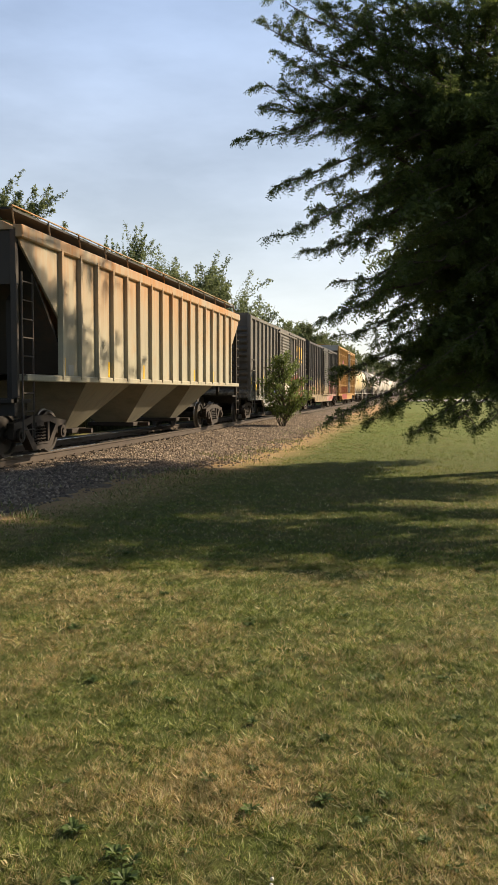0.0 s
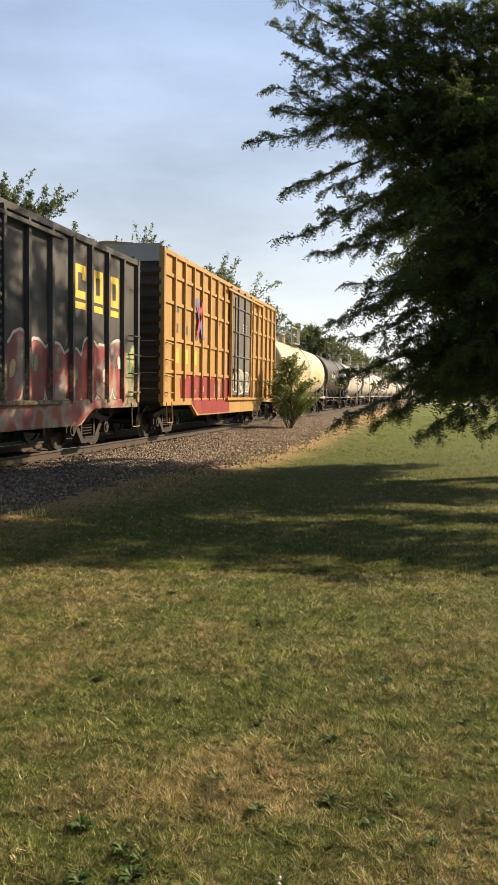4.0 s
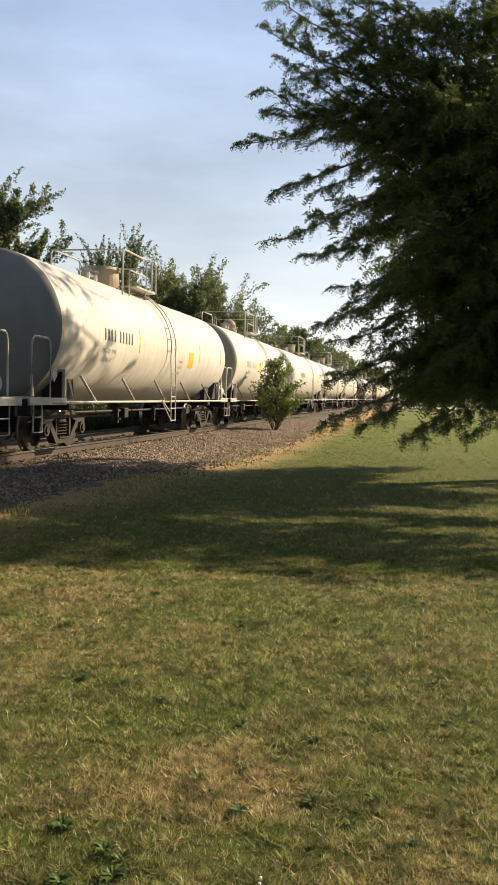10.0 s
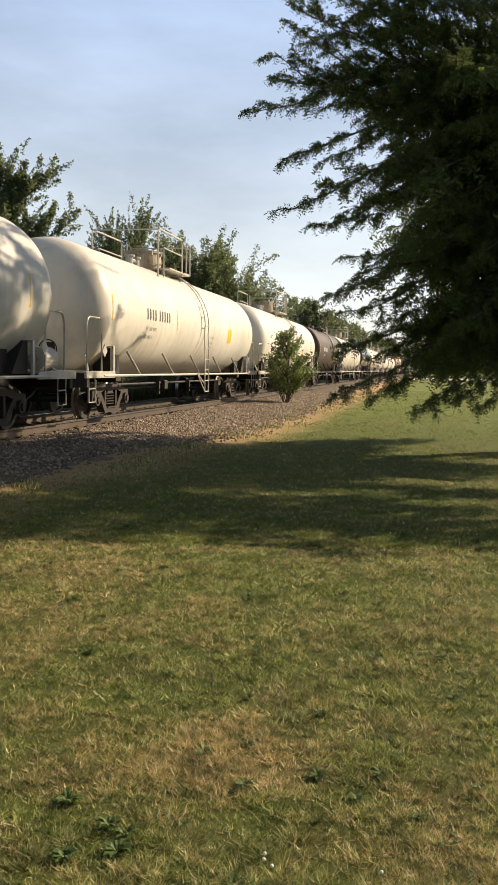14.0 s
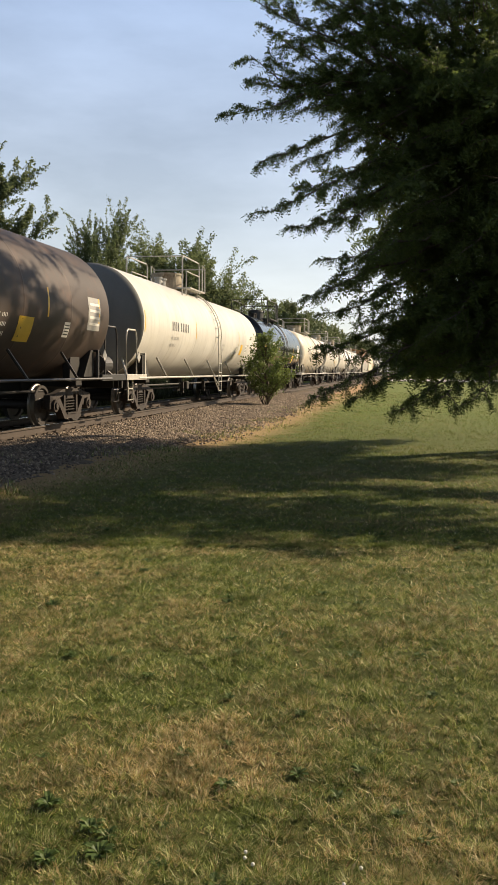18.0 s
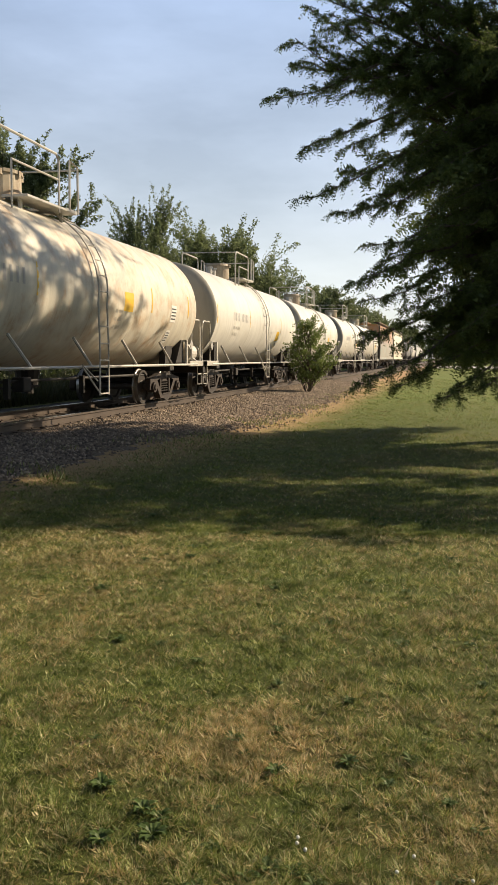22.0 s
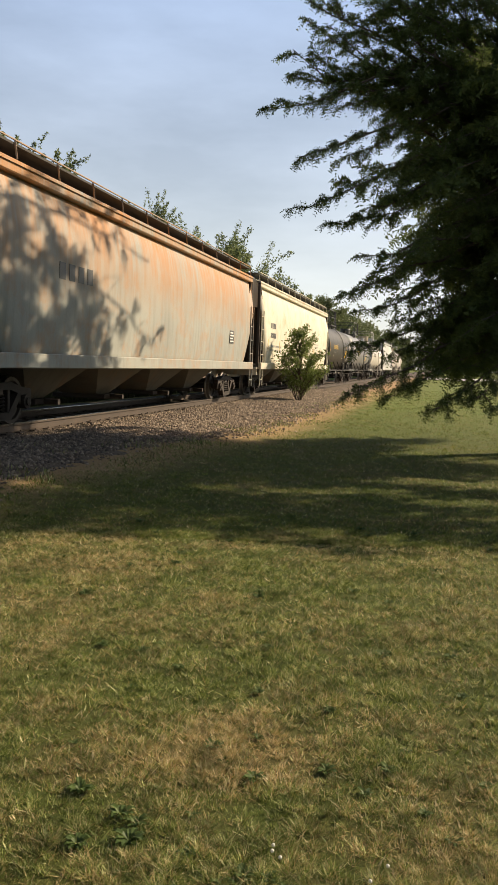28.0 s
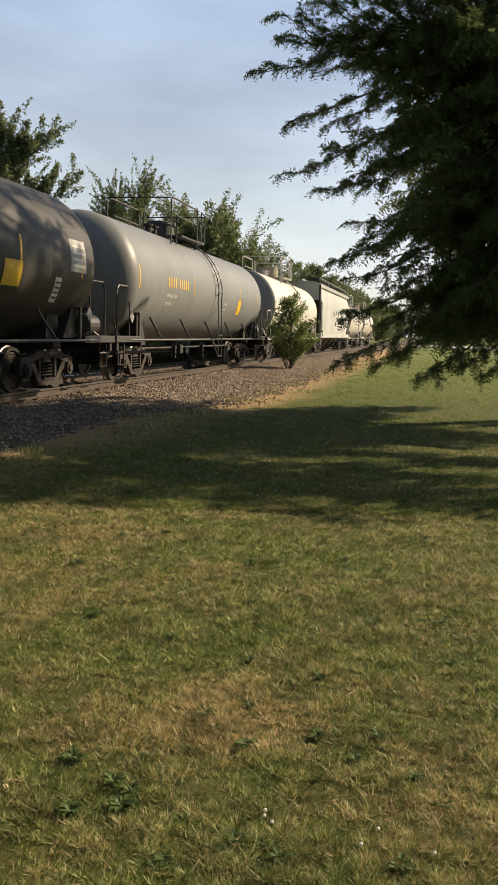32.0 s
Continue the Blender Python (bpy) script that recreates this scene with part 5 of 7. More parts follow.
# -- covered hoppers --
def hopper_car(s0, s1, top, skin, label, ribbed, seed=0, roof_mat="under", bays=4):
    L = s1 - s0
    h = L / 2
    W = 1.52
    zb = 1.45 if ribbed else 1.12
    skinm = M[skin]
    car = thing("hopper_car", pose(TRACK_X, (s0 + s1) / 2, RAIL_Z), label, "hopper car", "cars of the freight train")
    CARS.append((car, (s0 + s1) / 2))
    cut = 1.7        # the end slope
    # side profile in (x, z)
    if ribbed:
        prof = [(W, zb), (W, top)]
    else:
        prof = [(W - 0.06, zb), (W - 0.02, zb + 0.3), (W + 0.02, zb + 1.0), (W + 0.02, top - 1.0), (W - 0.08, top - 0.35), (W - 0.22, top - 0.02)]
    for q in (-1, 1):
        bm = bm_new()
        zmid = zb + (top - zb) * 0.6
        def ends(z):
            if z <= zmid:
                return h - 1.25 + 1.15 * (z - zb) / (zmid - zb)
            return h - 0.1 - 0.14 * (z - zmid) / (top - zmid)
        if ribbed:
            zc_ = zb + (top - zb) * 0.44
            poly = [(-h + 1.65, zb), (h - 1.5, zb), (h - 1.5, zc_), (h - 0.08, top - 0.25), (h - 0.05, top), (-h + 0.05, top), (-h + 0.14, top - 0.25), (-h + 1.65, zc_)]
            prism(bm, poly, "x", q * W - 0.02, q * W + 0.02)
        else:
            cols = 25
            zs = [zb + (top - 0.02 - zb) * i / 14 for i in range(15)]
            def xat(z):
                for (xa, za), (xb, zb2) in zip(prof, prof[1:]):
                    if za <= z <= zb2 + 1e-6:
                        return xa + (xb - xa) * (z - za) / (zb2 - za)
                return prof[-1][0]
            skins = []
            for inset in (0.0, 0.04):
                skins.append([[bm.verts.new((q * (xat(z) - inset), -ends(z) + 2 * ends(z) * i / cols, z)) for i in range(cols + 1)] for z in zs])
            out, inn = skins
            for g in (out, inn):
                for a, b in zip(g, g[1:]):
                    for i in range(cols):
                        bm.faces.new((a[i], a[i + 1], b[i + 1], b[i]))
            for i in range(cols):
                bm.faces.new((out[0][i], out[0][i + 1], inn[0][i + 1], inn[0][i]))
                bm.faces.new((out[-1][i], out[-1][i + 1], inn[-1][i + 1], inn[-1][i]))
            for j in range(len(zs) - 1):
                for i in (0, cols):
                    bm.faces.new((out[j][i], out[j + 1][i], inn[j + 1][i], inn[j][i]))
            bmesh.ops.recalc_face_normals(bm, faces=bm.faces)
        part("side_sheet", bm, skinm, car, smooth=not ribbed)
        if ribbed:
            n = 16
            for k in range(n + 1):
                y = -h + 1.65 + (L - 3.15) * k / n
                bm = bm_new()
                prism(bm, [(q * W, y - 0.05), (q * (W + 0.1), y - 0.035), (q * (W + 0.1), y + 0.035), (q * W, y + 0.05)], "z", zb, top - 0.08)
                part("side_post", bm, skinm, car)
        bm = bm_new()
        box(bm, q * (W - (0.0 if ribbed else 0.12)), 0, top - 0.03, 0.18, L - 0.1, 0.22, 0.02)
        part("top_chord", bm, skinm, car)
        bm = bm_new()
        box(bm, q * (W - 0.02), 0, zb + (0.0 if ribbed else 0.02), 0.2, L - (0.4 if ribbed else 0.2), 0.12 if ribbed else 0.25, 0.015)
        part("side_sill", bm, skinm, car)
    # roof, running boards
    bm = bm_new()
    prism(bm, [(-W, top), (W, top), (W - 0.3, top + 0.16), (0, top + 0.26), (-W + 0.3, top + 0.16)], "y", -h + 0.05, h - 0.05)
    part("roof", bm, skinm, car)
    for q in (-1, 1):
        bm = bm_new()
        box(bm, q * 1.12, 0, top + 0.36, 0.5, L - 0.2, 0.04)
        part("running_board", bm, M["under"], car)
        bm = bm_new()
        n = 12
        for k in range(n + 1):
            y = -h + 0.15 + (L - 0.3) * k / n
            tube(bm, [(q * 1.44, y, top - 0.05), (q * 1.38, y, top + 0.42)], 0.016, 5)
        tube(bm, [(q * 1.38, -h + 0.15, top + 0.42), (q * 1.38, h - 0.15, top + 0.42)], 0.016, 5)
        part("roof_rail", bm, skinm, car)
    bm = bm_new()
    for k in range(10):
        box(bm, 0, -h + 0.9 + (L - 1.8) * k / 9, top + 0.33, 0.62, 1.2, 0.1, 0.02)
    part("hatch_cover", bm, skinm, car)
    # end slope sheets, posts, ladders, platforms
    for s in (-1, 1):
        bm = bm_new()
        prism(bm, [(s * (h - 0.1), top), (s * (h - 0.14), top), (s * (h - 2.3), zb + 0.1), (s * (h - 2.2), zb + 0.1)], "x", -W + 0.05, W - 0.05)
        part("end_slope", bm, M["end_shade_brown"], car)
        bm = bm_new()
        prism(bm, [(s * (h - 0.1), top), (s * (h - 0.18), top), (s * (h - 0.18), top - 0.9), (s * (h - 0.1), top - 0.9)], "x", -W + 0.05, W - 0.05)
        part("end_wall", bm, M["end_shade_brown"] if ribbed else skinm, car)
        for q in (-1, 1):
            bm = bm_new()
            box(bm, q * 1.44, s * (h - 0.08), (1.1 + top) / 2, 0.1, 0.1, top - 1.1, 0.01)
            part("corner_post", bm, M["end_shade_brown"], car)
            bm = bm_new()
            prism(bm, [(s * (h - 0.9), 1.08), (s * (h - 0.8), 1.08), (s * (h - 0.8), top - 1.1), (s * (h - 0.9), top - 1.0)], "x", q * 0.95 - 0.05, q * 0.95 + 0.05)
            part("end_brace", bm, M["under"], car)
        bm = bm_new()
        ladder_bm(bm, 1.56, s * (h - 0.1), s * (h - 0.5), 0.4, top - 1.0 if not ribbed else top - 0.7, 9 if ribbed else 6, 0.015)
        part("ladder", bm, M["end_shade_brown"] if ribbed else skinm, car)
        bm = bm_new()
        box(bm, 0, s * (h - 0.25), 1.05, 2.9, 0.7, 0.06)
        box(bm, 0, s * (h - 0.05), 0.95, 2.9, 0.1, 0.3)
        box(bm, 0, s * (h - 1.4), 0.85, 0.5, 2.9, 0.34)
        part("end_frame", bm, M["under"] if ribbed else skinm, car)
        add_truck(car, s * (h - 1.8))
        add_coupler(car, s * h, s)
        bm = bm_new()
        cyl(bm, (-0.5, s * (h - 0.7), 1.4), (0.4, s * (h - 0.7), 1.4), 0.2, 14)
        part("air_reservoir", bm, M["under"], car)
    # discharge bays: funnels under the body
    b0, b1 = -h + 2.6, h - 2.6
    step = (b1 - b0) / bays
    for k in range(bays):
        ya = b0 + step * k
        yb = ya + step
        ym = (ya + yb) / 2
        bm = bm_new()
        lo = [bm.verts.new((sx * 0.42, ym + sy * 0.34, 0.38)) for sx, sy in ((-1, -1), (1, -1), (1, 1), (-1, 1))]
        gap = step * (0.15 if ribbed else 0.02)
        hi = [bm.verts.new((sx * (W - (0.08 if ribbed else 0.5)), (ya + gap if sy < 0 else yb - gap), zb)) for sx, sy in ((-1, -1), (1, -1), (1, 1), (-1, 1))]
        bm.faces.new(lo[::-1])
        for i in range(4):
            j = (i + 1) % 4
            bm.faces.new((lo[i], lo[j], hi[j], hi[i]))
        bm.faces.new(hi)
        # darker than the body, so the shade under the car is in the colour
        part("discharge_bay", bm, M["bay_shade_tan" if ribbed else "bay_shade_grime"], car)
        bm = bm_new()
        box(bm, 0, ym, 0.34, 1.3, 0.8, 0.1, 0.01)
        cyl(bm, (0.5, ym, 0.34), (0.95, ym, 0.34), 0.06, 8)
        part("outlet_gate", bm, M["truck"], car)
    return car, W, h


def build_hoppers():
    car, W, h = hopper_car(13.0, 30.1, 3.93, "hopper_tan", "tan ribbed covered hopper with orange rust streaks", True, 1, bays=3)
    flat_patch(car, "reflector_strip", M["yellow_mark"], W + 0.022, [rect(-h + 1.78 + 2.3 * k, -h + 1.88 + 2.3 * k, 1.52, 1.85) for k in range(6)], "yellow reflective strip")
    flat_patch(car, "defect_card", M["grey_mark"], W + 0.022, [rect(-h + 2.0, -h + 2.25, 1.52, 1.72)])
    car, W, h = hopper_car(341.2, 359.9, 4.22, "hopper_rust", "rust-streaked tan covered hopper with smooth curved sides", False, 2)
    for r_ in [rect(-h + 3 + 0.4 * k, -h + 3.25 + 0.4 * k, 2.6, 2.9) for k in range(4)]:
        flat_patch(car, "lettering", M["black_mark"], W + 0.024, [r_])
    board = flat_patch(car, "data_panel", M["black_mark"], W + 0.024, [rect(h - 3.4, h - 2.85, 1.85, 2.25)], "black stencilled data panel")
    for k in range(4):
        flat_patch(car, "data_line", M["white_mark"], W + 0.029, [rect(h - 3.35, h - 2.9 - 0.1 * (k % 2), 1.89 + 0.09 * k, 1.93 + 0.09 * k)], "", board)
    car, W, h = hopper_car(361.1, 380.2, 4.22, "hopper_cream", "pale cream covered hopper with smooth curved sides", False, 3)
    rows = [rect(-h + 2.0 + 0.27 * k, -h + 2.18 + 0.27 * k, 2.64, 2.85) for k in range(4)] + [rect(-h + 2.0 + 0.22 * k, -h + 2.15 + 0.22 * k, 2.26, 2.46) for k in range(5)]
    for r_ in rows:
        flat_patch(car, "reporting_mark", M["black_mark"], W + 0.024, [r_], "black lettering")
    rows = [rect(-h + 1.9 + 0.2 * k, -h + 2.04 + 0.2 * k, 1.9 - 0.16 * j, 1.98 - 0.16 * j) for k in range(12) for j in range(2) if (k + j) % 5]
    rows += [rect(4.2 + 0.2 * k, 4.34 + 0.2 * k, 2.3 - 0.14 * j, 2.36 - 0.14 * j) for k in range(7) for j in range(3) if (k + j) % 4]
    flat_patch(car, "small_lettering", M["grey_mark"], W + 0.022, rows)
    flat_patch(car, "reflector_strip", M["yellow_mark"], W + 0.022, [rect(-h + 1.5 + 2.4 * k, -h + 1.56 + 2.4 * k, 1.7, 2.2) for k in range(7)], "yellow reflective strip")
    car, W, h = hopper_car(428.6, 446.0, 4.2, "hopper_grey", "pale grey covered hopper with smooth curved sides", False, 4)


build_tanks()
build_boxes()
build_hoppers()


# ---- plants ----
def leaf_material(name, dark, light, glow=0.25):
    m, n, l, b = node_mat(name)
    g = n.new("ShaderNodeNewGeometry")
    c = ramp_node(n, l, g.outputs["Random Per Island"], [(0.0, dark), (0.6, tuple((a + c) / 2 for a, c in zip(dark, light))), (1.0, light)])
    big = noise_node(n, l, g.outputs["Position"], 0.9, 3)
    c = mix_node(n, l, ramp_node(n, l, big, [(0.3, (0.0,)), (0.7, (0.35,))]), c, light)
    l.new(c, b.inputs["Base Color"])
    b.inputs["Roughness"].default_value = 0.55
    b.inputs["Specular IOR Level"].default_value = 0.3
    tr = n.new("ShaderNodeBsdfTranslucent")
    l.new(mix_node(n, l, 0.4, c, tuple(min(1, v * 1.8) for v in light)), tr.inputs["Color"])
    mixs = n.new("ShaderNodeMixShader")
    mixs.inputs["Fac"].default_value = glow
    l.new(b.outputs[0], mixs.inputs[1])
    l.new(tr.outputs[0], mixs.inputs[2])
    l.new(mixs.outputs[0], n["Material Output"].inputs["Surface"])
    return m


def bark_material():
    m, n, l, b = node_mat("bark")
    v = coords(n, l, (3, 3, 0.6))
    f = noise_node(n, l, v, 6, 6, 0.7)
    l.new(ramp_node(n, l, f, [(0.3, (0.035, 0.028, 0.022)), (0.7, (0.14, 0.11, 0.085))]), b.inputs["Base Color"])
    b.inputs["Roughness"].default_value = 0.9
    bump_node(n, l, b, f, 0.8, 0.03)
    return m


M["bark"] = bark_material()
M["locust_leaf"] = leaf_material("locust_leaf", (0.034, 0.052, 0.02), (0.11, 0.15, 0.042), 0.45)
M["maple_leaf"] = leaf_material("broad_leaf", (0.065, 0.09, 0.042), (0.165, 0.2, 0.095), 0.5)
M["far_leaf"] = leaf_material("far_leaf", (0.08, 0.11, 0.05), (0.17, 0.2, 0.09), 0.25)
M["undergrowth_leaf"] = leaf_material("undergrowth_leaf", (0.025, 0.04, 0.016), (0.07, 0.095, 0.032), 0.2)
M["sapling_leaf"] = leaf_material("sapling_leaf", (0.045, 0.072, 0.022), (0.16, 0.21, 0.062), 0.42)


def limb_tube(verts, faces, pts, r0, r1, seg=6):
    base = len(verts)
    n = len(pts)
    for i, p in enumerate(pts):
        d = (pts[min(i + 1, n - 1)] - pts[max(i - 1, 0)]).normalized()
        q = d.to_track_quat("Z", "Y")
        r = r0 + (r1 - r0) * i / (n - 1)
        for k in range(seg):
            a = 2 * math.pi * k / seg
            verts.append(p + q @ Vector((r * math.cos(a), r * math.sin(a), 0)))
    for i in range(n - 1):
        for k in range(seg):
            a, b = base + i * seg + k, base + i * seg + (k + 1) % seg
            faces.append((a, b, b + seg, a + seg))


def bow(a, b, lift, n=8, wob=0.0, rnd=random):
    """A limb from a to b that rises first and droops to its tip."""
    pts = []
    for i in range(n):
        t = i / (n - 1)
        p = a.lerp(b, t)
        p.z += lift * math.sin(math.pi * min(1, t * 1.05)) * (1 - 0.35 * t)
        if wob and 0 < i < n - 1:
            p += Vector((rnd.uniform(-wob, wob), rnd.uniform(-wob, wob), rnd.uniform(-wob, wob)))
        pts.append(p)
    return pts


def mesh_quads(name, verts, faces):
    me = bpy.data.meshes.new(name)
    me.from_pydata([tuple(v) for v in verts], [], faces)
    return me


def fronds_mesh(name, spots, pairs, leng, wid, rs):
    """Feathery compound leaves: spots are (place, direction, size)."""
    P = np.array([s[0] for s in spots])
    D = np.array([s[1] for s in spots])
    S = np.array([s[2] for s in spots])
    D /= np.linalg.norm(D, axis=1, keepdims=True) + 1e-9
    R = rs.randn(len(P), 3) * 0.7 + (0, 0, 1.0)
    A = np.cross(D, R)
    A /= np.linalg.norm(A, axis=1, keepdims=True) + 1e-9
    N = np.cross(A, D)
    quads = []
    for k in range(pairs):
        t = (k + 0.6) / pairs
        for sd in (-1, 1):
            root = P + D * (leng * t * S)[:, None] + np.array((0, 0, -1.0)) * (0.35 * leng * t * t * S)[:, None]
            out = A * sd + D * 0.35 - N * 0.12 + rs.randn(len(P), 3) * 0.22
            out /= np.linalg.norm(out, axis=1, keepdims=True)
            side = D * 0.9 + N * rs.randn(len(P), 1) * 0.5
            ln = (leng * 0.34 * S * (1.15 - 0.5 * abs(t - 0.4)))[:, None]
            w = (wid * S)[:, None]
            quads.append(np.stack([root + out * ln * 0.12 + side * w, root + out * ln, root + out * ln * 0.12 - side * w], 1))
    Q = np.concatenate(quads).reshape(-1, 3)
    return mesh_np(name, Q, 3, np.arange(len(Q)))


def leaves_mesh(name, P, size, rs, flat=0.5):
    """Single leaves: small folded diamonds at random angles."""
    n = len(P)
    D = rs.randn(n, 3)
    D /= np.linalg.norm(D, axis=1, keepdims=True)
    R = rs.randn(n, 3) * flat + (0, 0, 1)
    A = np.cross(D, R)
    A /= np.linalg.norm(A, axis=1, keepdims=True) + 1e-9
    s = (size * (0.6 + 0.8 * rs.rand(n)))[:, None]
    Q = np.stack([P + A * s * 0.36, P + D * s, P - A * s * 0.36], 1).reshape(-1, 3)
    return mesh_np(name, Q, 3, np.arange(len(Q)))


VIEW_R = Vector((0.9785, 0.2062, 0))
VIEW_F = Vector((-0.2062, 0.9785, 0))


def aside(lat, depth, z):
    return VIEW_R * lat + VIEW_F * depth + Vector((0, 0, z))


def big_tree():
    """The honey locust beside the lawn, with long drooping tiers of feathery twigs."""
    rnd = random.Random(11)
    rs = np.random.RandomState(11)
    foot = Vector((2.9, 17.9, 0))
    tree = thing("locust_tree", Matrix.Translation(foot), "large dark green honey locust with drooping feathery branches on the lawn", "tree")
    wv, wf = [], []
    trunk = [Vector((0.15 * math.sin(z * 0.5), 0.1 * math.cos(z * 0.7), z)) for z in (-0.2, 0.6, 1.6, 3.0, 4.6, 6.4, 8.2, 10.0, 11.6)]
    limb_tube(wv, wf, trunk, 0.3, 0.05, 12)
    part_mesh("trunk", mesh_quads("trunk", wv, wf), M["bark"], tree, smooth=True)
    # ends of the long boughs that hang out over the lawn, tier by tier from the top down, then shorter ones between them
    outer = ((0.45, 15.5, 8.7), (0.2, 15.4, 8.15), (0.5, 15.4, 7.65), (0.3, 15.2, 7.05), (0.3, 15.0, 6.5), (-0.12, 14.6, 5.83),
        (0.47, 14.8, 5.12), (1.28, 15.4, 5.3), (0.58, 14.9, 4.26), (1.21, 15.0, 4.05), (1.7, 15.2, 4.2), (1.7, 15.2, 3.53),
        (1.29, 14.8, 2.76), (1.78, 15.2, 2.57), (1.6, 15.5, 1.8), (1.43, 14.4, 1.05), (2.21, 14.6, 1.05), (2.84, 14.0, 0.85), (3.55, 14.0, 1.08), (4.0, 13.6, 1.1))
    upper = ((1.5, 15.6, 8.9), (2.2, 15.6, 8.9), (3.0, 15.0, 8.1), (3.35, 15.0, 8.35), (4.1, 15.0, 8.5), (0.5, 15.4, 10.0), (1.1, 15.6, 11.0), (2.2, 15.2, 10.2),
        (0.9, 15.0, 7.4), (1.3, 15.2, 8.3), (0.8, 15.3, 7.9), (1.0, 15.4, 8.6), (0.75, 15.2, 6.9), (1.4, 15.3, 7.3), (1.7, 15.5, 8.5), (0.9, 15.0, 6.2), (1.6, 15.0, 7.6), (0.9, 15.2, 6.6), (1.5, 15.4, 6.9), (1.2, 14.8, 6.0), (1.9, 15.0, 8.0), (2.2, 15.0, 7.2),
        (2.0, 14.8, 5.7), (1.7, 16.0, 6.4), (2.2, 15.0, 4.7), (2.4, 14.2, 3.5), (2.5, 15.0, 2.4), (2.5, 15.6, 1.9), (3.2, 13.8, 2.1), (4.2, 13.4, 4.6), (4.6, 13.2, 2.7),
        (3.1, 14.0, 6.6), (4.4, 13.6, 6.4), (2.9, 15.6, 1.7), (3.0, 14.4, 4.2), (3.6, 14.0, 3.3), (2.8, 14.6, 5.3), (3.4, 13.8, 5.4))
    tips = [aside(a, d, z) - foot for a, d, z in outer + upper]
    front = len(tips)
    for k in range(64):
        z = rnd.uniform(1.5, 6.3)
        a = math.radians(168 + rnd.uniform(-62, 95))
        rad = rnd.uniform(2.6, 4.9 if z > 4.6 else 3.5)
        tips.append(Vector((rad * math.cos(a), rad * math.sin(a), z)))
    inner = len(tips)
    for k in range(40):
        z = rnd.uniform(1.6, 6.6) if k % 5 else rnd.uniform(6.6, 7.6)
        rad = 5.3 * math.sin(math.pi * min(0.98, (z + 1.0) / 13.5)) ** 0.6 * rnd.uniform(0.75, 1.0)
        a = rnd.uniform(0, 2 * math.pi)
        tips.append(Vector((rad * math.cos(a), max(-3.8, rad * math.sin(a)), z)))
    # boughs on the viewer's side, over the lawn
    for k in range(7):
        tips.append(Vector((rnd.uniform(2.2, 5.2), rnd.uniform(-5.2, -3.8), rnd.uniform(3.8, 6.2))))
    # long upper limbs on the far side, whose shade falls on the passing cars
    far_side = len(tips)
    for k in range(12):
        tips.append(Vector((rnd.uniform(-2.6, 0.4), 2.6 + 5.6 * k / 11 + rnd.uniform(-0.3, 0.3), rnd.uniform(7.7, 10.4))))

    # foliage left out of the crown to put sun patches on the lawn: (x, y) where a lane meets the ground, half width,
    # half depth
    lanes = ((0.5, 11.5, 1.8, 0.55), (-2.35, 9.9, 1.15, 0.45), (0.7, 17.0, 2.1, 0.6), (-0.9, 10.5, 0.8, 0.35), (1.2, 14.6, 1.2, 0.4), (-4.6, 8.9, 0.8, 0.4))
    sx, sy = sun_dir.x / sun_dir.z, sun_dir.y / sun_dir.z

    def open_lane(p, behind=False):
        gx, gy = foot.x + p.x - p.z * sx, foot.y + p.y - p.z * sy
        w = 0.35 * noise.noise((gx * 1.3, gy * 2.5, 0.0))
        # foliage also left out so that sun flecks reach the sides of the cars through the far side of the crown
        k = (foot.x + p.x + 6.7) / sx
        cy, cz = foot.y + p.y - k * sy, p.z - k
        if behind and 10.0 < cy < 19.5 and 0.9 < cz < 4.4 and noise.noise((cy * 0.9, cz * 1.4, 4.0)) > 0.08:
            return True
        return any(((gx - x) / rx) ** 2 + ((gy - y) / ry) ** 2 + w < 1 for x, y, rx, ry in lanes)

    spots, bulk = [], []
    for which, tip in enumerate(tips):
        reach = math.hypot(tip.x, tip.y)
        near = which < front
        lv, lf = [], []
        rise = max(0.0, min(1.0, (tip.z - 5.9) / 1.2)) if which < far_side else 0.0
        zs = max(2.2, min(10.8, tip.z + (0.24 - 0.95 * rise) * reach + rnd.uniform(-0.6, 0.4)))
        i = min(7, max(0, [k for k in range(len(trunk) - 1) if trunk[k].z <= zs][-1]))
        a = trunk[i].lerp(trunk[i + 1], (zs - trunk[i].z) / (trunk[i + 1].z - trunk[i].z))
        limb = bow(a, tip, 0.35 + (0.06 + 0.06 * rise) * reach * rnd.uniform(0.5, 1.3), 10, 0.1, rnd)
        limb_tube(lv, lf, limb, 0.03 + 0.005 * reach, 0.006, 5)
        # side branches, short towards the tip
        count = 22 if near else 15
        for j in range(count):
            t = 0.26 + 0.74 * (j + rnd.random() * 0.8) / count
            k = min(8, int(t * 9))
            p = limb[k].lerp(limb[k + 1], t * 9 - k)
            d = (limb[k + 1] - limb[k]).normalized()
            side = d.cross(Vector((0, 0, 1)))
            side = (side.normalized() if side.length > 0.01 else Vector((1, 0, 0))) * (1 if j % 2 else -1)
            ln = (1.45 * (1.08 - t) + (0.2 if near else 0.35)) * rnd.uniform(0.6, 1.15)
            q = p + d * ln * rnd.uniform(0.45, 0.85) + side * ln * rnd.uniform(0.4, 0.85) + Vector((0, 0, rnd.uniform(-0.4 - 0.3 * rise, 0.3 + 0.5 * rise) * ln))
            br = bow(p, q, 0.1 * ln, 5, 0.02, rnd)
            limb_tube(lv, lf, br, 0.013, 0.004, 3)
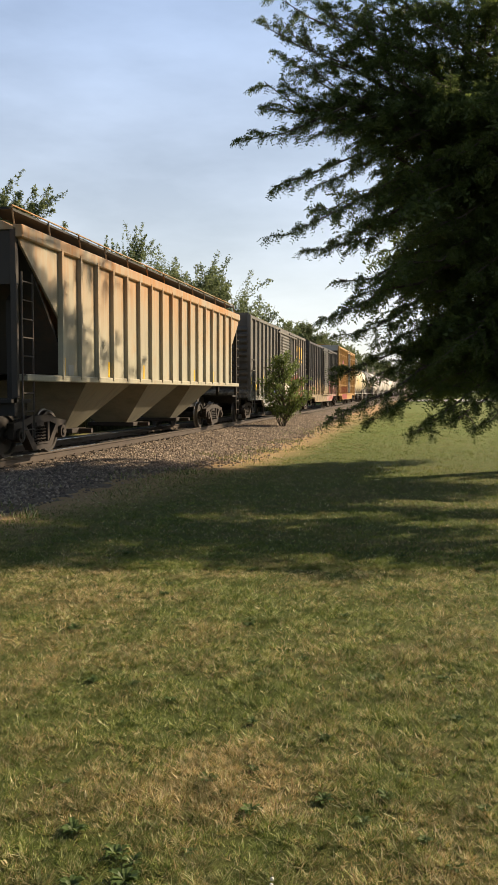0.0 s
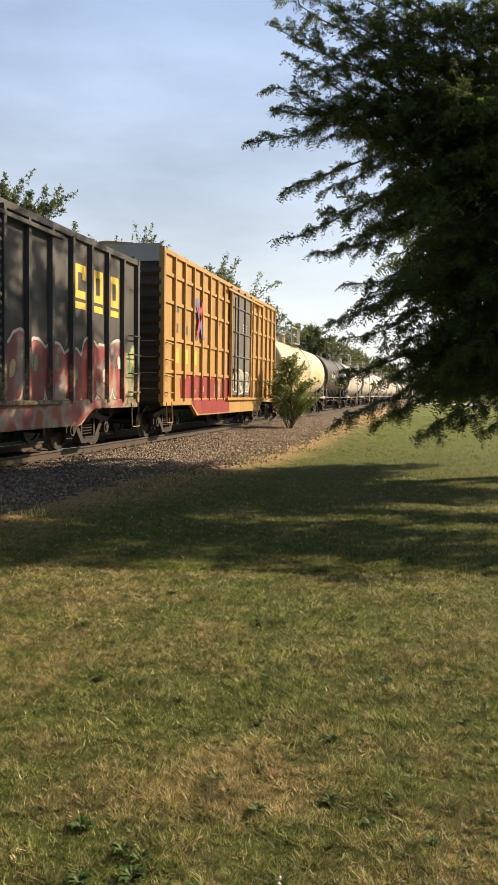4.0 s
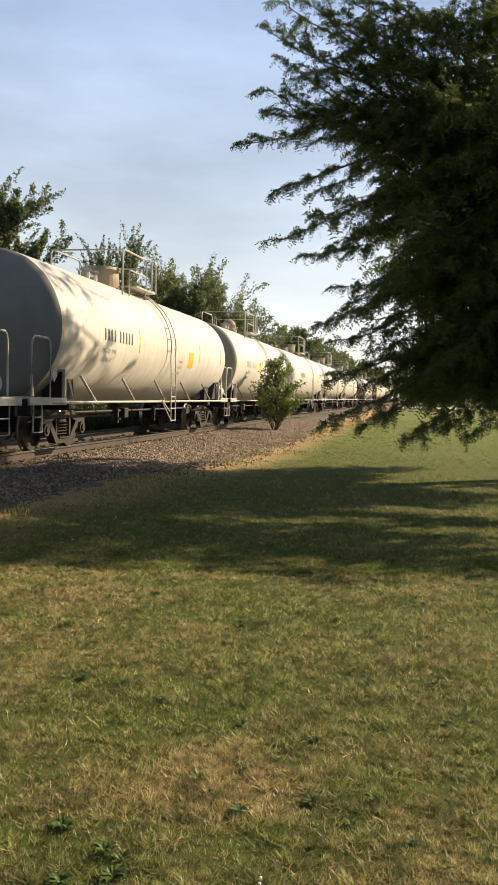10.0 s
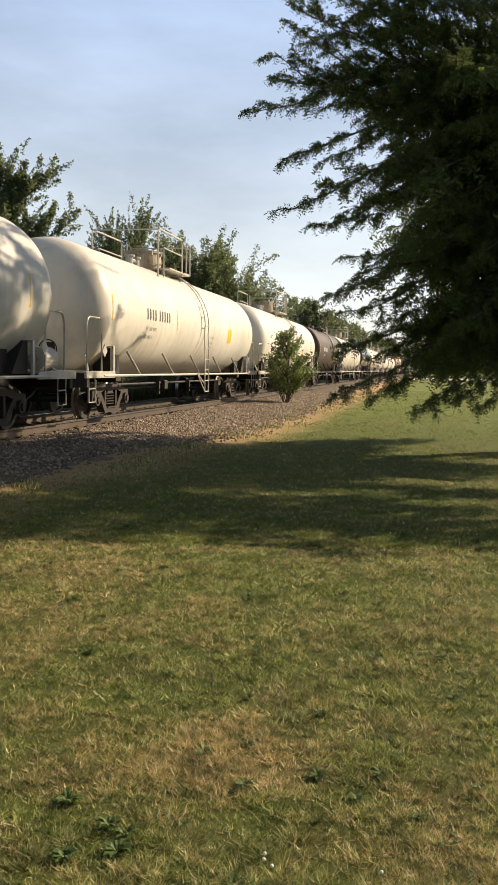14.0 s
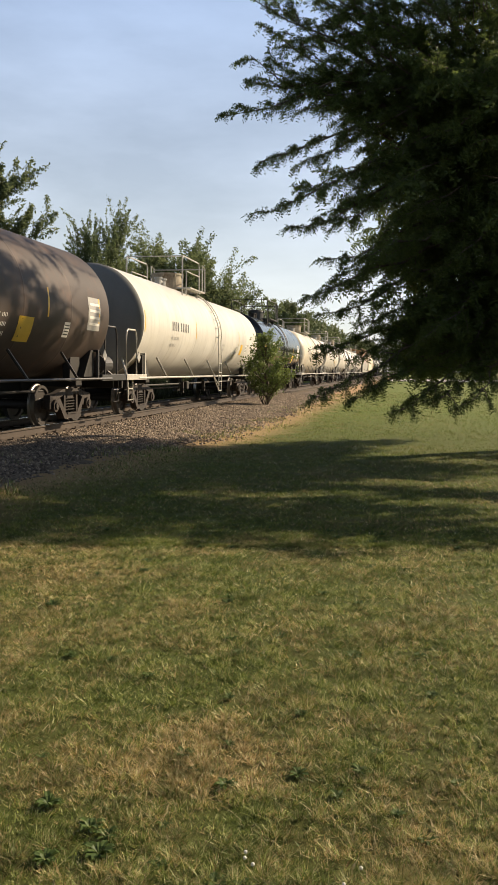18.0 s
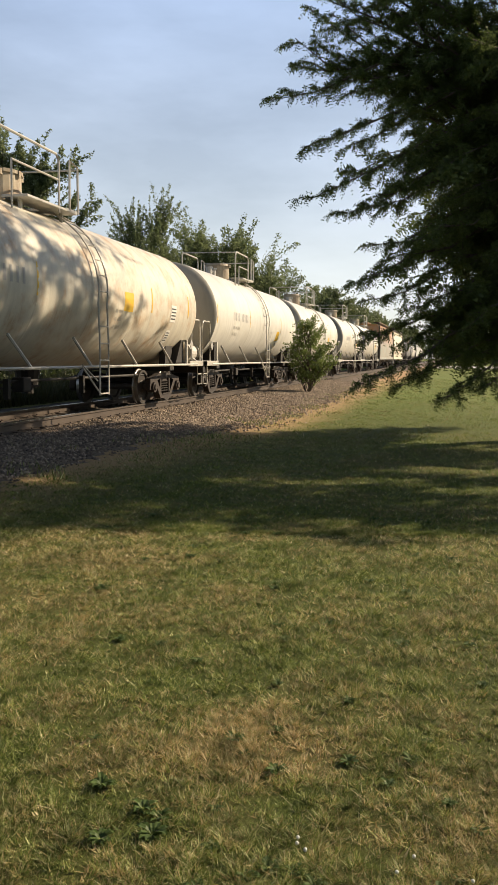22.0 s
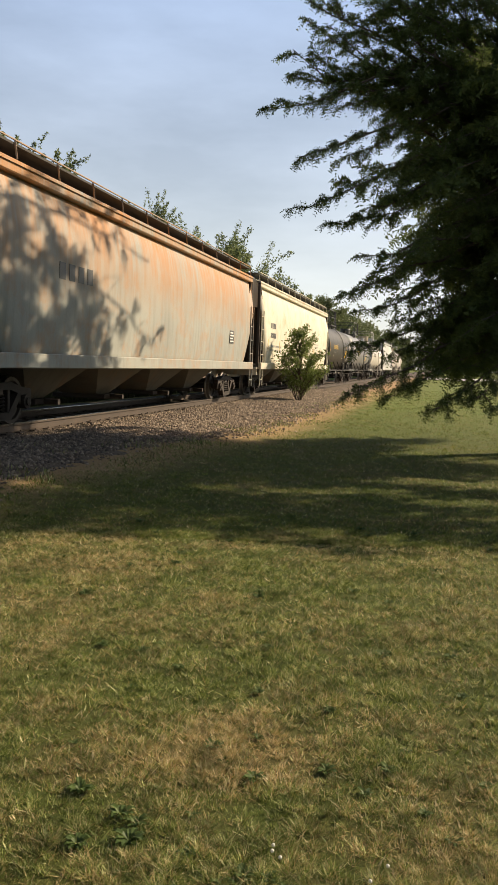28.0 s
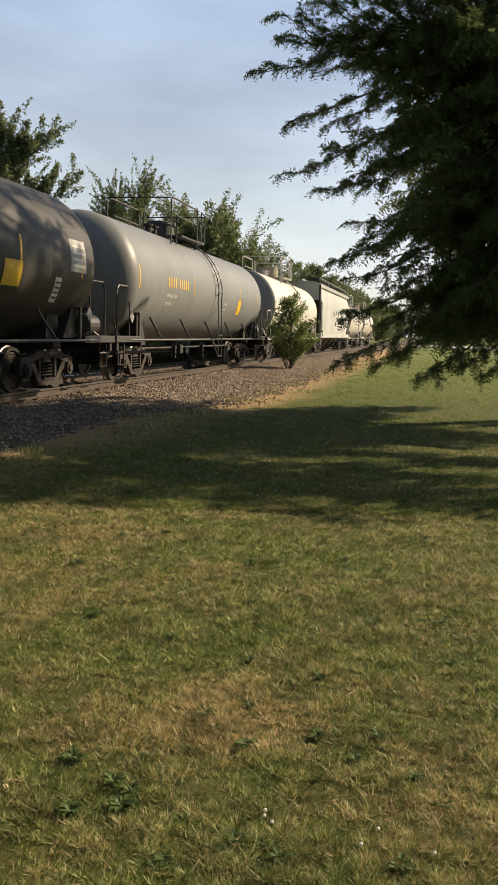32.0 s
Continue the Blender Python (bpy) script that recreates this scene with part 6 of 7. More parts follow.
            # leaves stand in tufts on the spurs
            nodes = int((8.5 if near else 5 if which < far_side else 3.5) * ln) + 2
            for u in range(nodes):
                s = 0.12 + 0.9 * (u + rnd.random() * 0.5) / nodes
                kk = min(3, int(s * 4))
                pp = br[kk].lerp(br[kk + 1], s * 4 - kk)
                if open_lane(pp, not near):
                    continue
                dd = (br[kk + 1] - br[kk]).normalized()
                for _ in range(5 if near else 3):
                    v = dd * 0.75 + Vector((rnd.gauss(0, 0.6), rnd.gauss(0, 0.6), rnd.gauss(-0.12, 0.42)))
                    (spots if near else bulk).append((tuple(pp), tuple(v), rnd.uniform(0.6, 1.2) * (1 if near else 1.35 if which < inner else 1.7)))
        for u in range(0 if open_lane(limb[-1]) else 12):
            v = (limb[-1] - limb[-2]).normalized() + Vector((rnd.gauss(0, 0.5), rnd.gauss(0, 0.5), rnd.gauss(-0.15, 0.4)))
            spots.append((tuple(limb[-1].lerp(limb[-2], rnd.random())), tuple(v), rnd.uniform(0.7, 1.1)))
        part_mesh("limb", mesh_quads("limb", lv, lf), M["bark"], tree)
    part_mesh("crown", fronds_mesh("crown", spots, 5, 0.165, 0.0125, rs), M["locust_leaf"], tree, "feathery dark green foliage")
    part_mesh("inner_crown", fronds_mesh("inner_crown", bulk, 6, 0.2, 0.016, rs), M["locust_leaf"], tree, "dense dark inner foliage")
    return tree


def round_tree(name, x, y, height, width, seed, mat, label, count, leaf=0.12, spread=1.0, spikes=(), low=0.25, z0=None, upright=0.0):
    rnd = random.Random(seed)
    rs = np.random.RandomState(seed)
    z0 = ground_z(x, y) if z0 is None else z0
    tree = thing(name, Matrix.Translation((x, y, z0)), label, "tree")
    tv, tf = [], []
    trunk = [Vector((0.1 * math.sin(k + seed), 0.1 * math.cos(k * 1.3 + seed), height * 0.9 * k / 7 - 0.1)) for k in range(8)]
    limb_tube(tv, tf, trunk, 0.02 * height + 0.03, 0.02, 8)
    part_mesh("trunk", mesh_quads("trunk", tv, tf), M["bark"], tree, smooth=True)
    lv, lf, pts = [], [], []
    n = 34
    tips = [Vector(s) for s in spikes]
    for k in range(n):
        t = low + (1 - low) * (k + rnd.random()) / n
        rad = width / 2 * (math.sin(math.pi * min(1, 0.12 + 0.86 * (t - low * 0.6) / (1 - low * 0.6))) ** 0.7) * rnd.uniform(0.65, 1.1)
        a = k * 2.4 + rnd.uniform(-0.4, 0.4)
        tips.append(Vector((rad * math.cos(a), rad * math.sin(a), height * (t * 0.94 + 0.03) + rnd.uniform(-0.1, 0.35) * spread)))
    per = count // len(tips)
    for tip in tips:
        zs = max(height * 0.12, tip.z - 0.55 * math.hypot(tip.x, tip.y) - 0.1 * height)
        i = min(6, int(zs / (height * 0.9) * 7))
        limb = bow(trunk[i].copy(), tip, 0.04 * height, 7, 0.05 * spread, rnd)
        limb_tube(lv, lf, limb, 0.02 + 0.004 * height, 0.006, 4)
        shoots = 11
        for j in range(shoots):
            t = 0.35 + 0.65 * (j + rnd.random()) / shoots
            k = min(5, int(t * 6))
            p = limb[k].lerp(limb[k + 1], t * 6 - k)
            d = (limb[k + 1] - limb[k]).normalized()
            ln = (0.09 + 0.07 * rnd.random()) * width * (1.25 - 0.55 * t)
            q = p + (d * 0.8 + Vector((rnd.gauss(0, 0.65), rnd.gauss(0, 0.65), rnd.gauss(0.4 + 0.7 * upright, 0.4)))) * ln * (1 + 0.55 * upright)
            m = max(4, per // shoots)
            s = rs.rand(m, 1)
            line = np.array(tuple(p)) * (1 - s) + np.array(tuple(q)) * s
            pts.append(line + rs.randn(m, 3) * (0.02 * width + 0.02) * (1 - 0.35 * upright) * (1.25 - 0.85 * s))
    # the closed inner part of the crown
    fill = int(count * (0.3 if width > 5 else 0.08))
    u = rs.randn(fill, 3)
    u *= (rs.rand(fill, 1) ** 0.33) / np.linalg.norm(u, axis=1, keepdims=True)
    mid = low + (1 - low) * 0.47
    pts.append(u * (width * 0.36, width * 0.36, height * (1 - low) * 0.38) + (0, 0, height * mid))
    part_mesh("branchwork", mesh_quads("branchwork", lv, lf), M["bark"], tree)["kind"] = "stuff"
    part_mesh("crown", leaves_mesh("crown", np.concatenate(pts), leaf, rs), M[mat], tree)
    return tree


def build_trees():
    big_tree()
    round_tree("roadside_tree", -15.8, 28.2, 8.0, 4.6, 21, "maple_leaf", "green broadleaf tree behind the track with a branch reaching out", 90000, 0.095, 1.0, ((3.0, 0.6, 6.85), (2.05, 0.4, 8.3), (1.75, 0.3, 8.0), (1.0, 0.2, 8.1), (0.5, 0.1, 8.5), (-1.3, -0.3, 9.9), (-0.3, -0.1, 9.5), (2.2, 0.4, 6.9), (-0.9, 0, 9.0)), upright=0.5)
    round_tree("twin_topped_tree", -15.95, 42.7, 8.2, 5.2, 22, "maple_leaf", "slim green tree with two spiky tops behind the track", 60000, 0.1, 1.2, ((-1.0, 0, 8.4), (0.9, 0.3, 9.2), (1.0, 0.2, 8.6), (-1.5, 0.3, 7.8)), upright=1.0)
    round_tree("broad_tree", -13.3, 48.0, 7.7, 9.6, 23, "maple_leaf", "broad green tree behind the track", 110000, 0.125, 1.0, ((2.8, 0.5, 6.0), (-1.6, 0.2, 7.4)), upright=0.3)
    round_tree("small_tree", -13.0, 60.5, 4.6, 3.6, 24, "maple_leaf", "smaller green tree beyond the broad one", 14000, 0.12)
    round_tree("distant_tree", -15.0, 109.0, 10.2, 7.0, 25, "far_leaf", "distant dark green tree beside the track", 20000, 0.24)
    bare = thing("bare_tree", Matrix.Translation((-16.0, 86.0, 0)), "thin leafless grey tree far behind the track", "tree")
    rnd = random.Random(4)
    v, f = [], []
    limb_tube(v, f, [Vector((0, 0, 0)), Vector((0.1, 0, 3)), Vector((0, 0, 6)), Vector((0.2, 0, 9.6))], 0.12, 0.02, 5)
    for k in range(16):
        z = 4 + 5 * k / 16
        a = rnd.uniform(0, 6.28)
        limb_tube(v, f, [Vector((0, 0, z)), Vector((0.6 * math.cos(a), 0.6 * math.sin(a), z + 0.8)), Vector((1.0 * math.cos(a), 1.0 * math.sin(a), z + 1.7))], 0.04, 0.012, 4)
    part_mesh("branches", mesh_quads("branches", v, f), M["bark"], bare)
    # tree lines far off, each its own tree
    rnd = random.Random(8)
    for k in range(14):
        y = 119 * 1.088 ** k
        round_tree("distant_tree", -15.5 + rnd.uniform(-4, 1), y, rnd.uniform(7.6, 9.6) + 0.012 * y, rnd.uniform(9, 12), 40 + k, "far_leaf", "distant green tree in the line beside the track", 5000, 0.34 + 0.0008 * y, z0=0.0, low=0.06)
    for k in range(13):
        round_tree("distant_tree", 1 + 9.0 * k + rnd.uniform(-2, 2), 212 + rnd.uniform(-12, 16), rnd.uniform(8, 13), rnd.uniform(11, 16), 60 + k, "far_leaf", "distant green tree beyond the road", 3600, 0.46, z0=0.0, low=0.05)
    for k in range(6):
        round_tree("distant_tree", -4 + 9 * k, 430 + rnd.uniform(-15, 15), rnd.uniform(13, 17), rnd.uniform(16, 20), 80 + k, "far_leaf", "far green tree on the horizon", 2600, 0.8, z0=0.0, low=0.03)
    # sapling on the ballast edge
    round_tree("sapling", -5.55, 33.5, 2.8, 2.1, 31, "sapling_leaf", "young leafy sapling at the edge of the ballast", 8000, 0.08, 0.6, ((0.15, 0, 3.0), (-0.25, 0.1, 2.75), (0.5, 0, 2.5), (-0.75, 0.1, 1.7), (-0.8, -0.2, 1.35), (0.75, 0, 1.9), (0.7, 0.2, 1.2)), low=0.22)


build_trees()


def build_backdrop():
    """An unseen dark wall of leaf colour, added behind and beside the viewer for the tanks to mirror."""
    line = [(-30.0, -16.0), (26.0, -16.0), (26.0, 4.0)]
    cols, rows, verts, idx = 70, 12, [], []
    for i in range(cols + 1):
        t = i / cols * 76.0
        x, y = (line[0][0] + t, -16.0) if t < 56 else (26.0, -16.0 + (t - 56))
        top = 8.5 + 2.2 * noise.noise((t * 0.22, 0, 1.0)) + 1.0 * noise.noise((t * 0.8, 0, 2.0))
        for j in range(rows + 1):
            z = top * j / rows
            push = 1.3 * noise.noise((t * 0.35, z * 0.4, 3.0)) + 0.5 * noise.noise((t, z, 5.0))
            verts.append((x - (push if t >= 56 else 0), y + (push if t < 56 else 0), z - 0.1))
    w = rows + 1
    for i in range(cols):
        for j in range(rows):
            a = i * w + j
            idx += [a, a + 1, a + 1 + w, a + w]
    b = part_mesh("backdrop", mesh_np("backdrop", verts, 4, idx), M["locust_leaf"], None)
    tagged(b, "added unseen dark green tree wall behind the lawn", "tree row", kind="structure")


build_backdrop()


# ---- low growth ----
def blade_material(name, greens, straws):
    m, n, l, b = node_mat(name)
    v, dry = dry_mask(n, l)
    g = n.new("ShaderNodeNewGeometry")
    rnd_ = g.outputs["Random Per Island"]
    green = ramp_node(n, l, rnd_, [(0.0, greens[0]), (0.5, greens[1]), (0.82, greens[2]), (1.0, greens[3])])
    straw = ramp_node(n, l, rnd_, [(0.0, straws[0]), (0.5, straws[1]), (1.0, straws[2])])
    # a blade is straw where its own chance falls under the patch's dryness
    wn_ = n.new("ShaderNodeTexWhiteNoise")
    wn_.noise_dimensions = "1D"
    l.new(rnd_, wn_.inputs["W"])
    lt = n.new("ShaderNodeMath")
    lt.operation = "LESS_THAN"
    sc = n.new("ShaderNodeMath")
    sc.operation = "MULTIPLY_ADD"
    l.new(dry, sc.inputs[0])
    sc.inputs[1].default_value, sc.inputs[2].default_value = 0.84, 0.04
    l.new(wn_.outputs["Value"], lt.inputs[0])
    l.new(sc.outputs[0], lt.inputs[1])
    c = mix_node(n, l, lt.outputs[0], green, straw)
    # darker lush tufts
    tuft = mix_node(n, l, 0.45, noise_node(n, l, v, 4.5, 4, 0.7), noise_node(n, l, v, 15, 3, 0.6))
    c = mix_node(n, l, ramp_node(n, l, tuft, [(0.47, (0.0,)), (0.58, (0.85,))]), c, mix_node(n, l, 0.72, c, (0.035, 0.06, 0.012)))
    broad = noise_node(n, l, v, 1.5, 4, 0.7)
    c = mix_node(n, l, ramp_node(n, l, broad, [(0.5, (0.0,)), (0.66, (0.5,))]), c, mix_node(n, l, 0.7, c, (0.04, 0.065, 0.014)))
    l.new(c, b.inputs["Base Color"])
    b.inputs["Roughness"].default_value = 0.55
    b.inputs["Specular IOR Level"].default_value = 0.22
    tr = n.new("ShaderNodeBsdfTranslucent")
    l.new(c, tr.inputs["Color"])
    ms = n.new("ShaderNodeMixShader")
    ms.inputs["Fac"].default_value = 0.3
    l.new(b.outputs[0], ms.inputs[1])
    l.new(tr.outputs[0], ms.inputs[2])
    l.new(ms.outputs[0], n["Material Output"].inputs["Surface"])
    return m


M["blade"] = blade_material("grass_blade", ((0.055, 0.084, 0.018), (0.2, 0.26, 0.055), (0.45, 0.5, 0.17), (0.88, 0.88, 0.5)), ((0.3, 0.2, 0.08), (0.63, 0.46, 0.23), (0.96, 0.83, 0.54)))
M["blade_far"] = blade_material("grass_blade_far", ((0.11, 0.155, 0.03), (0.18, 0.235, 0.045), (0.27, 0.32, 0.075), (0.38, 0.42, 0.13)), ((0.24, 0.19, 0.08), (0.36, 0.29, 0.13), (0.5, 0.42, 0.22)))
M["weeds"] = leaf_material("tall_grass", (0.025, 0.032, 0.012), (0.08, 0.08, 0.03), 0.15)


def blades(name, P, height, width, lean, rs, simple=False):
    n = len(P)
    a = rs.rand(n) * 2 * np.pi
    side = np.stack([np.cos(a), np.sin(a), np.zeros(n)], 1)
    b = rs.rand(n) * 2 * np.pi
    ln = (lean * (0.3 + 1.4 * rs.rand(n) ** 1.5) * height)[:, None]
    out = np.stack([np.cos(b), np.sin(b), np.zeros(n)], 1) * ln
    h = height[:, None] * np.array((0, 0, 1.0))
    w = width[:, None]
    if simple:
        v = np.stack([P - side * w, P + side * w, P + out + h * 0.95], 1).reshape(-1, 3)
        return mesh_np(name, v, 3, np.arange(3 * n))
    v = np.stack([P - side * w, P + side * w, P + out * 0.4 + h * 0.6 + side * w * 0.8, P + out * 0.4 + h * 0.6 - side * w * 0.8, P + out + h * 0.92], 1).reshape(-1, 3)
    k = np.arange(n) * 5
    idx = np.stack([k, k + 1, k + 2, k, k + 2, k + 3, k + 3, k + 2, k + 4], 1).ravel()
    return mesh_np(name, v, 3, idx)


def build_grass():
    rs = np.random.RandomState(3)
    for name, n, d0, d1, power, simple in (("grass_blades", 600000, 1.9, 7.5, 1.45, True), ("grass_blades_beyond", 330000, 7.2, 62.0, 2.5, True)):
        depth = d0 + (d1 - d0) * rs.rand(n) ** power
        lat = (rs.rand(n) * 2 - 1) * (0.37 * depth + 0.35)
        # the dense turf thins out on all sides
        loose = rs.rand(n) < 0.3
        lat = np.where(loose, lat * (1 + 0.4 * rs.exponential(1.0, n)), lat)
        if d0 < 5:
            depth = np.where(rs.rand(n) < 0.12, depth - rs.exponential(0.9, n), depth)
        x = lat * VIEW_R.x + depth * VIEW_F.x
        y = lat * VIEW_R.y + depth * VIEW_F.y
        keep = x > -4.6 + 1.6 * np.clip((y - 12) / 7, 0, 1) - 0.6 * np.clip((y - 22) / 14, 0, 1) + 0.25 * np.sin(y * 1.3) + 0.25 * rs.randn(n)
        x, y, depth = x[keep], y[keep], depth[keep]
        # blades gather in tufts
        tx, ty = np.floor(x / 0.07), np.floor(y / 0.07)
        table = rs.rand(65536)
        key = (tx.astype(np.int64) * 73856093) ^ (ty.astype(np.int64) * 19349663)
        hsh = table[(key ^ (key >> 9)) & 65535]
        hs2 = table[(key * 31 + 7919 ^ (key >> 5)) & 65535]
        pull = 0.5 * rs.rand(len(x))
        x = x + ((tx + hsh) * 0.07 - x) * pull
        y = y + ((ty + hs2) * 0.07 - y) * pull
        # thin and rank places
        rank = np.array([0.7 * noise.noise((a * 3.2, b * 3.2, 5.0)) + 0.6 * noise.noise((a * 9, b * 9, 2.0)) + 0.7 * noise.noise((a * 24, b * 24, 7.0)) for a, b in zip(x, y)])
        keep = rs.rand(len(x)) < 0.82 + 0.95 * rank
        x, y, depth, hsh, rank = x[keep], y[keep], depth[keep], hsh[keep], rank[keep]
        z = np.array([ground_z(a, b) for a, b in zip(x, y)])
        far = np.clip((depth - 4) / 10, 0, 1)
        h = (0.01 + 0.017 * rs.rand(len(x)) + 0.012 * hsh) * np.clip(1 + 0.8 * rank, 0.4, 2) * (1 - 0.1 * far)
        w = (0.0011 + 0.0013 * rs.rand(len(x))) * (1 + 3.4 * far + 5.0 * np.clip((depth - 14) / 25, 0, 1))
        me = blades(name, np.stack([x, y, z - 0.004], 1), h, w, 1.25, rs, simple)
        g = part_mesh(name, me, M["blade" if d0 < 5 else "blade_far"], None)
        tagged(g, "short mown grass blades, green mixed with dry straw", "grass", kind="stuff")
    # the rest of the lawn round about, thinner
    n = 170000
    x = -4.7 + 14.0 * rs.rand(n)
    y = -9 + 25.0 * rs.rand(n)
    z = np.array([ground_z(a, b) for a, b in zip(x, y)])
    me = blades("grass_blades_around", np.stack([x, y, z - 0.004], 1), 0.014 + 0.02 * rs.rand(n), 0.004 + 0.003 * rs.rand(n), 1.2, rs, True)
    g = part_mesh("grass_blades_around", me, M["blade"], None)
    tagged(g, "short mown grass blades across the wider lawn", "grass", kind="stuff")
    # rank growth behind the track
    n = 64000
    x = -11.6 - 9.0 * rs.rand(n) ** 1.3
    y = 6 + 66 * rs.rand(n)
    z = np.array([ground_z(a, b) for a, b in zip(x, y)])
    h = (0.5 + 0.8 * rs.rand(n)) * np.array([0.75 + 0.6 * noise.noise((a * 0.5, b * 0.5, 9.0)) for a, b in zip(x, y)])
    me = blades("tall_weeds", np.stack([x, y, z - 0.02], 1), h, 0.014 + 0.014 * rs.rand(n), 0.35, rs, True)
    g = part_mesh("tall_weeds", me, M["weeds"], None)
    tagged(g, "tall rank grass and weeds behind the track", "weeds", kind="stuff")
    # leafy undergrowth along the far side, waist to head high
    n = 46000
    y = 4 + 76 * rs.rand(n)
    x = -14.6 - 3.4 * rs.rand(n)
    tall = np.array([1.25 + 0.7 * noise.noise((a * 0.45, b * 0.45, 3.0)) + 0.35 * noise.noise((a * 1.6, b * 1.6, 8.0)) for a, b in zip(x, y)])
    P = np.stack([x, y, -0.25 + tall * rs.rand(n) ** 0.6], 1)
    g = part_mesh("undergrowth", leaves_mesh("undergrowth", P, 0.17, rs), M["undergrowth_leaf"], None)
    tagged(g, "dense leafy undergrowth along the far side of the track", "undergrowth", kind="stuff")
    # tufts along the ballast edge
    n = 9000
    y = 9 + 45 * rs.rand(n) ** 1.3
    x = -4.7 + 0.7 * np.clip((y - 12) / 7, 0, 1) + 0.5 * rs.randn(n) + 0.3 * np.sin(y * 0.9)
    cl = np.array([noise.noise((a * 0.9, b * 0.9, 7.0)) for a, b in zip(x, y)])
    k = cl > 0.05
    x, y = x[k], y[k]
    z = np.array([max(ground_z(a, b), bed_z(a, b) if a < -4.6 else -1) for a, b in zip(x, y)])
    me = blades("edge_tufts", np.stack([x, y, z - 0.004], 1), 0.04 + 0.07 * rs.rand(len(x)), 0.004 + 0.003 * rs.rand(len(x)), 0.8, rs)
    g = part_mesh("edge_tufts", me, M["blade"], None)
    tagged(g, "dry grass tufts along the ballast edge", "grass", kind="stuff")


build_grass()
M["weed_leaf"] = leaf_material("weed_leaf", (0.035, 0.065, 0.015), (0.09, 0.14, 0.035), 0.25)
M["clover_flower"] = plain("clover_flower", (0.75, 0.74, 0.68), 0.7, 0, 0.15, 40)


def rosette(x, y, leaves, size, seed, label="low broadleaf weed growing in the lawn", flowers=0):
    rnd = random.Random(seed)
    w = thing("lawn_weed", Matrix.Translation((x, y, ground_z(x, y))), label, "weed", "weeds in the lawn")
    bm = bm_new()
    for k in range(leaves):
        a = k * 2.4 + rnd.uniform(-0.3, 0.3)
        ln = size * rnd.uniform(0.55, 1.0)
        up = rnd.uniform(0.25, 0.8)
        d = Vector((math.cos(a), math.sin(a), 0))
        s = Vector((-d.y, d.x, 0)) * ln * 0.2
        p0 = Vector((0, 0, 0.005))
        pts = [p0, p0 + d * ln * 0.4 + Vector((0, 0, ln * up * 0.6)), p0 + d * ln * 0.75 + Vector((0, 0, ln * up * 0.75)), p0 + d * ln + Vector((0, 0, ln * up * 0.6))]
        l_ = [bm.verts.new(p + s * q) for p, q in zip(pts, (0.15, 0.8, 0.9, 0.1))]
        r_ = [bm.verts.new(p - s * q) for p, q in zip(pts, (0.15, 0.8, 0.9, 0.1))]
        m_ = [bm.verts.new(p - Vector((0, 0, ln * 0.05))) for p in pts]
        for i in range(3):
            bm.faces.new((l_[i], l_[i + 1], m_[i + 1], m_[i]))
            bm.faces.new((m_[i], m_[i + 1], r_[i + 1], r_[i]))
    part("leaves", bm, M["weed_leaf"], w)
    for k in range(flowers):
        bm = bm_new()
        bmesh.ops.create_icosphere(bm, subdivisions=2, radius=0.006, matrix=Matrix.Translation((rnd.uniform(-0.12, 0.12), rnd.uniform(-0.1, 0.1), rnd.uniform(0.06, 0.09))))
        part("flower_head", bm, M["clover_flower"], w, "small white clover flower")


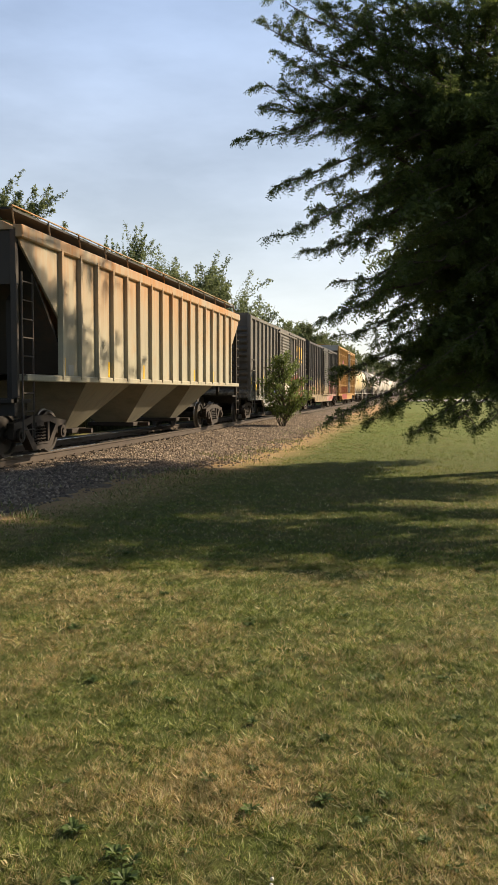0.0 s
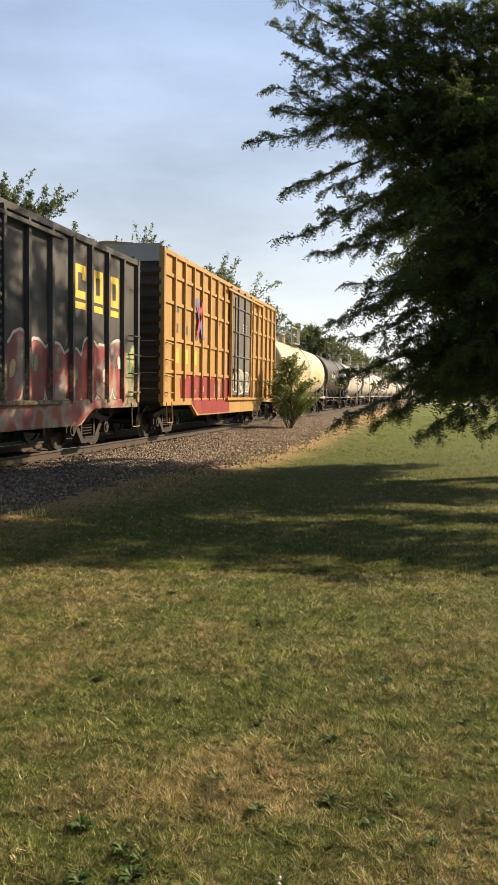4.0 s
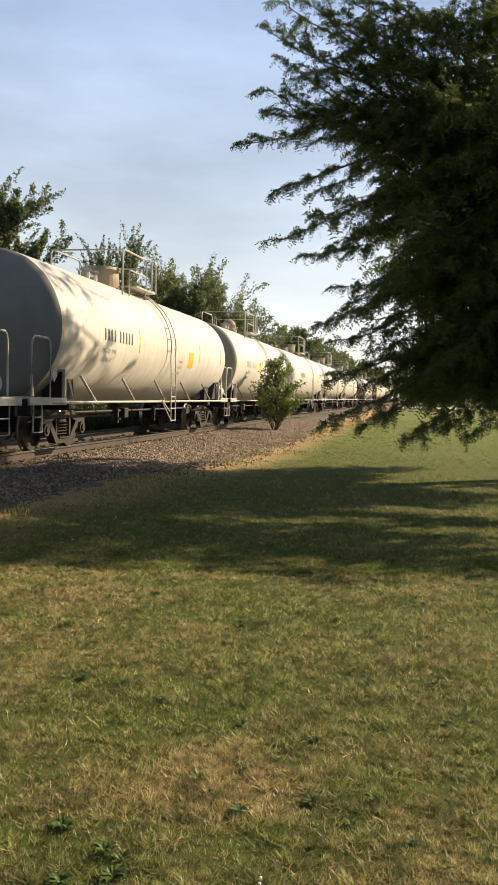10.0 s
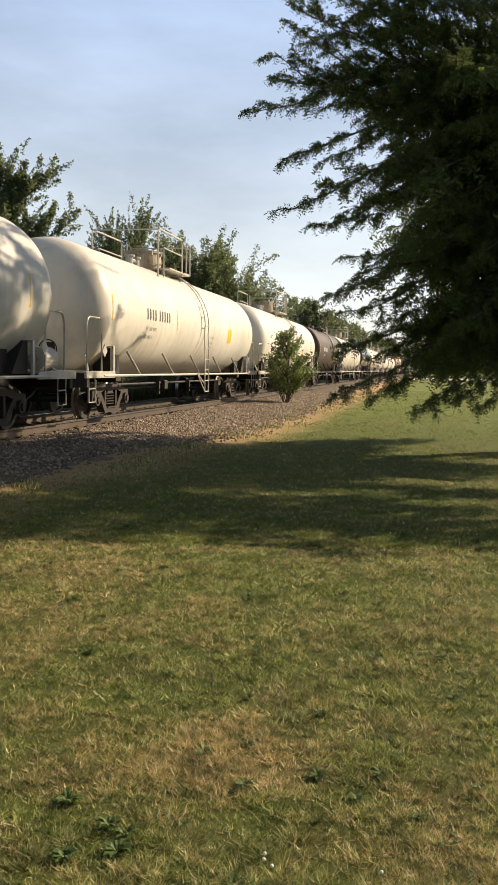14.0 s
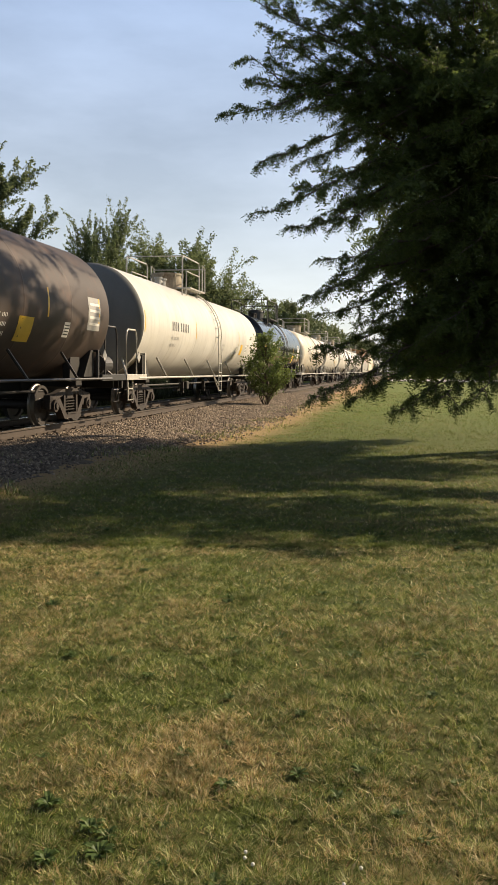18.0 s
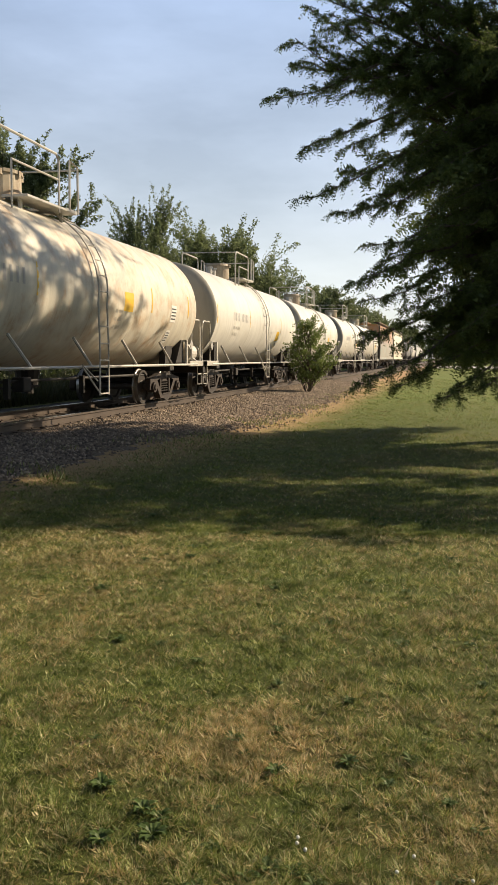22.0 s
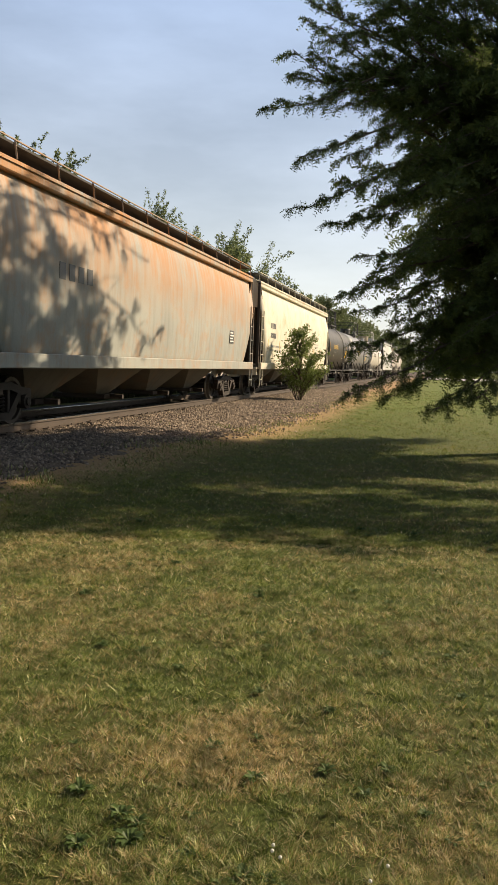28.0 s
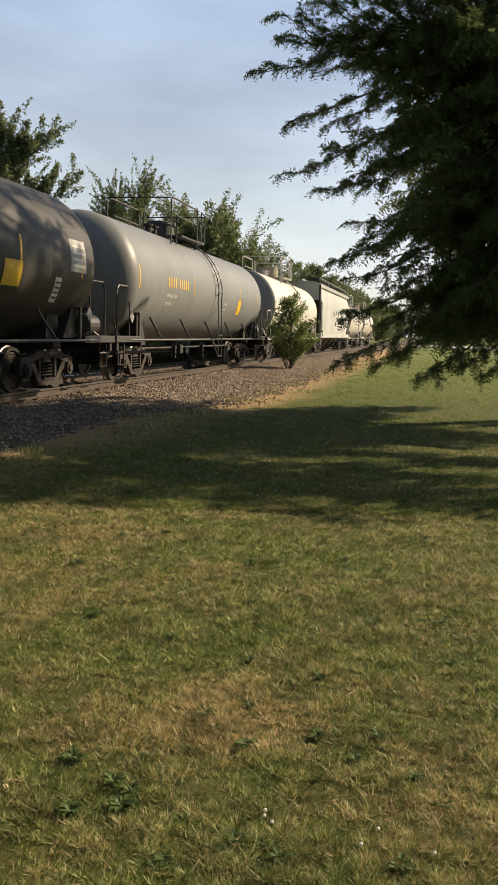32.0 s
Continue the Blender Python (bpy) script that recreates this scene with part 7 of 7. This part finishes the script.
def build_weeds():
    rnd = random.Random(2)
    spots = ((-0.98, 2.55, 0.085), (-0.9, 2.42, 0.1), (-1.18, 2.66, 0.09), (-1.05, 2.35, 0.08), (0.03, 2.85, 0.06), (-0.21, 4.42, 0.07),
             (-0.55, 2.28, 0.07), (-0.42, 2.34, 0.06), (-0.7, 2.4, 0.06), (-1.7, 4.1, 0.08), (-2.2, 5.0, 0.1), (-1.2, 3.9, 0.07), (-0.4, 3.6, 0.06), (-2.4, 7.0, 0.11),
             (-1.1, 5.3, 0.08), (0.2, 5.6, 0.07), (0.5, 7.4, 0.08), (-0.2, 6.6, 0.06), (-1.9, 6.0, 0.08), (-0.05, 3.3, 0.05), (0.25, 3.1, 0.06), (-0.65, 3.25, 0.05))
    for k, (x, y, s) in enumerate(spots):
        rosette(x, y, rnd.randint(22, 34), s * 0.62, k)
    for k in range(46):
        d = 2.2 + 6.0 * rnd.random() ** 1.3
        lat = rnd.uniform(-0.3, 0.3) * d
        rosette(lat * VIEW_R.x + d * VIEW_F.x, lat * VIEW_R.y + d * VIEW_F.y, rnd.randint(9, 18), rnd.uniform(0.022, 0.045) + 0.003 * d, 100 + k)
    for k, (x, y) in enumerate(((-0.5, 2.34), (0.0, 2.33))):
        rosette(x, y, 14, 0.05, 50 + k, "patch of white clover in the lawn", 3)


build_weeds()


# ---- road beyond the lawn ----
def build_road():
    m = plain("pale_road", (0.42, 0.4, 0.37), 0.85, 0, 0.15, 1.5)
    bm = bm_new()
    box(bm, 55, 150, 0.03, 116, 34, 0.06)
    r = part("road", bm, m, None)
    tagged(r, "pale worn road surface across the far side of the lawn", "road", kind="structure")


build_road()


# ---- what moves ----
def motions():
    for car, s in CARS:
        walk(car, [(0.0, pose(TRACK_X, s, RAIL_Z)), (32.0, pose(TRACK_X, s - SPEED * 32.0, RAIL_Z))])
        keys = car.animation_data
        for curve in keys.action.layers[0].strips[0].channelbag(keys.action_slot).fcurves:
            for k in curve.keyframe_points:
                k.interpolation = "LINEAR"
    # all wheels roll alike: one keyed turn, shared
    rate = math.degrees(SPEED / WHEEL_R) / FPS
    lead = WHEELSETS[0]
    rows = [(i / FPS, pose(0, 0, 0, rate * i % 360)) for i in range(0, 32 * FPS + 1)]
    walk(lead, rows)
    for w in WHEELSETS[1:]:
        w.rotation_mode = "QUATERNION"
        w.animation_data_create()
        w.animation_data.action = lead.animation_data.action
        w.animation_data.action_slot = lead.animation_data.action_slot


motions()
